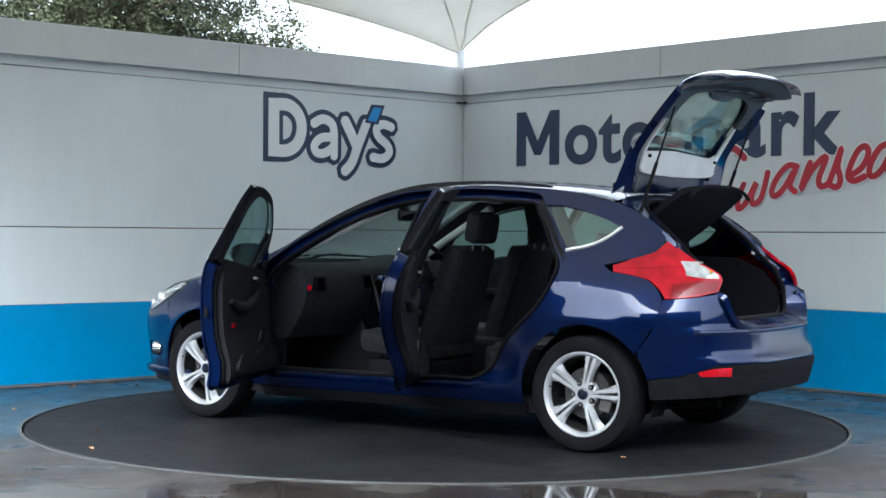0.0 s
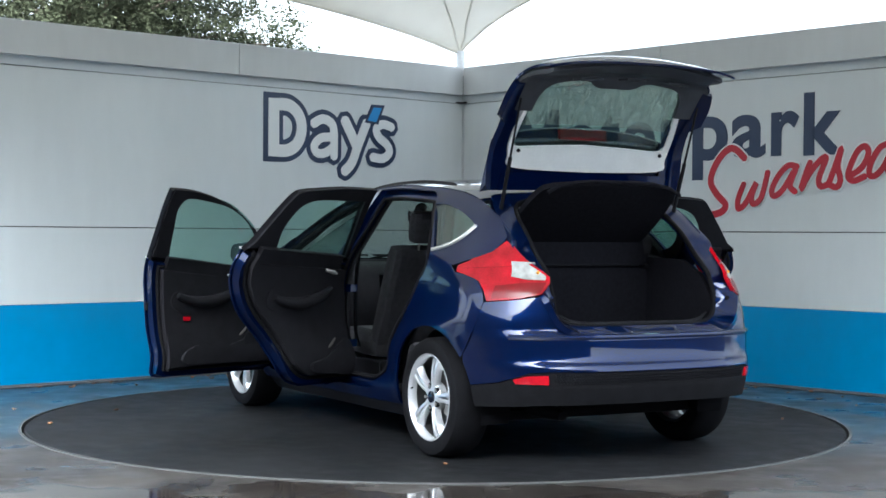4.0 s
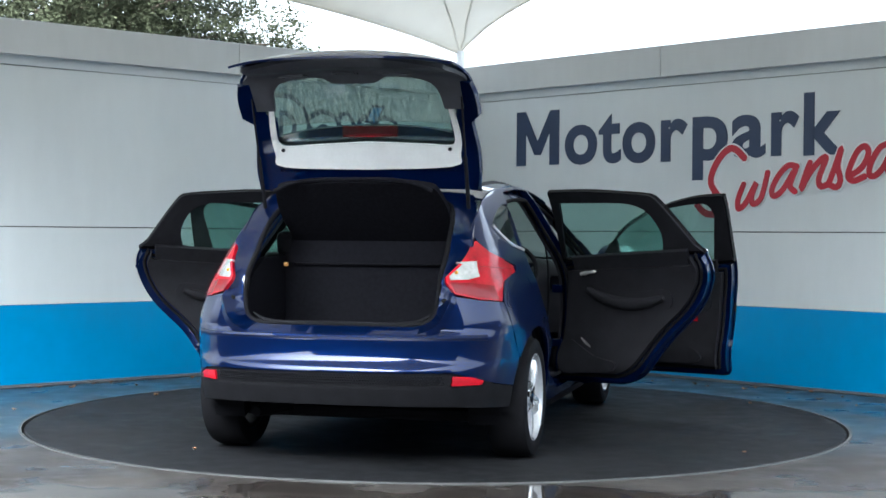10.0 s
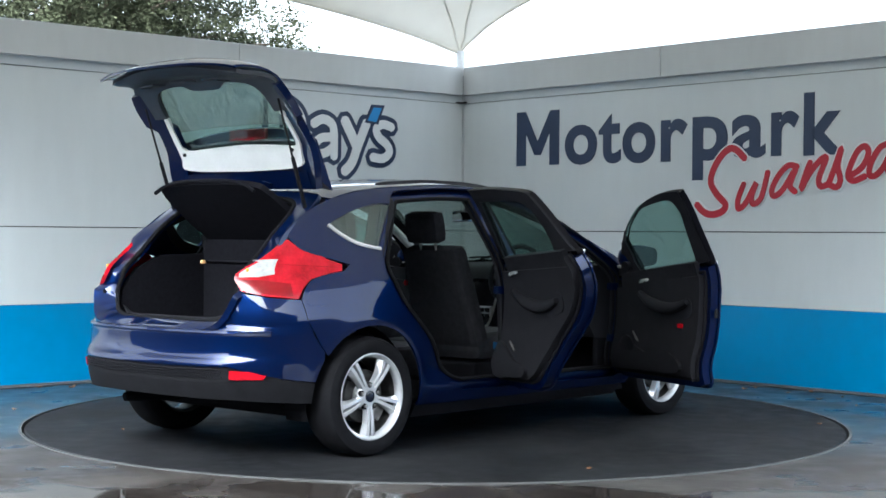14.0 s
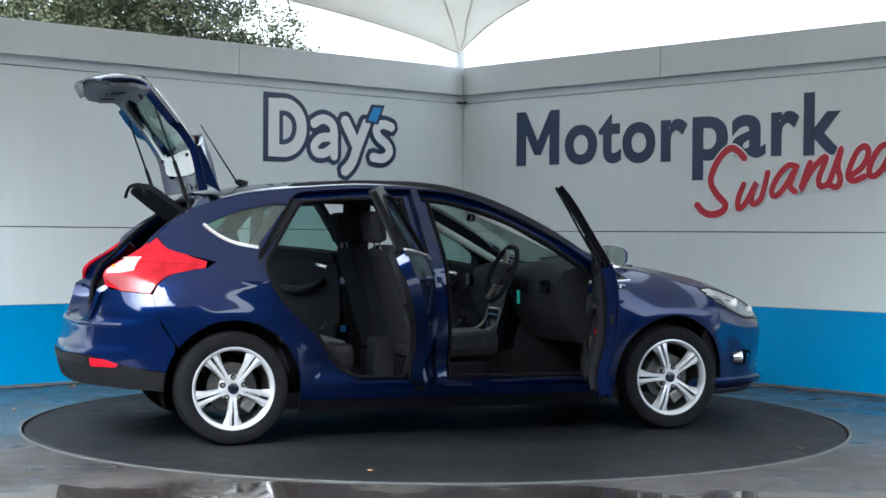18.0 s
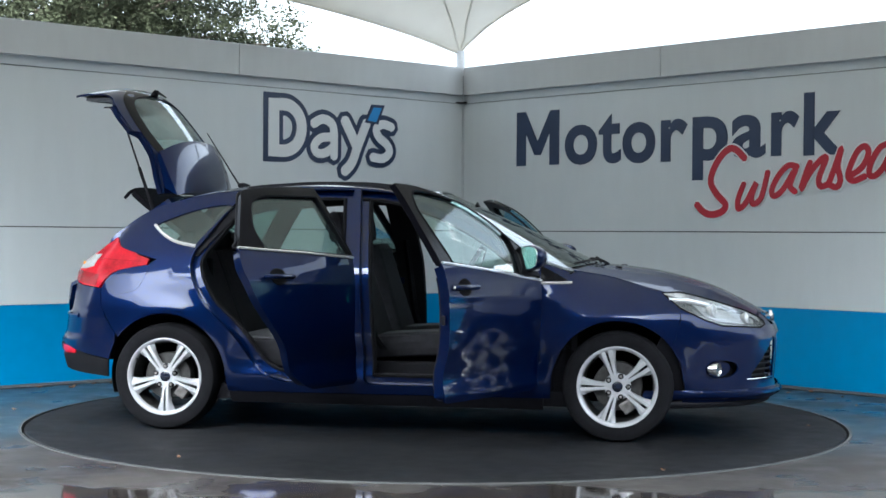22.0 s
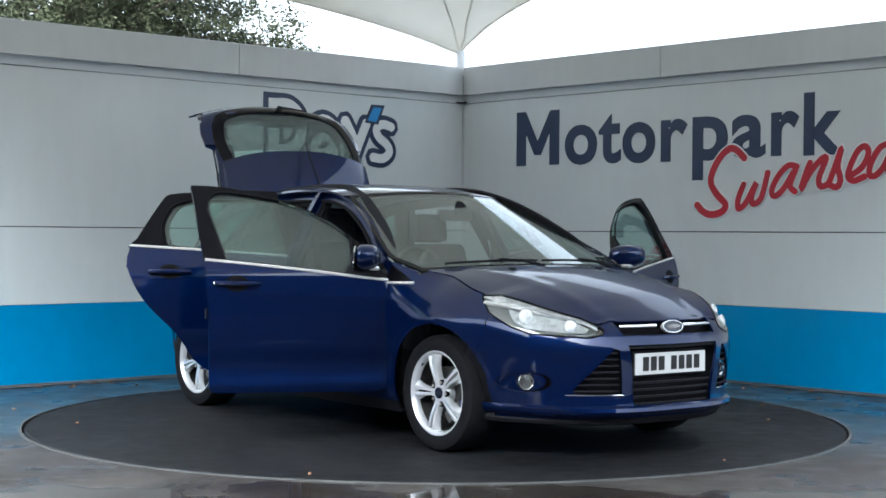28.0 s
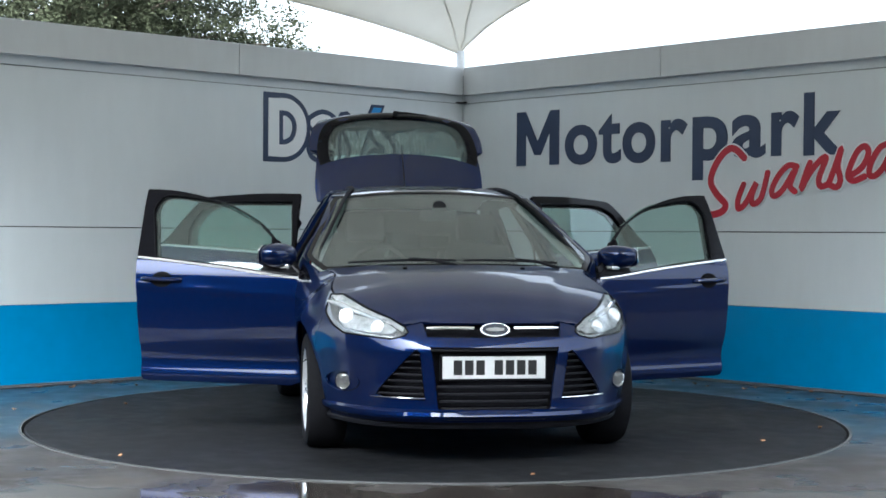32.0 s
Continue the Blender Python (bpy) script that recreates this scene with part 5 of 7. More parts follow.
SIDE_GRILLE = [(0.375, 0.575), (0.40, 0.585), (0.565, 0.385), (0.575, 0.362), (0.55, 0.350), (0.345, 0.335)]
MID_GRILLE = [(-0.325, 0.60), (0.325, 0.60), (0.30, 0.45), (0.285, 0.30), (0.27, 0.268), (-0.27, 0.268), (-0.285, 0.30), (-0.30, 0.45)]
TOP_GRILLE = [(-0.350, 0.716), (0.350, 0.716), (0.335, 0.648), (-0.335, 0.648)]


def build_front(car):
    # bumper skin, one piece, with its openings
    lamp_low = [("x", 1.668, 0.748), ("x", 1.80, 0.686), ("x", 1.90, 0.651), (0.60, 0.641), (0.51, 0.633), (0.445, 0.648), (0.421, 0.672), (0.432, 0.697)]
    left = nose_line([("x", 1.681, 0.220), ("x", 1.697, 0.312), ("x", 1.675, 0.44), ("x", 1.622, 0.536), ("x", 1.660, 0.64)] + lamp_low + [(0.36, 0.715)])
    bottom = nose_line([(-0.6, 0.224), (-0.3, 0.228), (0.0, 0.230), (0.3, 0.228), (0.6, 0.224)])
    top = nose_line([(0.25, 0.722), (0.1, 0.725), (-0.1, 0.725), (-0.25, 0.722)])
    outline = bottom + left + top + flip(left)
    holes = [nose_line(FOG), flip(nose_line(FOG)), nose_line(SIDE_GRILLE), flip(nose_line(SIDE_GRILLE)), nose_line(MID_GRILLE), nose_line(TOP_GRILLE)]
    part("front_bumper", panel(outline, nose, 0.022, 0.012, holes, aspect=1.0, from_point=(1.2, 0, 0.5)), PAINT, car, "blue front bumper")
    back = panel(outline, lambda a, z: nose(a, z, -0.07 - 0.02 * abs(a)), 0.05, 0.01, from_point=(1.2, 0, 0.5))
    part("bumper_backing", back, DARK, car)
    # bars of the grilles
    for z in np.linspace(0.295, 0.585, 9):
        if 0.43 < z < 0.56:
            continue
        w = 0.27 + (z - 0.318) * 0.2
        bm = bmesh.new()
        tube(bm, [nose(math.copysign(nose_a(z, y=abs(y)), y) if y else 0, z, -0.022) for y in np.linspace(-w, w, 13)], 0.007, 6)
        part("grille_bar", bm, BLACK, car)
    for s in (1, -1):
        for z in np.linspace(0.365, 0.56, 7):
            y0, y1 = 0.35 + (z - 0.335) * 0.11, 0.575 - (z - 0.36) * 0.80
            if y1 - y0 < 0.03:
                continue
            bm = bmesh.new()
            tube(bm, [nose(s * nose_a(z, y=y), z, -0.018) for y in np.linspace(y0, y1, 6)], 0.006, 6)
            part("grille_bar", bm, BLACK, car)
        bm = bmesh.new()
        tube(bm, [nose(s * nose_a(0.347, y=y), 0.347, 0.002) for y in np.linspace(0.345, 0.60, 9)], [0.0025] + [0.004] * 7 + [0.0025], 6)
        part("grille_strip", bm, CHROME, car, "bright strip under the side grille")
        # fog lamp
        c = nose(nose_a(0.408, y=0.724), 0.408)
        c.y *= s
        m = Matrix.Translation(c) @ pose(0, 0, 0, 0, 0, s * 22)
        bm = bmesh.new()
        lathe(bm, [(-0.05, 0.042), (-0.004, 0.044), (0.004, 0.040), (-0.006, 0.034), (-0.03, 0.034), (-0.03, 0.042)], "x", 28, closed=True)
        bmesh.ops.transform(bm, matrix=m, verts=bm.verts[:])
        fog = part("fog_lamp", bm, CHROME, car, "round fog lamp in a chrome ring")
        bm = bmesh.new()
        lathe(bm, [(-0.006, 0.034), (-0.020, 0.030), (-0.034, 0.018), (-0.038, 0.0005)], "x", 24)
        bmesh.ops.transform(bm, matrix=m, verts=bm.verts[:])
        part("bowl", bm, STEEL, fog)
        bm = bmesh.new()
        box(bm, (-0.030, -0.014, -0.009), (-0.012, 0.014, 0.011), 0.003)
        bmesh.ops.transform(bm, matrix=m, verts=bm.verts[:])
        part("bulb_shield", bm, BRIGHT_TRIM, fog)
        bm = bmesh.new()
        lathe(bm, [(-0.004, 0.0335), (0.000, 0.024), (0.003, 0.0005)], "x", 24)
        bmesh.ops.transform(bm, matrix=m, verts=bm.verts[:])
        part("lens", bm, LAMP_PANE, fog).visible_shadow = False
        bm = panel(nose_line(FOG) if s > 0 else flip(nose_line(FOG)), lambda a, z: nose(a, z, -0.045), 0.03, 0.004, from_point=(1.2, 0, 0.4))
        part("fog_recess", bm, PAINT, car)
        # headlamp: housing, reflectors, cover
        out = nose_line(LAMP) if s > 0 else flip(nose_line(LAMP))
        bm = panel(out, lambda a, z: nose(a, z, -0.05), 0.03, 0.01, from_point=(1.0, 0, 0.5))
        lamp = part("headlamp", bm, mat("headlamp_housing", (0.28, 0.285, 0.29), 0.22, 0.6, vary=0.2, scale=20) if s > 0 else bpy.data.materials["headlamp_housing"], car, "swept-back clear headlamp")
        facet = nose_line([("x", 1.765, 0.775), ("x", 1.84, 0.775), (0.62, 0.745), (0.52, 0.712), (0.475, 0.680), (0.50, 0.660), (0.60, 0.662), ("x", 1.90, 0.680), ("x", 1.83, 0.712)])
        facet = facet if s > 0 else flip(facet)
        part("bright_bezel", panel(facet, lambda a, z: nose(a, z, -0.030), 0.03, 0.006, from_point=(1.0, 0, 0.5)), LAMP_SILVER, lamp, "silvered lamp bezel")
        brow = nose_line([("x", 1.575, 0.834), ("x", 1.66, 0.839), ("x", 1.76, 0.817), (0.60, 0.775), (0.50, 0.732), (0.44, 0.694), (0.45, 0.672), (0.50, 0.706), (0.60, 0.748), ("x", 1.76, 0.793), ("x", 1.66, 0.812)])
        part("lamp_brow", panel(brow if s > 0 else flip(brow), lambda a, z: nose(a, z, -0.010), 0.03, 0.004, from_point=(1.0, 0, 0.5)), LAMP_SILVER, lamp, "grey upper edge")
        for (px, pz, r) in ((("x", 1.86, 0.735), 0.735, 0.040), ((0.56, 0.690), 0.690, 0.034)):
            a = nose_line([px])[0][0]
            c = nose(a, pz, -0.022)
            c.y *= s
            bm = bmesh.new()
            lathe(bm, [(0.018, r), (0.022, r * 0.96), (-0.02, r * 0.7), (-0.04, r * 0.3), (-0.042, 0.0005)], "x", 24)
            bmesh.ops.transform(bm, matrix=Matrix.Translation(c) @ pose(0, 0, 0, 0, -12, s * 24), verts=bm.verts[:])
            part("reflector", bm, LAMP_SILVER, lamp)
            bm = bmesh.new()
            bmesh.ops.create_uvsphere(bm, u_segments=12, v_segments=8, radius=r * 0.26, matrix=Matrix.Translation(c + Vector((-0.006, 0, 0))))
            part("bulb", bm, BRAKE, lamp)
        up = [nose_line([p])[0] for p in (("x", 1.62, 0.80), ("x", 1.74, 0.79), ("x", 1.84, 0.765), (0.52, 0.715))]
        bm = bmesh.new()
        tube(bm, [Vector((q.x, s * q.y, q.z)) for q in (nose(a, z, -0.018) for a, z in up)], [0.012, 0.018, 0.018, 0.008], 8)
        part("side_light", bm, CLEAR_LENS, lamp)
        cover = panel(out, lambda a, z: nose(a, z, 0.002), 0.03, 0.004, from_point=(1.0, 0, 0.5))
        part("cover", cover, LAMP_PANE, lamp).visible_shadow = False
        bm = bmesh.new()
        tube(bm, [nose(a, z, 0.0) for a, z in even(out, 0.02)], 0.005, 6, closed=True)
        part("lamp_seal", bm, GLOSS_BLACK, lamp)
    # chrome bar and badge in the top slot
    for s in (1, -1):
        bm = bmesh.new()
        tube(bm, [nose(s * nose_a(0.692, y=y), 0.692, 0.004) for y in np.linspace(0.10, 0.335, 8)], [0.009] * 7 + [0.005], 8)
        part("grille_bar", bm, CHROME, car, "chrome grille bar")
    c = nose(0, 0.686, 0.018)
    for nm, material, rr, x0 in (("badge", BRIGHT_TRIM, 1.0, 0.0), ("badge_face", BADGE_BLUE, 0.88, 0.004), ("badge_mark", STEEL, 0.62, 0.007)):
        bm = bmesh.new()
        o = [(0.075 * rr * math.cos(t), 0.034 * (rr if nm != "badge_mark" else 0.26) * math.sin(t)) for t in np.linspace(0, 2 * math.pi, 32, endpoint=False)]
        prism(bm, o, -0.01, 0.006 + x0, "x")
        bmesh.ops.transform(bm, matrix=Matrix.Translation(c) @ pose(0, 0, 0, 0, -14, 0), verts=bm.verts[:])
        part(nm, bm, material, car, "oval badge with a blue face" if nm == "badge" else "")
    # number plate with plain bars for its characters
    bm = bmesh.new()
    box(bm, (2.186, -0.26, 0.442), (2.196, 0.26, 0.553), 0.003)
    plate = part("number_plate", bm, PLATE, car, "white front number plate")
    bm = bmesh.new()
    box(bm, (2.12, -0.27, 0.43), (2.186, 0.27, 0.565), 0.006)
    part("plate_holder", bm, BLACK, car)
    y = -0.205
    for k in range(7):
        if k == 3:
            y += 0.035
        bm = bmesh.new()
        box(bm, (2.1962, y, 0.461), (2.1972, y + 0.043, 0.534))
        part("character_bar", bm, INK, plate)
        y += 0.057
    bm = bmesh.new()
    ring_a = [a for a in np.linspace(-0.82, 0.82, 49)]
    rows = []
    for a in ring_a:
        out = 0.014 + 0.020 * min(1.0, abs(a) / 0.35)
        rows.append([bm.verts.new(nose(a, z, p)) for z, p in ((0.292, 0.001), (0.280, out), (0.262, out + 0.004), (0.246, out - 0.004), (0.236, -0.012), (0.262, -0.012))])
    for p, q in zip(rows, rows[1:]):
        for j in range(6):
            bm.faces.new((p[j], p[(j + 1) % 6], q[(j + 1) % 6], q[j]))
    bm.faces.new(rows[0])
    bm.faces.new(rows[-1][::-1])
    part("bumper_lip", bm, PAINT, car, "blue splitter lip under the front bumper")
    # lip below the bumper
    bm = bmesh.new()
    tube(bm, [nose(a, 0.212, -0.035) for a in np.linspace(-0.80, 0.80, 41)], 0.024, 8)
    part("lower_valance", bm, BLACK, car, "black lower valance")


TAIL_LAMP = [("x", -1.405, 1.000), ("x", -1.55, 1.037), ("x", -1.655, 1.070), ("x", -1.70, 1.128), ("x", -1.745, 1.105), (0.60, 1.02), (0.552, 0.950), (0.556, 0.925), (0.60, 0.868), ("x", -1.90, 0.842), ("x", -1.76, 0.828),
             ("x", -1.725, 0.878), ("x", -1.665, 0.926), ("x", -1.56, 0.951), ("x", -1.46, 0.967)]


def build_rear(car):
    side = tail_line([("x", -1.685, 0.408), ("x", -1.642, 0.512), ("x", -1.643, 0.561), ("x", -1.737, 0.72), ("x", -1.752, 0.822), ("x", -1.90, 0.836), (0.585, 0.856), (0.57, 0.80), (0.53, 0.72), (0.45, 0.675)])
    top = tail_line([(0.3, 0.668), (0.1, 0.666), (-0.1, 0.666), (-0.3, 0.668)])
    low = tail_line([(-0.6, 0.492), (-0.3, 0.492), (0.0, 0.492), (0.3, 0.492), (0.6, 0.492), (0.68, 0.485), ("x", -1.85, 0.43)])
    outline = low + side + top + flip(side) + flip(low)[0:1]
    refl = tail_line([(0.612, 0.474), (0.69, 0.468), (0.735, 0.448), (0.725, 0.428), (0.606, 0.428)])
    part("rear_bumper", panel(outline, tail, 0.022, 0.012, from_point=(-1.2, 0, 0.5)), PAINT, car, "blue rear bumper")
    # ledge: a rounded step along the bumper
    bm = bmesh.new()
    tube(bm, [tail(a, 0.655, -0.012) for a in np.linspace(-0.62, 0.62, 41)], 0.016, 8)
    part("bumper_step", bm, PAINT, car)
    bot = tail_line([("x", -1.695, 0.300), (0.6, 0.325), (0.3, 0.330), (0.0, 0.330), (-0.3, 0.330), (-0.6, 0.325)])
    valance = [(-a, z) for a, z in tail_line([("x", -1.688, 0.402), ("x", -1.85, 0.425), (0.68, 0.480), (0.60, 0.487)])] + tail_line([(0.60, 0.487), (0.68, 0.480), ("x", -1.85, 0.425), ("x", -1.688, 0.402)]) + bot[:1] + bot[1:] + [(-bot[0][0], bot[0][1])]
    part("rear_valance", panel(valance, lambda a, z: tail(a, z, -0.008 if z > 0.43 else 0.0), 0.03, 0.012, from_point=(-1.2, 0, 0.4)), RUBBER, car, "black rear valance")
    # honeycomb strip
    bm = bmesh.new()
    for row in range(4):
        z = 0.438 + 0.0125 * row
        for k in range(-40, 41):
            y = 0.0142 * (k + 0.5 * (row % 2))
            if abs(y) < 0.585:
                p = tail(math.copysign(tail_a(z, y=abs(y)), y) if abs(y) > 1e-6 else 0, z, -0.003)
                r = bmesh.ops.create_cone(bm, cap_ends=True, segments=6, radius1=0.0055, radius2=0.003, depth=0.006)
                bmesh.ops.transform(bm, matrix=Matrix.Translation(p) @ pose(0, 0, 0, 0, -90, 0), verts=r["verts"])
    tagged(part("honeycomb_strip", bm, BLACK, car, smooth=False), kind="stuff")
    for s in (1, -1):
        o = refl if s > 0 else flip(refl)
        part("rear_reflector", panel(o, lambda a, z: tail(a, z, 0.004), 0.03, 0.012, from_point=(-1.2, 0, 0.4)), RED_LENS, car, "red bumper reflector")
        o = tail_line(TAIL_LAMP)
        o = o if s > 0 else flip(o)
        lamp = part("tail_lamp", panel(o, lambda a, z: tail(a, z, 0.006), 0.03, 0.018, from_point=(-1.2, 0, 0.9)), RED_LENS, car, "large red wraparound tail lamp")
        wht = tail_line([("x", -1.785, 1.026), ("x", -1.88, 1.022), (0.612, 1.012), (0.568, 0.955), (0.574, 0.936), ("x", -1.90, 0.938), ("x", -1.83, 0.952)])
        wht = wht if s > 0 else flip(wht)
        part("clear_lens", panel(wht, lambda a, z: tail(a, z, 0.010), 0.03, 0.012, from_point=(-1.2, 0, 0.9)), CLEAR_LENS, lamp, "clear reversing lens")
        dk = tail_line([("x", -1.775, 0.905), ("x", -1.90, 0.922), (0.572, 0.925), (0.604, 0.876), ("x", -1.90, 0.852), ("x", -1.780, 0.840)])
        part("lower_lens", panel(dk if s > 0 else flip(dk), lambda a, z: tail(a, z, 0.0085), 0.03, 0.010, from_point=(-1.2, 0, 0.9)), DEEP_RED, lamp, "deep red lower lens")
        bm = bmesh.new()
        tube(bm, [Vector((q.x, s * q.y, q.z)) for q in (tail(tail_a(0.985 - 0.05 * (1.5 + x), x=x), 0.985 - 0.05 * (1.5 + x), 0.006) for x in np.linspace(-1.50, -1.80, 7))], 0.0015, 5)
        part("light_guide", bm, DEEP_RED, lamp)
        ang = tail_a(0.972, x=-1.925)
        p = tail(ang, 0.972, 0.011)
        bm = bmesh.new()
        bmesh.ops.create_uvsphere(bm, u_segments=12, v_segments=8, radius=0.009)
        for v in bm.verts:
            v.co = Vector((p.x + v.co.x, s * p.y + v.co.y, p.z + v.co.z))
        part("indicator_bulb", bm, AMBER, lamp, "amber indicator bulb")

    # painted surround of the boot opening
    def surround(y, z):
        x = float(np.interp(z, [0.62, 0.70, 0.86, 0.96, 1.17, 1.30, 1.40], [-2.115, -2.100, -2.066, -2.015, -1.745, -1.545, -1.40]))
        x += 0.30 * max(0.0, abs(y) - 0.30) ** 1.6
        if boot_in:
            o = np.array((y,)), np.array((z,))
            gi, go = float(edge_gap(boot_in, *o)[0]), float(edge_gap(boot_out, *o)[0])
            if inside(boot_in, *o)[0]:
                gi = 0.0
            k = go / (gi + go + 1e-6)
            x += float(np.interp(z, [0.70, 0.80, 1.05, 1.30], [0.125, 0.115, 0.085, 0.02])) * k
        # hollow behind the lamps
        near = min(1.0, max(0.0, (abs(y) - 0.50) / 0.05)) * min(1.0, max(0.0, (z - 0.845) / 0.03)) * min(1.0, max(0.0, (1.13 - z) / 0.05))
        return Vector((x + 0.045 * near, y, z))
    boot_in, boot_out = [], []
    half_out = spline([(0.0, 0.655), (0.30, 0.660), (0.44, 0.675), (0.53, 0.72), (0.575, 0.80), (0.592, 0.87), (0.575, 0.945), (0.615, 1.02), (0.630, 1.10), (0.620, 1.17), (0.605, 1.26), (0.575, 1.335), (0.50, 1.375), (0.0, 1.395)], 3)
    half_in = spline([(0.0, 0.706), (0.30, 0.706), (0.425, 0.714), (0.485, 0.752), (0.502, 0.83), (0.505, 1.0), (0.500, 1.15), (0.485, 1.25), (0.44, 1.315), (0.30, 1.345), (0.0, 1.350)], 3)
    out = half_out + [(-y, z) for y, z in half_out[-2:0:-1]]
    inn = half_in + [(-y, z) for y, z in half_in[-2:0:-1]]
    boot_in, boot_out = inn, out
    part("boot_surround", panel(out, surround, 0.05, 0.03, holes=[inn], toward=(-1, 0, 0.4)), PAINT, car, "blue boot opening surround")
    for s in (1, -1):
        bm = bmesh.new()
        c = surround(s * 0.545, 0.835)
        lathe(bm, [(-0.008, 0.011), (0.0, 0.011), (0.0, 0.0005)], "x", 14, centre=(c.x - 0.001, c.y, c.z))
        part("rubber_stop", bm, RUBBER, car)
        bm = bmesh.new()
        box(bm, (-1.36, s * 0.496 - 0.008, 0.98), (-1.33, s * 0.494 + 0.012, 1.0), 0.004)
        part("boot_lamp", bm, WARM if s > 0 else BLACK, car, "small warm boot lamp" if s > 0 else "")
    bm = bmesh.new()
    tube(bm, [surround(y, z) + Vector((0.004, 0, 0)) for y, z in even(inn, 0.03)], 0.013, 8, closed=True)
    part("boot_seal", bm, RUBBER, car)
    bm = bmesh.new()
    ys = np.linspace(-0.46, 0.46, 21)
    tube(bm, [surround(y, 0.698 + 0.05 * (abs(y) / 0.46) ** 8) + Vector((0.03, 0, 0.010)) for y in ys], [0.016 * (1 - 0.75 * (abs(y) / 0.46) ** 6) for y in ys], 8)
    part("boot_sill_trim", bm, BLACK, car)
    # boot box
    bm = bmesh.new()
    box(bm, (-1.955, -0.50, 0.655), (-1.15, 0.50, 0.675), 0.004)
    part("boot_floor", bm, BOOT_FELT, car, "black boot carpet")
    for s in (1, -1):
        o = [(-1.92, 0.66), (-1.90, 0.84), (-1.80, 0.96), (-1.64, 1.03), (-1.30, 1.04), (-1.15, 1.0), (-1.15, 0.66)]
        bm = bmesh.new()
        prism(bm, o, s * 0.505, s * 0.535)
        part("boot_lining", bm, BOOT_FELT, car)
    bm = bmesh.new()
    box(bm, (-1.335, -0.52, 0.66), (-1.30, 0.52, 1.06), 0.006)
    part("seat_back_panel", bm, BOOT_FELT, car)
    # folding rear edge of the shelf, above the seat back
    bm = bmesh.new()
    o = spline([(-0.47, 0.992), (-0.47, 1.10), (-0.40, 1.168), (0.0, 1.172), (0.40, 1.168), (0.47, 1.10), (0.47, 0.992)], 4)
    prism(bm, o, -1.352, -1.338, "x")
    part("shelf_flap", bm, BOOT_FELT, car)
    bm = bmesh.new()
    tube(bm, [(-1.354, y, 0.996) for y in np.linspace(-0.44, 0.44, 9)], 0.006, 6)
    part("shelf_hinge", bm, BLACK, car)
    # raised parcel shelf
    bm = bmesh.new()
    o = spline([(-0.43, 0.0), (-0.46, 0.28), (-0.44, 0.52), (-0.36, 0.60), (0.0, 0.625), (0.36, 0.60), (0.44, 0.52), (0.46, 0.28), (0.43, 0.0)], 4)
    prism(bm, [(v, u) for u, v in o], -0.018, 0.014, "z")
    bmesh.ops.transform(bm, matrix=Matrix.Translation((-1.235, 0, 1.055)) @ pose(0, 0, 0, 0, -37, 180), verts=bm.verts[:])
    part("parcel_shelf", bm, BOOT_FELT, car, "black parcel shelf lifted by its cords")
    bm = bmesh.new()
    tube(bm, [(-1.745, y, 1.435 - 0.05 * (y / 0.4) ** 4) for y in np.linspace(-0.42, 0.42, 15)], 0.011, 8)
    part("shelf_edge", bm, BOOT_FELT, car)


def sorted_loop(pts):
    """Points of a convex outline in order round their middle, without doubles."""
    pts = list({(round(u, 4), round(v, 4)) for u, v in pts})
    cu, cv = sum(p[0] for p in pts) / len(pts), sum(p[1] for p in pts) / len(pts)
    return sorted(pts, key=lambda p: math.atan2(p[1] - cv, (p[0] - cu) * 3))


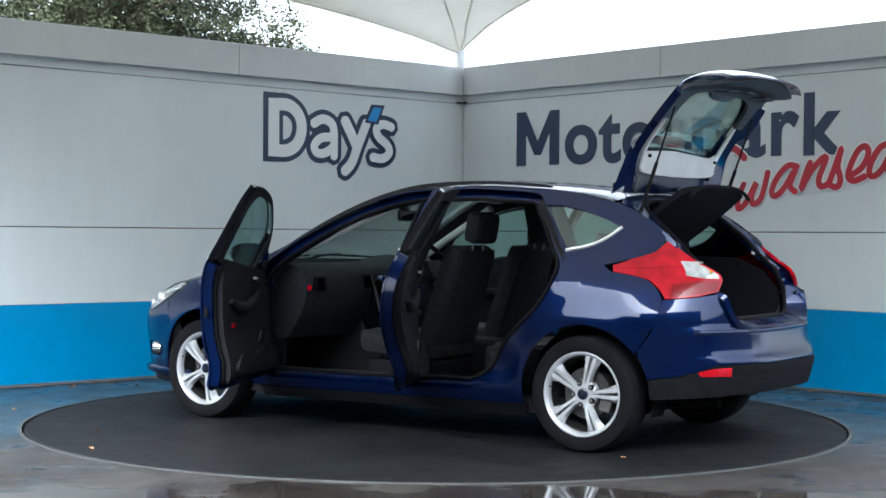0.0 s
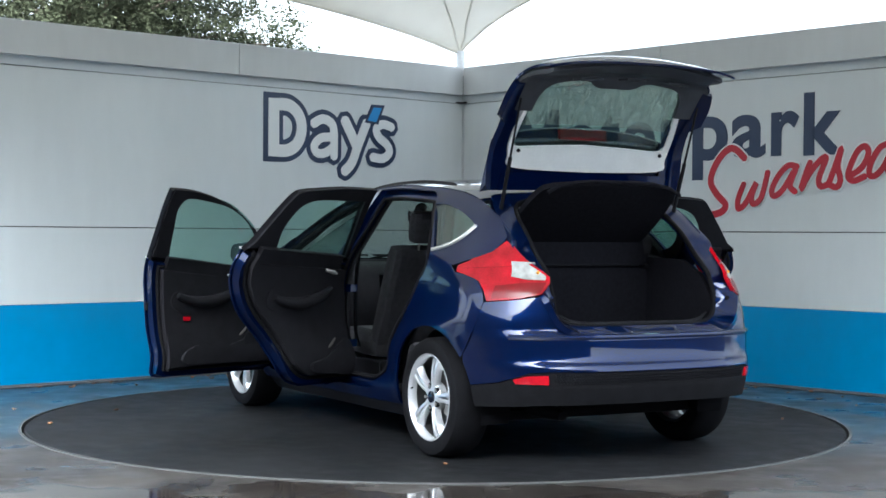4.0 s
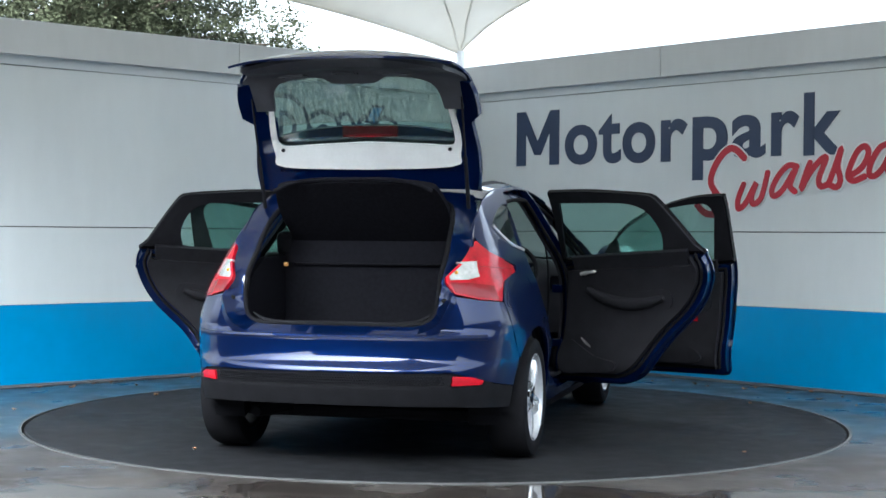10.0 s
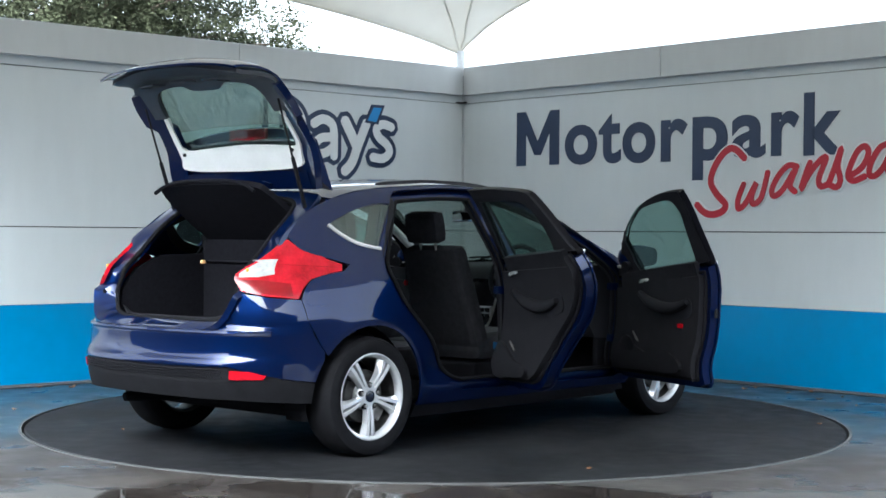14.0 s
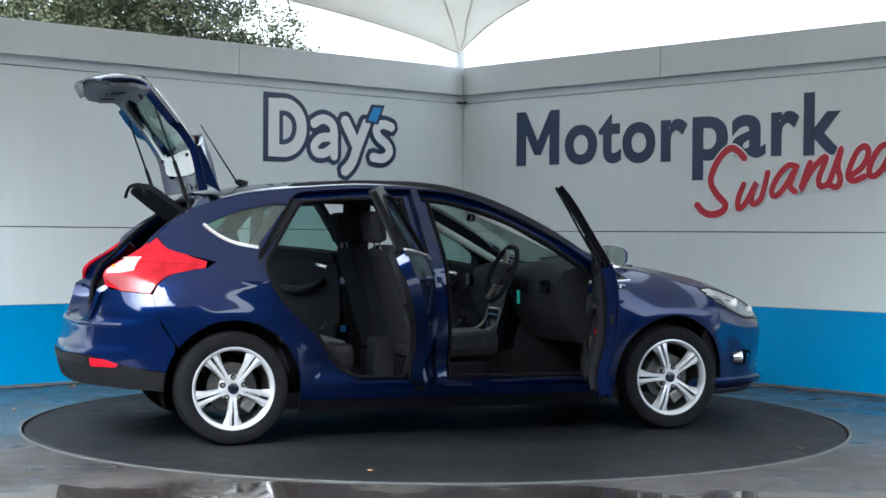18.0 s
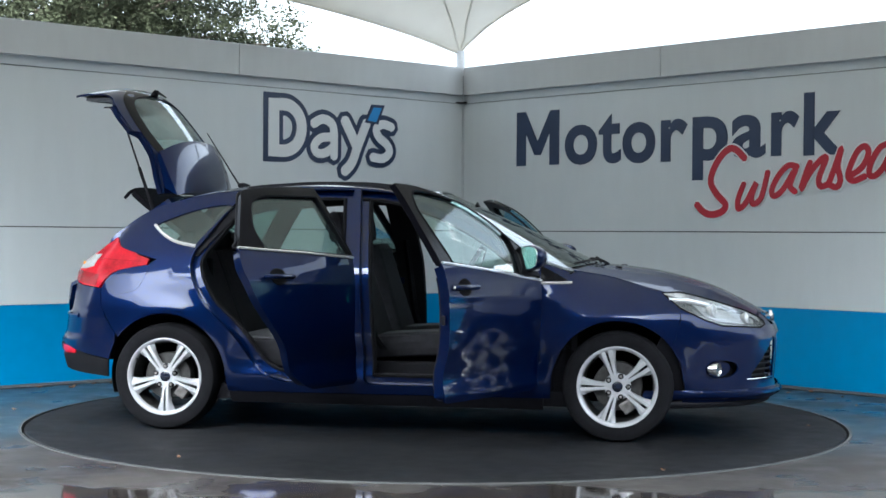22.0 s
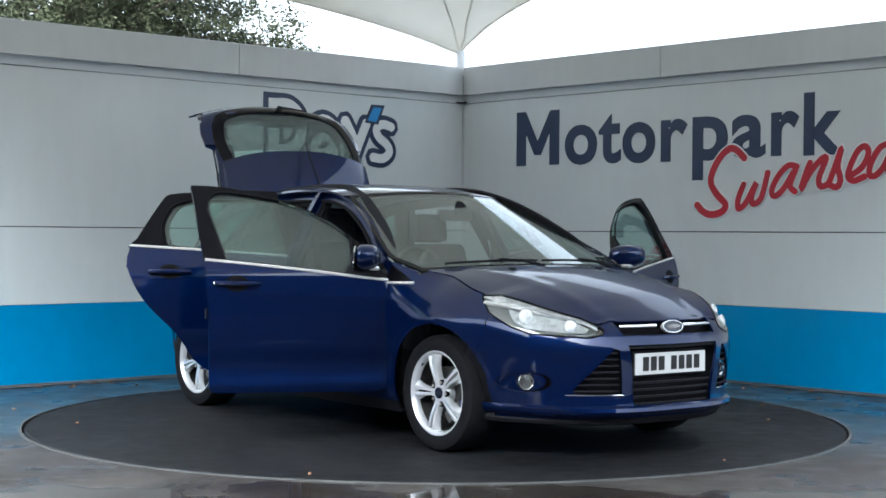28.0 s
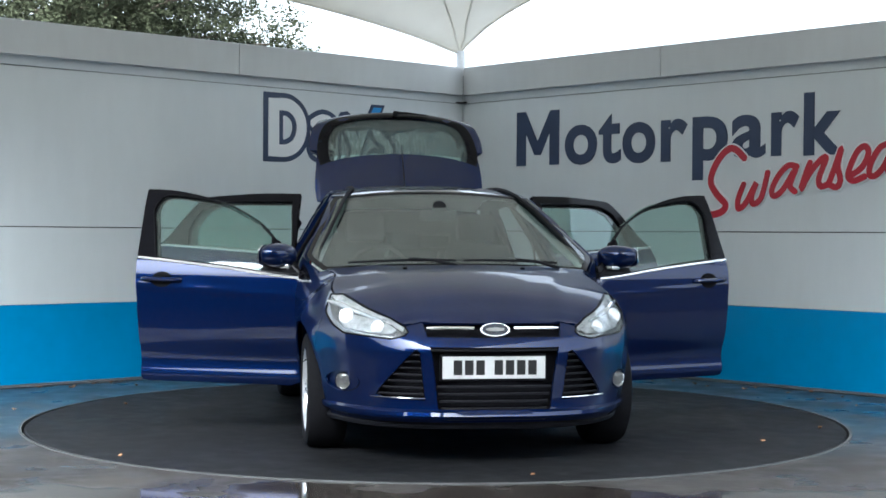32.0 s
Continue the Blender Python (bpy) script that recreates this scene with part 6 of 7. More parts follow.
def build_gate(car):
    """The tailgate, modelled as it stands open."""
    path = spline([(-1.372, 1.405), (-1.388, 1.50), (-1.406, 1.60), (-1.440, 1.690), (-1.550, 1.850), (-1.668, 1.998), (-1.728, 2.050), (-1.81, 2.076), (-1.92, 2.072), (-2.03, 2.047), (-2.09, 2.022)], 6)
    pts = np.array(path)
    seg = np.r_[0, np.cumsum(np.linalg.norm(np.diff(pts, axis=0), axis=1))]
    total = seg[-1]

    def at(t):
        d = t * total
        return np.array((np.interp(d, seg, pts[:, 0]), np.interp(d, seg, pts[:, 1])))

    def f(t, y, depth=0.0):
        p, q = at(max(0.0, t - 0.02)), at(min(1.0, t + 0.02))
        d = (q - p) / np.linalg.norm(q - p)
        nrm = np.array((d[1], -d[0]))            # away from the boot: up and forwards
        e = max(0.0, (t - 0.72) / 0.28)
        k = depth + 0.095 * (y / 0.65) ** 2 * (0.45 + 0.55 * t - 0.42 * e * e) + 0.033 * (abs(y) / 0.65) ** 6 * (1 - 0.7 * e)
        c = at(t) - nrm * k
        return Vector((c[0], y, c[1]))
    wid = curve_of([(0.0, 0.600), (0.10, 0.613), (0.25, 0.604), (0.385, 0.592), (0.402, 0.640), (0.50, 0.640), (0.60, 0.618), (0.70, 0.578), (0.80, 0.556), (0.90, 0.548), (0.94, 0.552), (1.0, 0.56)])
    ts = np.linspace(0, 0.925, 56)
    lip = [(1.0 - 0.065 * (y / 0.575) ** 2, y) for y in np.linspace(0.575, -0.575, 25)]
    out = [(t, wid(t)) for t in ts] + lip + [(t, -wid(t)) for t in ts[::-1]]
    hole_half = [(0.222, 0.0), (0.212, 0.30), (0.206, 0.43), (0.232, 0.495), (0.30, 0.522), (0.40, 0.53), (0.52, 0.505), (0.59, 0.45), (0.63, 0.33), (0.645, 0.15), (0.645, 0.0)]
    hole = spline(hole_half, 4)
    hole = hole + [(t, -y) for t, y in hole[-2:0:-1]]
    gate = part("tailgate", panel(out, f, 0.045, 0.012, holes=[hole], aspect=1.0, toward=(0.8, 0, 1)), PAINT, car, "blue tailgate standing open")
    wide = inset(hole, -0.03)
    wet = [(max(t, 0.325), y) for t, y in wide if t > 0.30]
    dry = [(min(t, 0.325), y) for t, y in wide if t < 0.35]
    part("rear_pane", panel(sorted_loop(wet), lambda t, y: f(t, y, 0.004), 0.06, 0.004, toward=(0.8, 0, 1)), WET_PANE, gate, "rear window beaded with rain").visible_shadow = False
    part("sheltered_pane", panel(sorted_loop(dry), lambda t, y: f(t, y, 0.004), 0.06, 0.004, toward=(0.8, 0, 1)), PANE, gate).visible_shadow = False
    # black band of glass round the window, seen from outside
    part("window_band", panel(inset(hole, -0.065), lambda t, y: f(t, y, -0.003), 0.05, 0.003, holes=[inset(hole, 0.012)], toward=(0.8, 0, 1)), GLOSS_BLACK, gate)
    # inner lining: dark below the window, pale round its sides and top
    cut_half = [(0.44, 0.455), (0.54, 0.44), (0.60, 0.385), (0.625, 0.27), (0.625, 0.18), (0.585, 0.11), (0.58, 0.0)]
    cut = spline(cut_half, 4)
    edge = [(t, wid(t) - 0.022) for t in np.linspace(0.44, 0.90, 15)]
    end = [(0.955 - 0.05 * (y / 0.53) ** 2, y) for y in np.linspace(0.50, -0.50, 17)]
    dark = edge + end + [(t, -y) for t, y in edge[::-1]] + [(t, -y) for t, y in cut[:-1]] + cut[::-1]

    def lining(t, y, more=0.0):
        # a shallow tray, deepest below the window and thin at its edges
        rise = min(1.0, max(0.0, (0.95 - t) / 0.09))
        return f(t, y, 0.030 + more + 0.062 * rise * (1 - (abs(y) / 0.60) ** 4))
    part("lower_lining", panel(dark, lining, 0.03, 0.022, toward=(-0.8, 0, -1)), GATE_TRIM, gate, "dark plastic tailgate lining")
    # flat black plates over the lining stand for the shade inside the grips
    for y, w in ((-0.27, 0.062), (0.0, 0.055), (0.27, 0.062)):
        rim = [(0.775, y - w), (0.865, y - w), (0.865, y + w), (0.775, y + w)]
        part("grip_recess", panel(rim, lambda t, yy: lining(t, yy, 0.0255), 0.03, 0.004, toward=(-0.8, 0, -1)), INK, gate)
        bm = bmesh.new()
        tube(bm, [lining(t, yy, 0.026) for t, yy in even(rim, 0.03)], 0.005, 6, closed=True)
        part("grip_rim", bm, GATE_TRIM, gate)
    pale_in = [(0.44, 0.470), (0.31, 0.482), (0.245, 0.478), (0.217, 0.44), (0.221, 0.30), (0.232, 0.0)]
    pale_in = spline(pale_in, 4)
    pale_out = spline([(0.47, 0.49), (0.30, 0.515), (0.17, 0.505), (0.105, 0.46), (0.09, 0.0)], 4)
    pale = pale_out + [(t, -y) for t, y in pale_out[-2::-1]] + [(t, -y) for t, y in pale_in] + pale_in[-2::-1]
    part("upper_lining", panel(pale, lambda t, y: f(t, y, 0.055), 0.04, 0.02, toward=(-0.8, 0, -1)), HEADLINER, gate, "pale grey upper tailgate lining")
    for s in (1, -1):
        bm = bmesh.new()
        bmesh.ops.create_uvsphere(bm, u_segments=10, v_segments=6, radius=0.011)
        p = f(0.20, s * 0.455, 0.078)
        bmesh.ops.translate(bm, verts=bm.verts[:], vec=p)
        part("cord_stud", bm, BLACK, gate)
        o = [(t, s * (wid(t) - 0.004)) for t in np.linspace(0.0, 0.60, 14)] + [(t, s * (wid(t) - 0.125)) for t in np.linspace(0.60, 0.0, 14)]
        part("side_frame", panel(o, lambda t, y: f(t, y, 0.045), 0.05, 0.03, toward=(-0.8, 0, -1)), PAINT, gate)
    o = [(0.0, -0.55), (0.0, 0.55), (0.085, 0.53), (0.085, -0.53)]
    part("hinge_frame", panel(o, lambda t, y: f(t, y, 0.05), 0.06, 0.02, toward=(-0.8, 0, -1)), PAINT, gate)
    for s in (1, -1):
        o = [(0.012, s * 0.06), (0.012, s * 0.20), (0.030, s * 0.22), (0.045, s * 0.14), (0.030, s * 0.055)]
        part("pressing", panel(o, lambda t, y: f(t, y, 0.074), 0.04, 0.006, toward=(-0.8, 0, -1)), PAINT, gate)
    # spoiler lip standing off the top edge
    ns = 21
    bm = bmesh.new()
    rows = []
    for y in np.linspace(-0.59, 0.59, ns):
        k = 1 - (abs(y) / 0.59) ** 5
        a, c = Vector((-1.318 - 0.03 * (y / 0.6) ** 2, y, 1.432 - 0.05 * (y / 0.6) ** 2)), f(0.225, y, -0.006)
        tip = Vector((-1.392 - 0.05 * (y / 0.6) ** 2, y, 1.742 - 0.06 * (y / 0.6) ** 2))
        tip = c.lerp(tip, 0.35 + 0.65 * k)
        m1 = a.lerp(tip, 0.55) + Vector((0.022 * k, 0, 0))
        rows.append([bm.verts.new(p) for p in (a, m1, tip, tip + Vector((-0.018, 0, -0.010)), c + Vector((0.012, 0, 0.012)) + (tip - c) * 0.12, c, f(0.04, y, 0.01))])
    for p, q in zip(rows, rows[1:]):
        for j in range(7):
            bm.faces.new((p[j], p[(j + 1) % 7], q[(j + 1) % 7], q[j]))
    bm.faces.new(rows[0])
    bm.faces.new(rows[-1][::-1])
    part("spoiler", bm, PAINT, gate, "blue roof spoiler")
    bm = bmesh.new()
    box(bm, (-1.444, -0.152, 1.668), (-1.420, 0.152, 1.730), 0.008)
    part("brake_lamp", bm, DEEP_RED, gate, "red high-level brake lamp")
    # wiper and badge
    bm = bmesh.new()
    p = f(0.655, 0, -0.03)
    tube(bm, [f(0.66, 0, 0.0), p], 0.022, 10)
    tube(bm, [p, f(0.665, 0.10, -0.022), f(0.668, 0.24, -0.015)], [0.012, 0.008, 0.005], 6)
    part("rear_wiper", bm, BLACK, gate)
    for s in (1, -1):
        bm = bmesh.new()
        a, c = Vector((-1.50, s * 0.555, 1.255)), f(0.52, s * 0.56, 0.06)
        mid = a.lerp(c, 0.5)
        tube(bm, [a, mid], 0.011, 8)
        tube(bm, [mid, c], 0.006, 8)
        part("gas_strut", bm, BLACK, car, "black gas strut")


def build_interior(car):
    bm = bmesh.new()
    box(bm, (-1.25, -0.76, 0.18), (1.12, 0.76, 0.27), 0.01)
    part("floor_pan", bm, CARPET, car)
    bm = bmesh.new()
    box(bm, (1.02, -0.74, 0.2), (1.06, 0.74, 0.90), 0.004)
    part("bulkhead", bm, DARK, car)

    def seat(x, y, wide, name="seat"):
        base = Vector((x, y, 0))
        bm = bmesh.new()
        box(bm, (-0.25, -wide, 0.40), (0.27, wide, 0.54), 0.05)
        for v in bm.verts:
            v.co.z += 0.03 * max(0, v.co.x) / 0.27 + (0.02 if abs(v.co.y) > wide - 0.08 else 0)
        bmesh.ops.translate(bm, verts=bm.verts[:], vec=base)
        st = part(name, bm, CLOTH, car, "charcoal cloth front seat")
        bm = bmesh.new()
        box(bm, (-0.18, -wide + 0.11, 0.545), (0.24, wide - 0.11, 0.562), 0.015)
        for v in bm.verts:
            v.co.z += 0.03 * max(0, v.co.x) / 0.27
        bmesh.ops.translate(bm, verts=bm.verts[:], vec=base)
        part("seat_insert", bm, CLOTH_GREY, st, "grey cloth insert")
        bm = bmesh.new()
        box(bm, (-0.07, -wide, 0.0), (0.05, wide, 0.62), 0.05)
        for v in bm.verts:
            k = v.co.z / 0.62
            v.co.y *= 1 - 0.18 * k * k
            v.co.x += 0.035 if abs(v.co.y) > wide * 0.65 else 0
        bmesh.ops.transform(bm, matrix=Matrix.Translation(base + Vector((-0.22, 0, 0.49))) @ pose(0, 0, 0, 0, -17, 0), verts=bm.verts[:])
        part("backrest", bm, CLOTH, st)
        bm = bmesh.new()
        box(bm, (-0.05, -0.13, 0.0), (0.05, 0.13, 0.19), 0.045)
        bmesh.ops.transform(bm, matrix=Matrix.Translation(base + Vector((-0.43, 0, 1.105))) @ pose(0, 0, 0, 0, -10, 0), verts=bm.verts[:])
        part("headrest", bm, CLOTH, st)
        for s in (1, -1):
            bm = bmesh.new()
            tube(bm, [base + Vector((-0.405, s * 0.06, 1.02)), base + Vector((-0.435, s * 0.06, 1.16))], 0.007, 8)
            part("headrest_post", bm, STEEL, st)
        bm = bmesh.new()
        box(bm, (x - 0.25, y - wide + 0.03, 0.27), (x + 0.22, y + wide - 0.03, 0.41), 0.02)
        part("seat_base", bm, BLACK, st)
    for y in (0.37, -0.37):
        seat(0.05, y, 0.255)
    # rear bench
    bm = bmesh.new()
    box(bm, (-1.10, -0.66, 0.36), (-0.58, 0.66, 0.53), 0.05)
    bench = part("rear_bench", bm, CLOTH, car, "charcoal cloth rear bench")
    bm = bmesh.new()
    box(bm, (-1.00, -0.60, 0.525), (-0.62, 0.60, 0.545), 0.015)
    part("seat_insert", bm, CLOTH_GREY, bench)
    for y0, y1 in ((-0.66, -0.25), (-0.24, 0.24), (0.25, 0.66)):
        bm = bmesh.new()
        box(bm, (-0.06, y0, 0.0), (0.06, y1, 0.60), 0.04)
        bmesh.ops.transform(bm, matrix=Matrix.Translation((-1.06, 0, 0.48)) @ pose(0, 0, 0, 0, -20, 0), verts=bm.verts[:])
        part("backrest", bm, CLOTH, bench)
        ym = (y0 + y1) / 2
        bm = bmesh.new()
        box(bm, (-0.04, ym - 0.12, 0.0), (0.04, ym + 0.12, 0.13), 0.035)
        bmesh.ops.transform(bm, matrix=Matrix.Translation((-1.255, 0, 1.04)) @ pose(0, 0, 0, 0, -12, 0), verts=bm.verts[:])
        part("headrest", bm, CLOTH, bench)
    # dashboard
    bm = bmesh.new()
    prof = spline([(1.04, 0.915), (0.90, 0.965), (0.76, 0.975), (0.62, 0.935), (0.575, 0.83), (0.60, 0.70), (0.66, 0.60), (0.72, 0.52)], 4) + [(1.04, 0.50)]
    rows = []
    for y in np.linspace(-0.74, 0.74, 13):
        e = 0.05 * (abs(y) / 0.74) ** 3
        hump = 0.045 * math.exp(-((y + 0.37) / 0.17) ** 2)
        rows.append([bm.verts.new((x + e, y, z + (hump if z > 0.85 else 0))) for x, z in prof])
    for p, q in zip(rows, rows[1:]):
        for j in range(len(prof)):
            bm.faces.new((p[j], p[(j + 1) % len(prof)], q[(j + 1) % len(prof)], q[j]))
    bm.faces.new(rows[0])
    bm.faces.new(rows[-1][::-1])
    dash = part("dashboard", bm, TRIM, car, "black moulded dashboard")
    bm = bmesh.new()
    box(bm, (0.52, -0.13, 0.42), (0.66, 0.13, 0.88), 0.03)
    for v in bm.verts:
        v.co.x += (v.co.z - 0.65) * 0.25
    part("console_panel", bm, GLOSS_BLACK, dash)
    bm = bmesh.new()
    box(bm, (0.515, -0.10, 0.615), (0.56, 0.10, 0.70), 0.008)
    panel_ob = part("control_panel", bm, ALLOY, dash, "silver control panel")
    for row in range(2):
        for k in range(4):
            bm = bmesh.new()
            box(bm, (0.505, -0.085 + 0.045 * k, 0.622 + 0.038 * row), (0.53, -0.052 + 0.045 * k, 0.650 + 0.038 * row), 0.004)
            part("button", bm, BLACK, panel_ob)
    for y in (-0.135, 0.135):
        bm = bmesh.new()
        tube(bm, spline([(0.575, y, 0.90), (0.545, y * 0.95, 0.80), (0.520, y * 0.85, 0.68), (0.46, y * 0.80, 0.575), (0.30, y * 0.75, 0.545)], 4), [0.004] * 4 + [0.008] * 9 + [0.006] * 4, 6)
        part("trim_strip", bm, STEEL, dash, "satin silver trim strip")
    for y in (-0.66, -0.17, 0.17, 0.66):
        bm = bmesh.new()
        box(bm, (0.572, y - 0.045, 0.81), (0.605, y + 0.045, 0.895), 0.012)
        part("air_vent", bm, GLOSS_BLACK, dash)
        bm = bmesh.new()
        tube(bm, [(0.570, y - 0.05, 0.805), (0.570, y + 0.05, 0.805), (0.578, y + 0.05, 0.90), (0.578, y - 0.05, 0.90)], 0.0035, 6, closed=True)
        part("vent_ring", bm, BLACK, dash)
    bm = bmesh.new()
    box(bm, (-0.30, -0.10, 0.27), (0.60, 0.10, 0.52), 0.03)
    for v in bm.verts:
        v.co.z += 0.06 * max(0.0, v.co.x) if v.co.z > 0.4 else 0
    part("centre_console", bm, TRIM, car)
    bm = bmesh.new()
    box(bm, (0.50, -0.125, 0.26), (1.04, 0.125, 0.60), 0.03)
    part("console_front", bm, TRIM, car)
    for s in (1, -1):
        bm = bmesh.new()
        box(bm, (0.80, s * 0.715 - 0.02, 0.26), (1.04, s * 0.715 + 0.02, 0.86), 0.015)
        part("kick_panel", bm, CARPET, car)
    bm = bmesh.new()
    tube(bm, [(0.32, 0, 0.52), (0.31, 0, 0.63)], 0.012, 8)
    bmesh.ops.create_uvsphere(bm, u_segments=14, v_segments=10, radius=0.03, matrix=Matrix.Translation((0.308, 0, 0.65)))
    part("gear_lever", bm, BLACK, car)
    # steering wheel on the right
    m = Matrix.Translation((0.42, -0.37, 0.92)) @ pose(0, 0, 0, 0, -66, 0)
    bm = bmesh.new()
    tube(bm, [(0.182 * math.cos(t), 0.182 * math.sin(t), 0) for t in np.linspace(0, 2 * math.pi, 40, endpoint=False)], 0.016, 8, closed=True)
    bmesh.ops.transform(bm, matrix=m, verts=bm.verts[:])
    wheel = part("steering_wheel", bm, BLACK, car, "black four-spoke steering wheel")
    bm = bmesh.new()
    box(bm, (-0.07, -0.085, -0.03), (0.07, 0.085, 0.025), 0.025)
    bmesh.ops.transform(bm, matrix=m, verts=bm.verts[:])
    part("airbag_cover", bm, TRIM, wheel)
    for a in (20, 160, 250, 290):
        bm = bmesh.new()
        tube(bm, [(0.05 * math.cos(radians(a)), 0.05 * math.sin(radians(a)), -0.01), (0.178 * math.cos(radians(a)), 0.178 * math.sin(radians(a)), 0)], [0.02, 0.014], 8)
        bmesh.ops.transform(bm, matrix=m, verts=bm.verts[:])
        part("wheel_spoke", bm, STEEL if a < 200 else BLACK, wheel)
    bm = bmesh.new()
    tube(bm, [(0.44, -0.37, 0.905), (0.66, -0.37, 0.81)], 0.04, 10)
    part("steering_column", bm, BLACK, car)
    bm = bmesh.new()
    box(bm, (0.475, -0.515, 0.742), (0.487, -0.485, 0.825), 0.005)
    part("key_tag", bm, TEAL, car, "teal key tag hanging from the ignition")
    bm = bmesh.new()
    lathe(bm, [(-0.002, 0.019), (0.002, 0.019), (0.002, 0.0005)], "y", 20, centre=(0.60, 0.742, 0.828))
    part("airbag_sticker", bm, RED_LENS, car, "round red warning sticker on the dashboard end")
    # seat belts on the centre pillars
    for s in (1, -1):
        bm = bmesh.new()
        pts = spline([(-0.20, s * 0.70, 1.22), (-0.17, s * 0.735, 0.95), (-0.12, s * 0.72, 0.62), (-0.05, s * 0.66, 0.48)], 4)
        for p, q in zip(pts, pts[1:]):
            p, q = Vector(p), Vector(q)
            o, k = Vector((0.022, 0, 0)), Vector((0, s * 0.002, 0))
            vs = [bm.verts.new(c) for c in (p - o - k, p + o - k, q + o - k, q - o - k, p - o + k, p + o + k, q + o + k, q - o + k)]
            for f in ((0, 1, 2, 3), (7, 6, 5, 4), (0, 4, 5, 1), (1, 5, 6, 2), (2, 6, 7, 3), (3, 7, 4, 0)):
                bm.faces.new([vs[i] for i in f])
        part("seat_belt", bm, CARPET, car)


def build_underbody(car):
    bm = bmesh.new()
    box(bm, (-1.6, -0.62, 0.20), (1.9, 0.62, 0.26), 0.02)
    part("underbody", bm, DARK, car)
    bm = bmesh.new()
    box(bm, (1.12, -0.60, 0.26), (1.95, 0.60, 0.66), 0.05)
    part("engine_bay", bm, DARK, car)
    bm = bmesh.new()
    box(bm, (-2.02, -0.50, 0.37), (-1.65, 0.50, 0.62), 0.05)
    part("boot_well", bm, DARK, car)
    for x in (FRONT_AXLE, REAR_AXLE):
        for s in (1, -1):
            bm = bmesh.new()
            rows = []
            for y in (0.60, 0.765):
                rows.append([bm.verts.new((x + 0.368 * math.cos(radians(a)), s * y, HUB_Z + 0.368 * math.sin(radians(a)))) for a in np.linspace(-18, 198, 28)])
            rows.append([bm.verts.new((x + 0.02 * math.cos(radians(a)), s * 0.60, HUB_Z + 0.02 * math.sin(radians(a)))) for a in np.linspace(-18, 198, 28)])
            for a, c in ((rows[0], rows[1]), (rows[0], rows[2])):
                for j in range(27):
                    bm.faces.new((a[j], a[j + 1], c[j + 1], c[j]))
            part("wheel_arch_liner", bm, DARK, car)
    bm = bmesh.new()
    tube(bm, [(-1.2, 0.35, 0.25), (-1.75, 0.42, 0.27), (-1.93, 0.44, 0.255)], [0.03, 0.05, 0.024], 12)
    part("exhaust", bm, DARK, car)
    bm = bmesh.new()
    tube(bm, [(-1.324, -0.66, 0.27), (-1.28, 0, 0.25), (-1.324, 0.66, 0.27)], 0.035, 8)
    part("rear_axle", bm, DARK, car)


def build_car():
    car = new("car")
    tagged(car, "dark blue metallic hatchback with all doors and tailgate open", "car")
    for s in (1, -1):
        build_body_side(car, s)
        build_fender(car, s)
        for fr in (True, False):
            build_door(car, s, fr)
    build_bonnet(car)
    build_roof(car)
    build_front(car)
    build_rear(car)
    build_gate(car)
    first = build_wheel(car, FRONT_AXLE, 1, 25)
    for x, s, spin in ((FRONT_AXLE, -1, 54), (REAR_AXLE, 1, 15), (REAR_AXLE, -1, 36)):
        build_wheel(car, x, s, spin, first)
    build_interior(car)
    build_underbody(car)
    return car


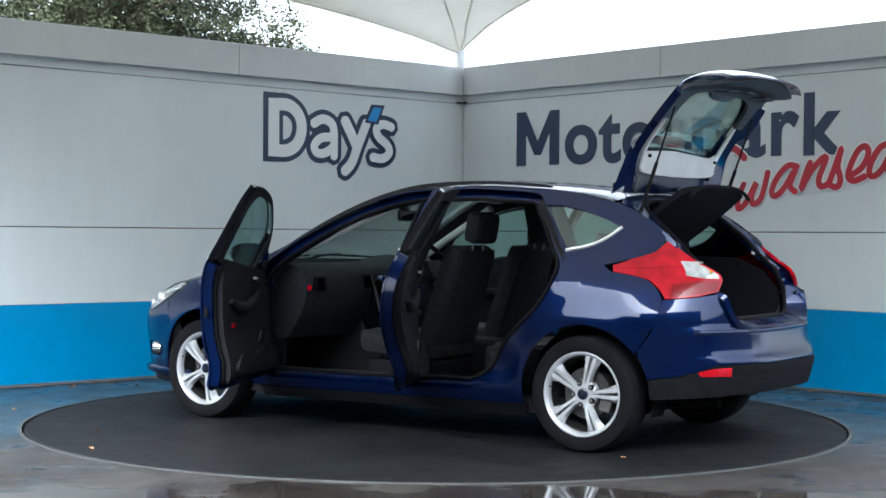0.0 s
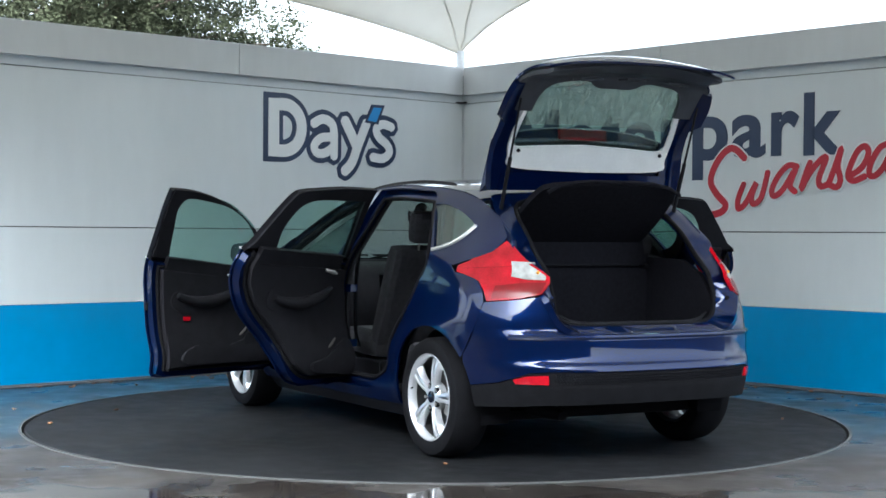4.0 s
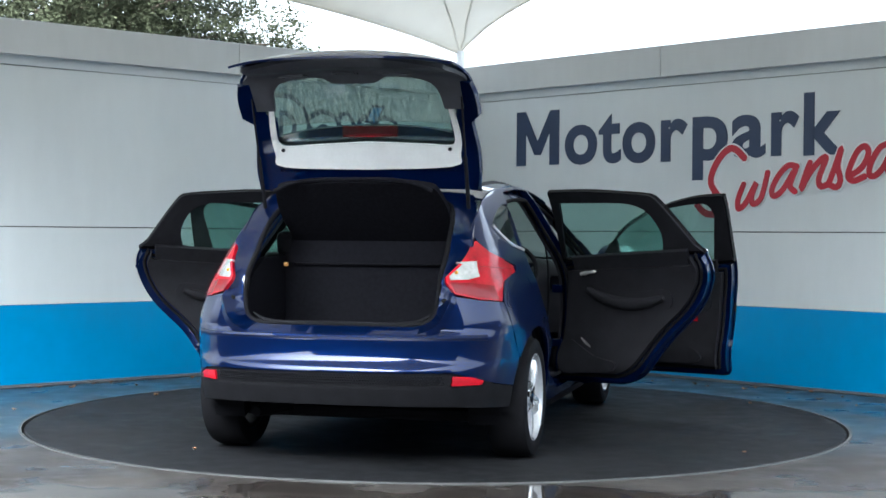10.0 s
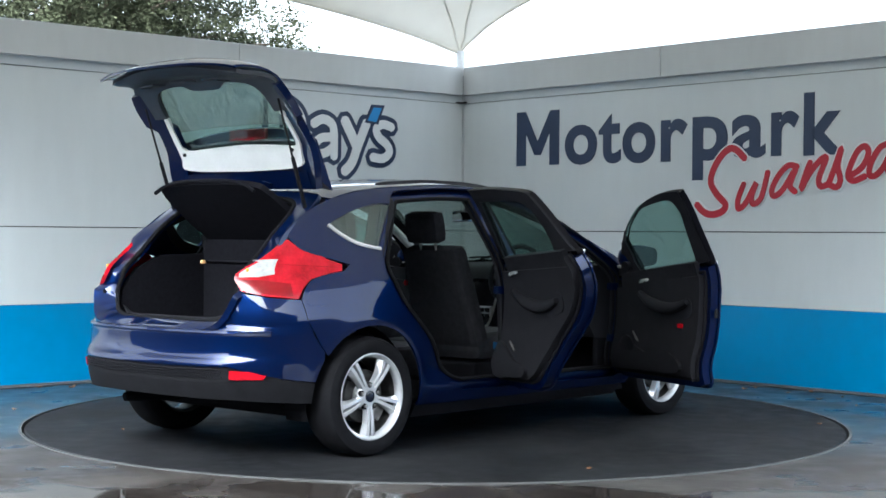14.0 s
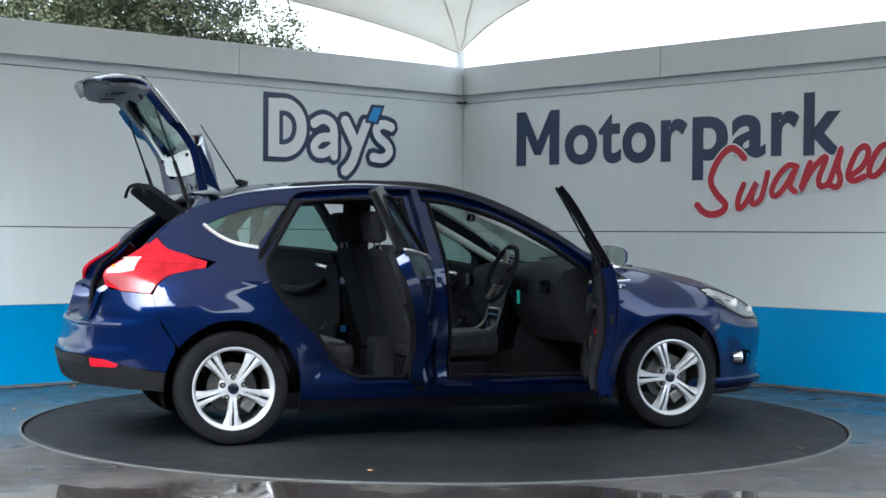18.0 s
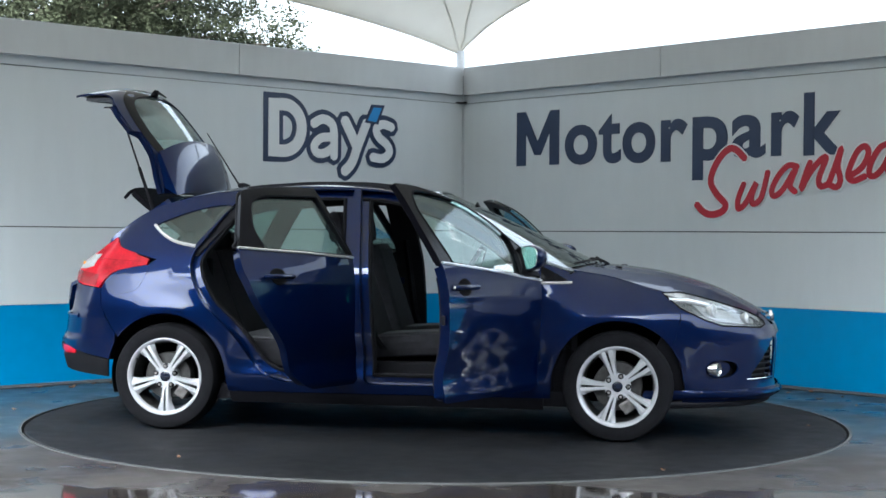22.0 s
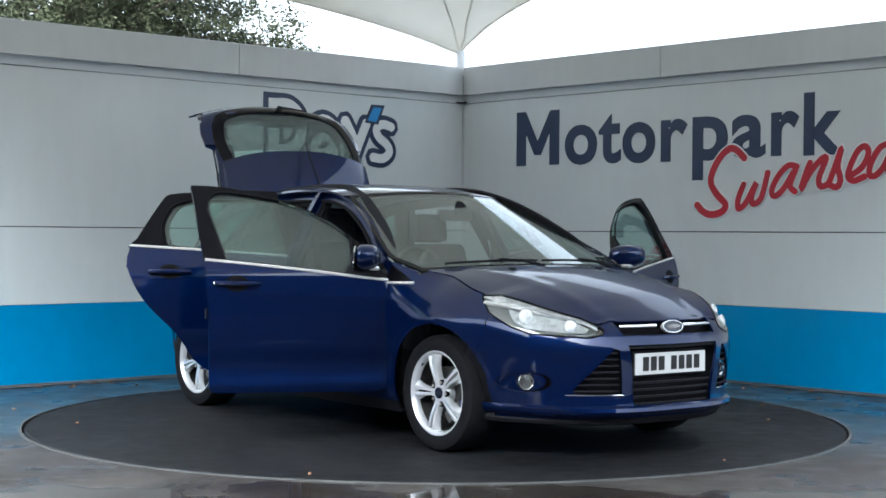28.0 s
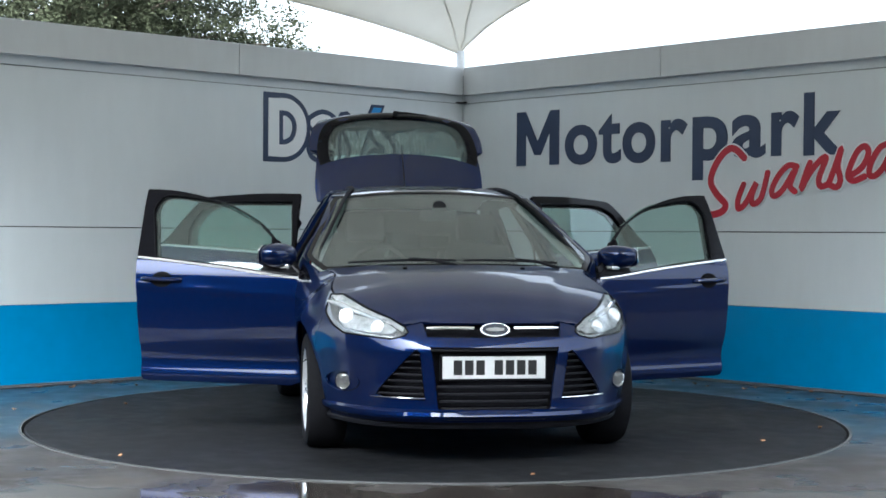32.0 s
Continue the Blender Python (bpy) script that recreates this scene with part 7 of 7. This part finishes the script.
# ---------------------------------------------------------------- assembly
build_ground()
turntable = build_turntable()
build_wall("wall_north_west", WALL_L, 7.2, (5.2,), (2.606, 5.2), "pale grey clad wall with a blue foot and projecting coping")
build_wall("wall_north_east", WALL_R, 7.2, (5.2,), (2.445, 4.9), "pale grey clad wall with a blue foot and projecting coping")
build_corner_trim()
build_canopy()
build_signs()
build_far()
car = build_car()
for i, (x, y, d) in enumerate(((-1.95, 2.62, 0.05), (-1.7, 2.85, 0.035), (-1.42, 2.95, 0.04), (-1.2, 3.2, 0.035), (-2.45, 2.3, 0.03), (1.9, 2.6, 0.04), (2.1, 2.2, 0.035), (2.35, 2.0, 0.05),
                               (2.62, 1.75, 0.035), (2.75, 1.3, 0.05), (2.9, 0.9, 0.03), (-2.75, 0.35, 0.03), (2.7, -0.6, 0.025), (-3.0, 0.2, 0.03), (1.6, 2.95, 0.03), (2.95, 1.45, 0.03))):
    fallen_leaf(i, x, y, d, -0.004)
litter = random.Random(12)
for i in range(34):
    way, k = (WALL_L, litter.uniform(1.2, 6.2)) if i % 2 else (WALL_R, litter.uniform(1.0, 5.2))
    p = way @ Vector((k, 0.06 + 0.5 * litter.random() ** 2, 0))
    fallen_leaf(100 + i, p.x, p.y, litter.uniform(0.03, 0.065), -0.004)
disc_leaves = [(fallen_leaf(40 + i, r * math.cos(radians(a)), r * math.sin(radians(a)), d), r, a) for i, (r, a, d) in
               enumerate(((2.36, 219, 0.045), (2.1, 200, 0.03), (2.3, 150, 0.025), (1.95, 300, 0.03), (2.38, 95, 0.03), (2.2, 30, 0.03)))]

START, RATE = 147.097, -7.1305      # heading of the car at the start, degrees, and degrees a second
OFFSET = Vector((-0.1414, -0.0303, 0.0))


def motions():
    def heading(t):
        return START + RATE * t
    times = [float(t) for t in range(33)]
    walk(turntable, [(t, pose(0, 0, 0, 0, 0, RATE * t)) for t in times])
    rows = []
    for t in times:
        turn = pose(0, 0, 0, 0, 0, heading(t))
        rows.append((t, Matrix.Translation(turn @ OFFSET) @ turn))
    walk(car, rows)
    for ob, r, a in disc_leaves:
        walk(ob, [(t, pose(r * math.cos(radians(a + RATE * t)), r * math.sin(radians(a + RATE * t)), 0.0005, 0, 0, a * 3 + RATE * t)) for t in times])


motions()
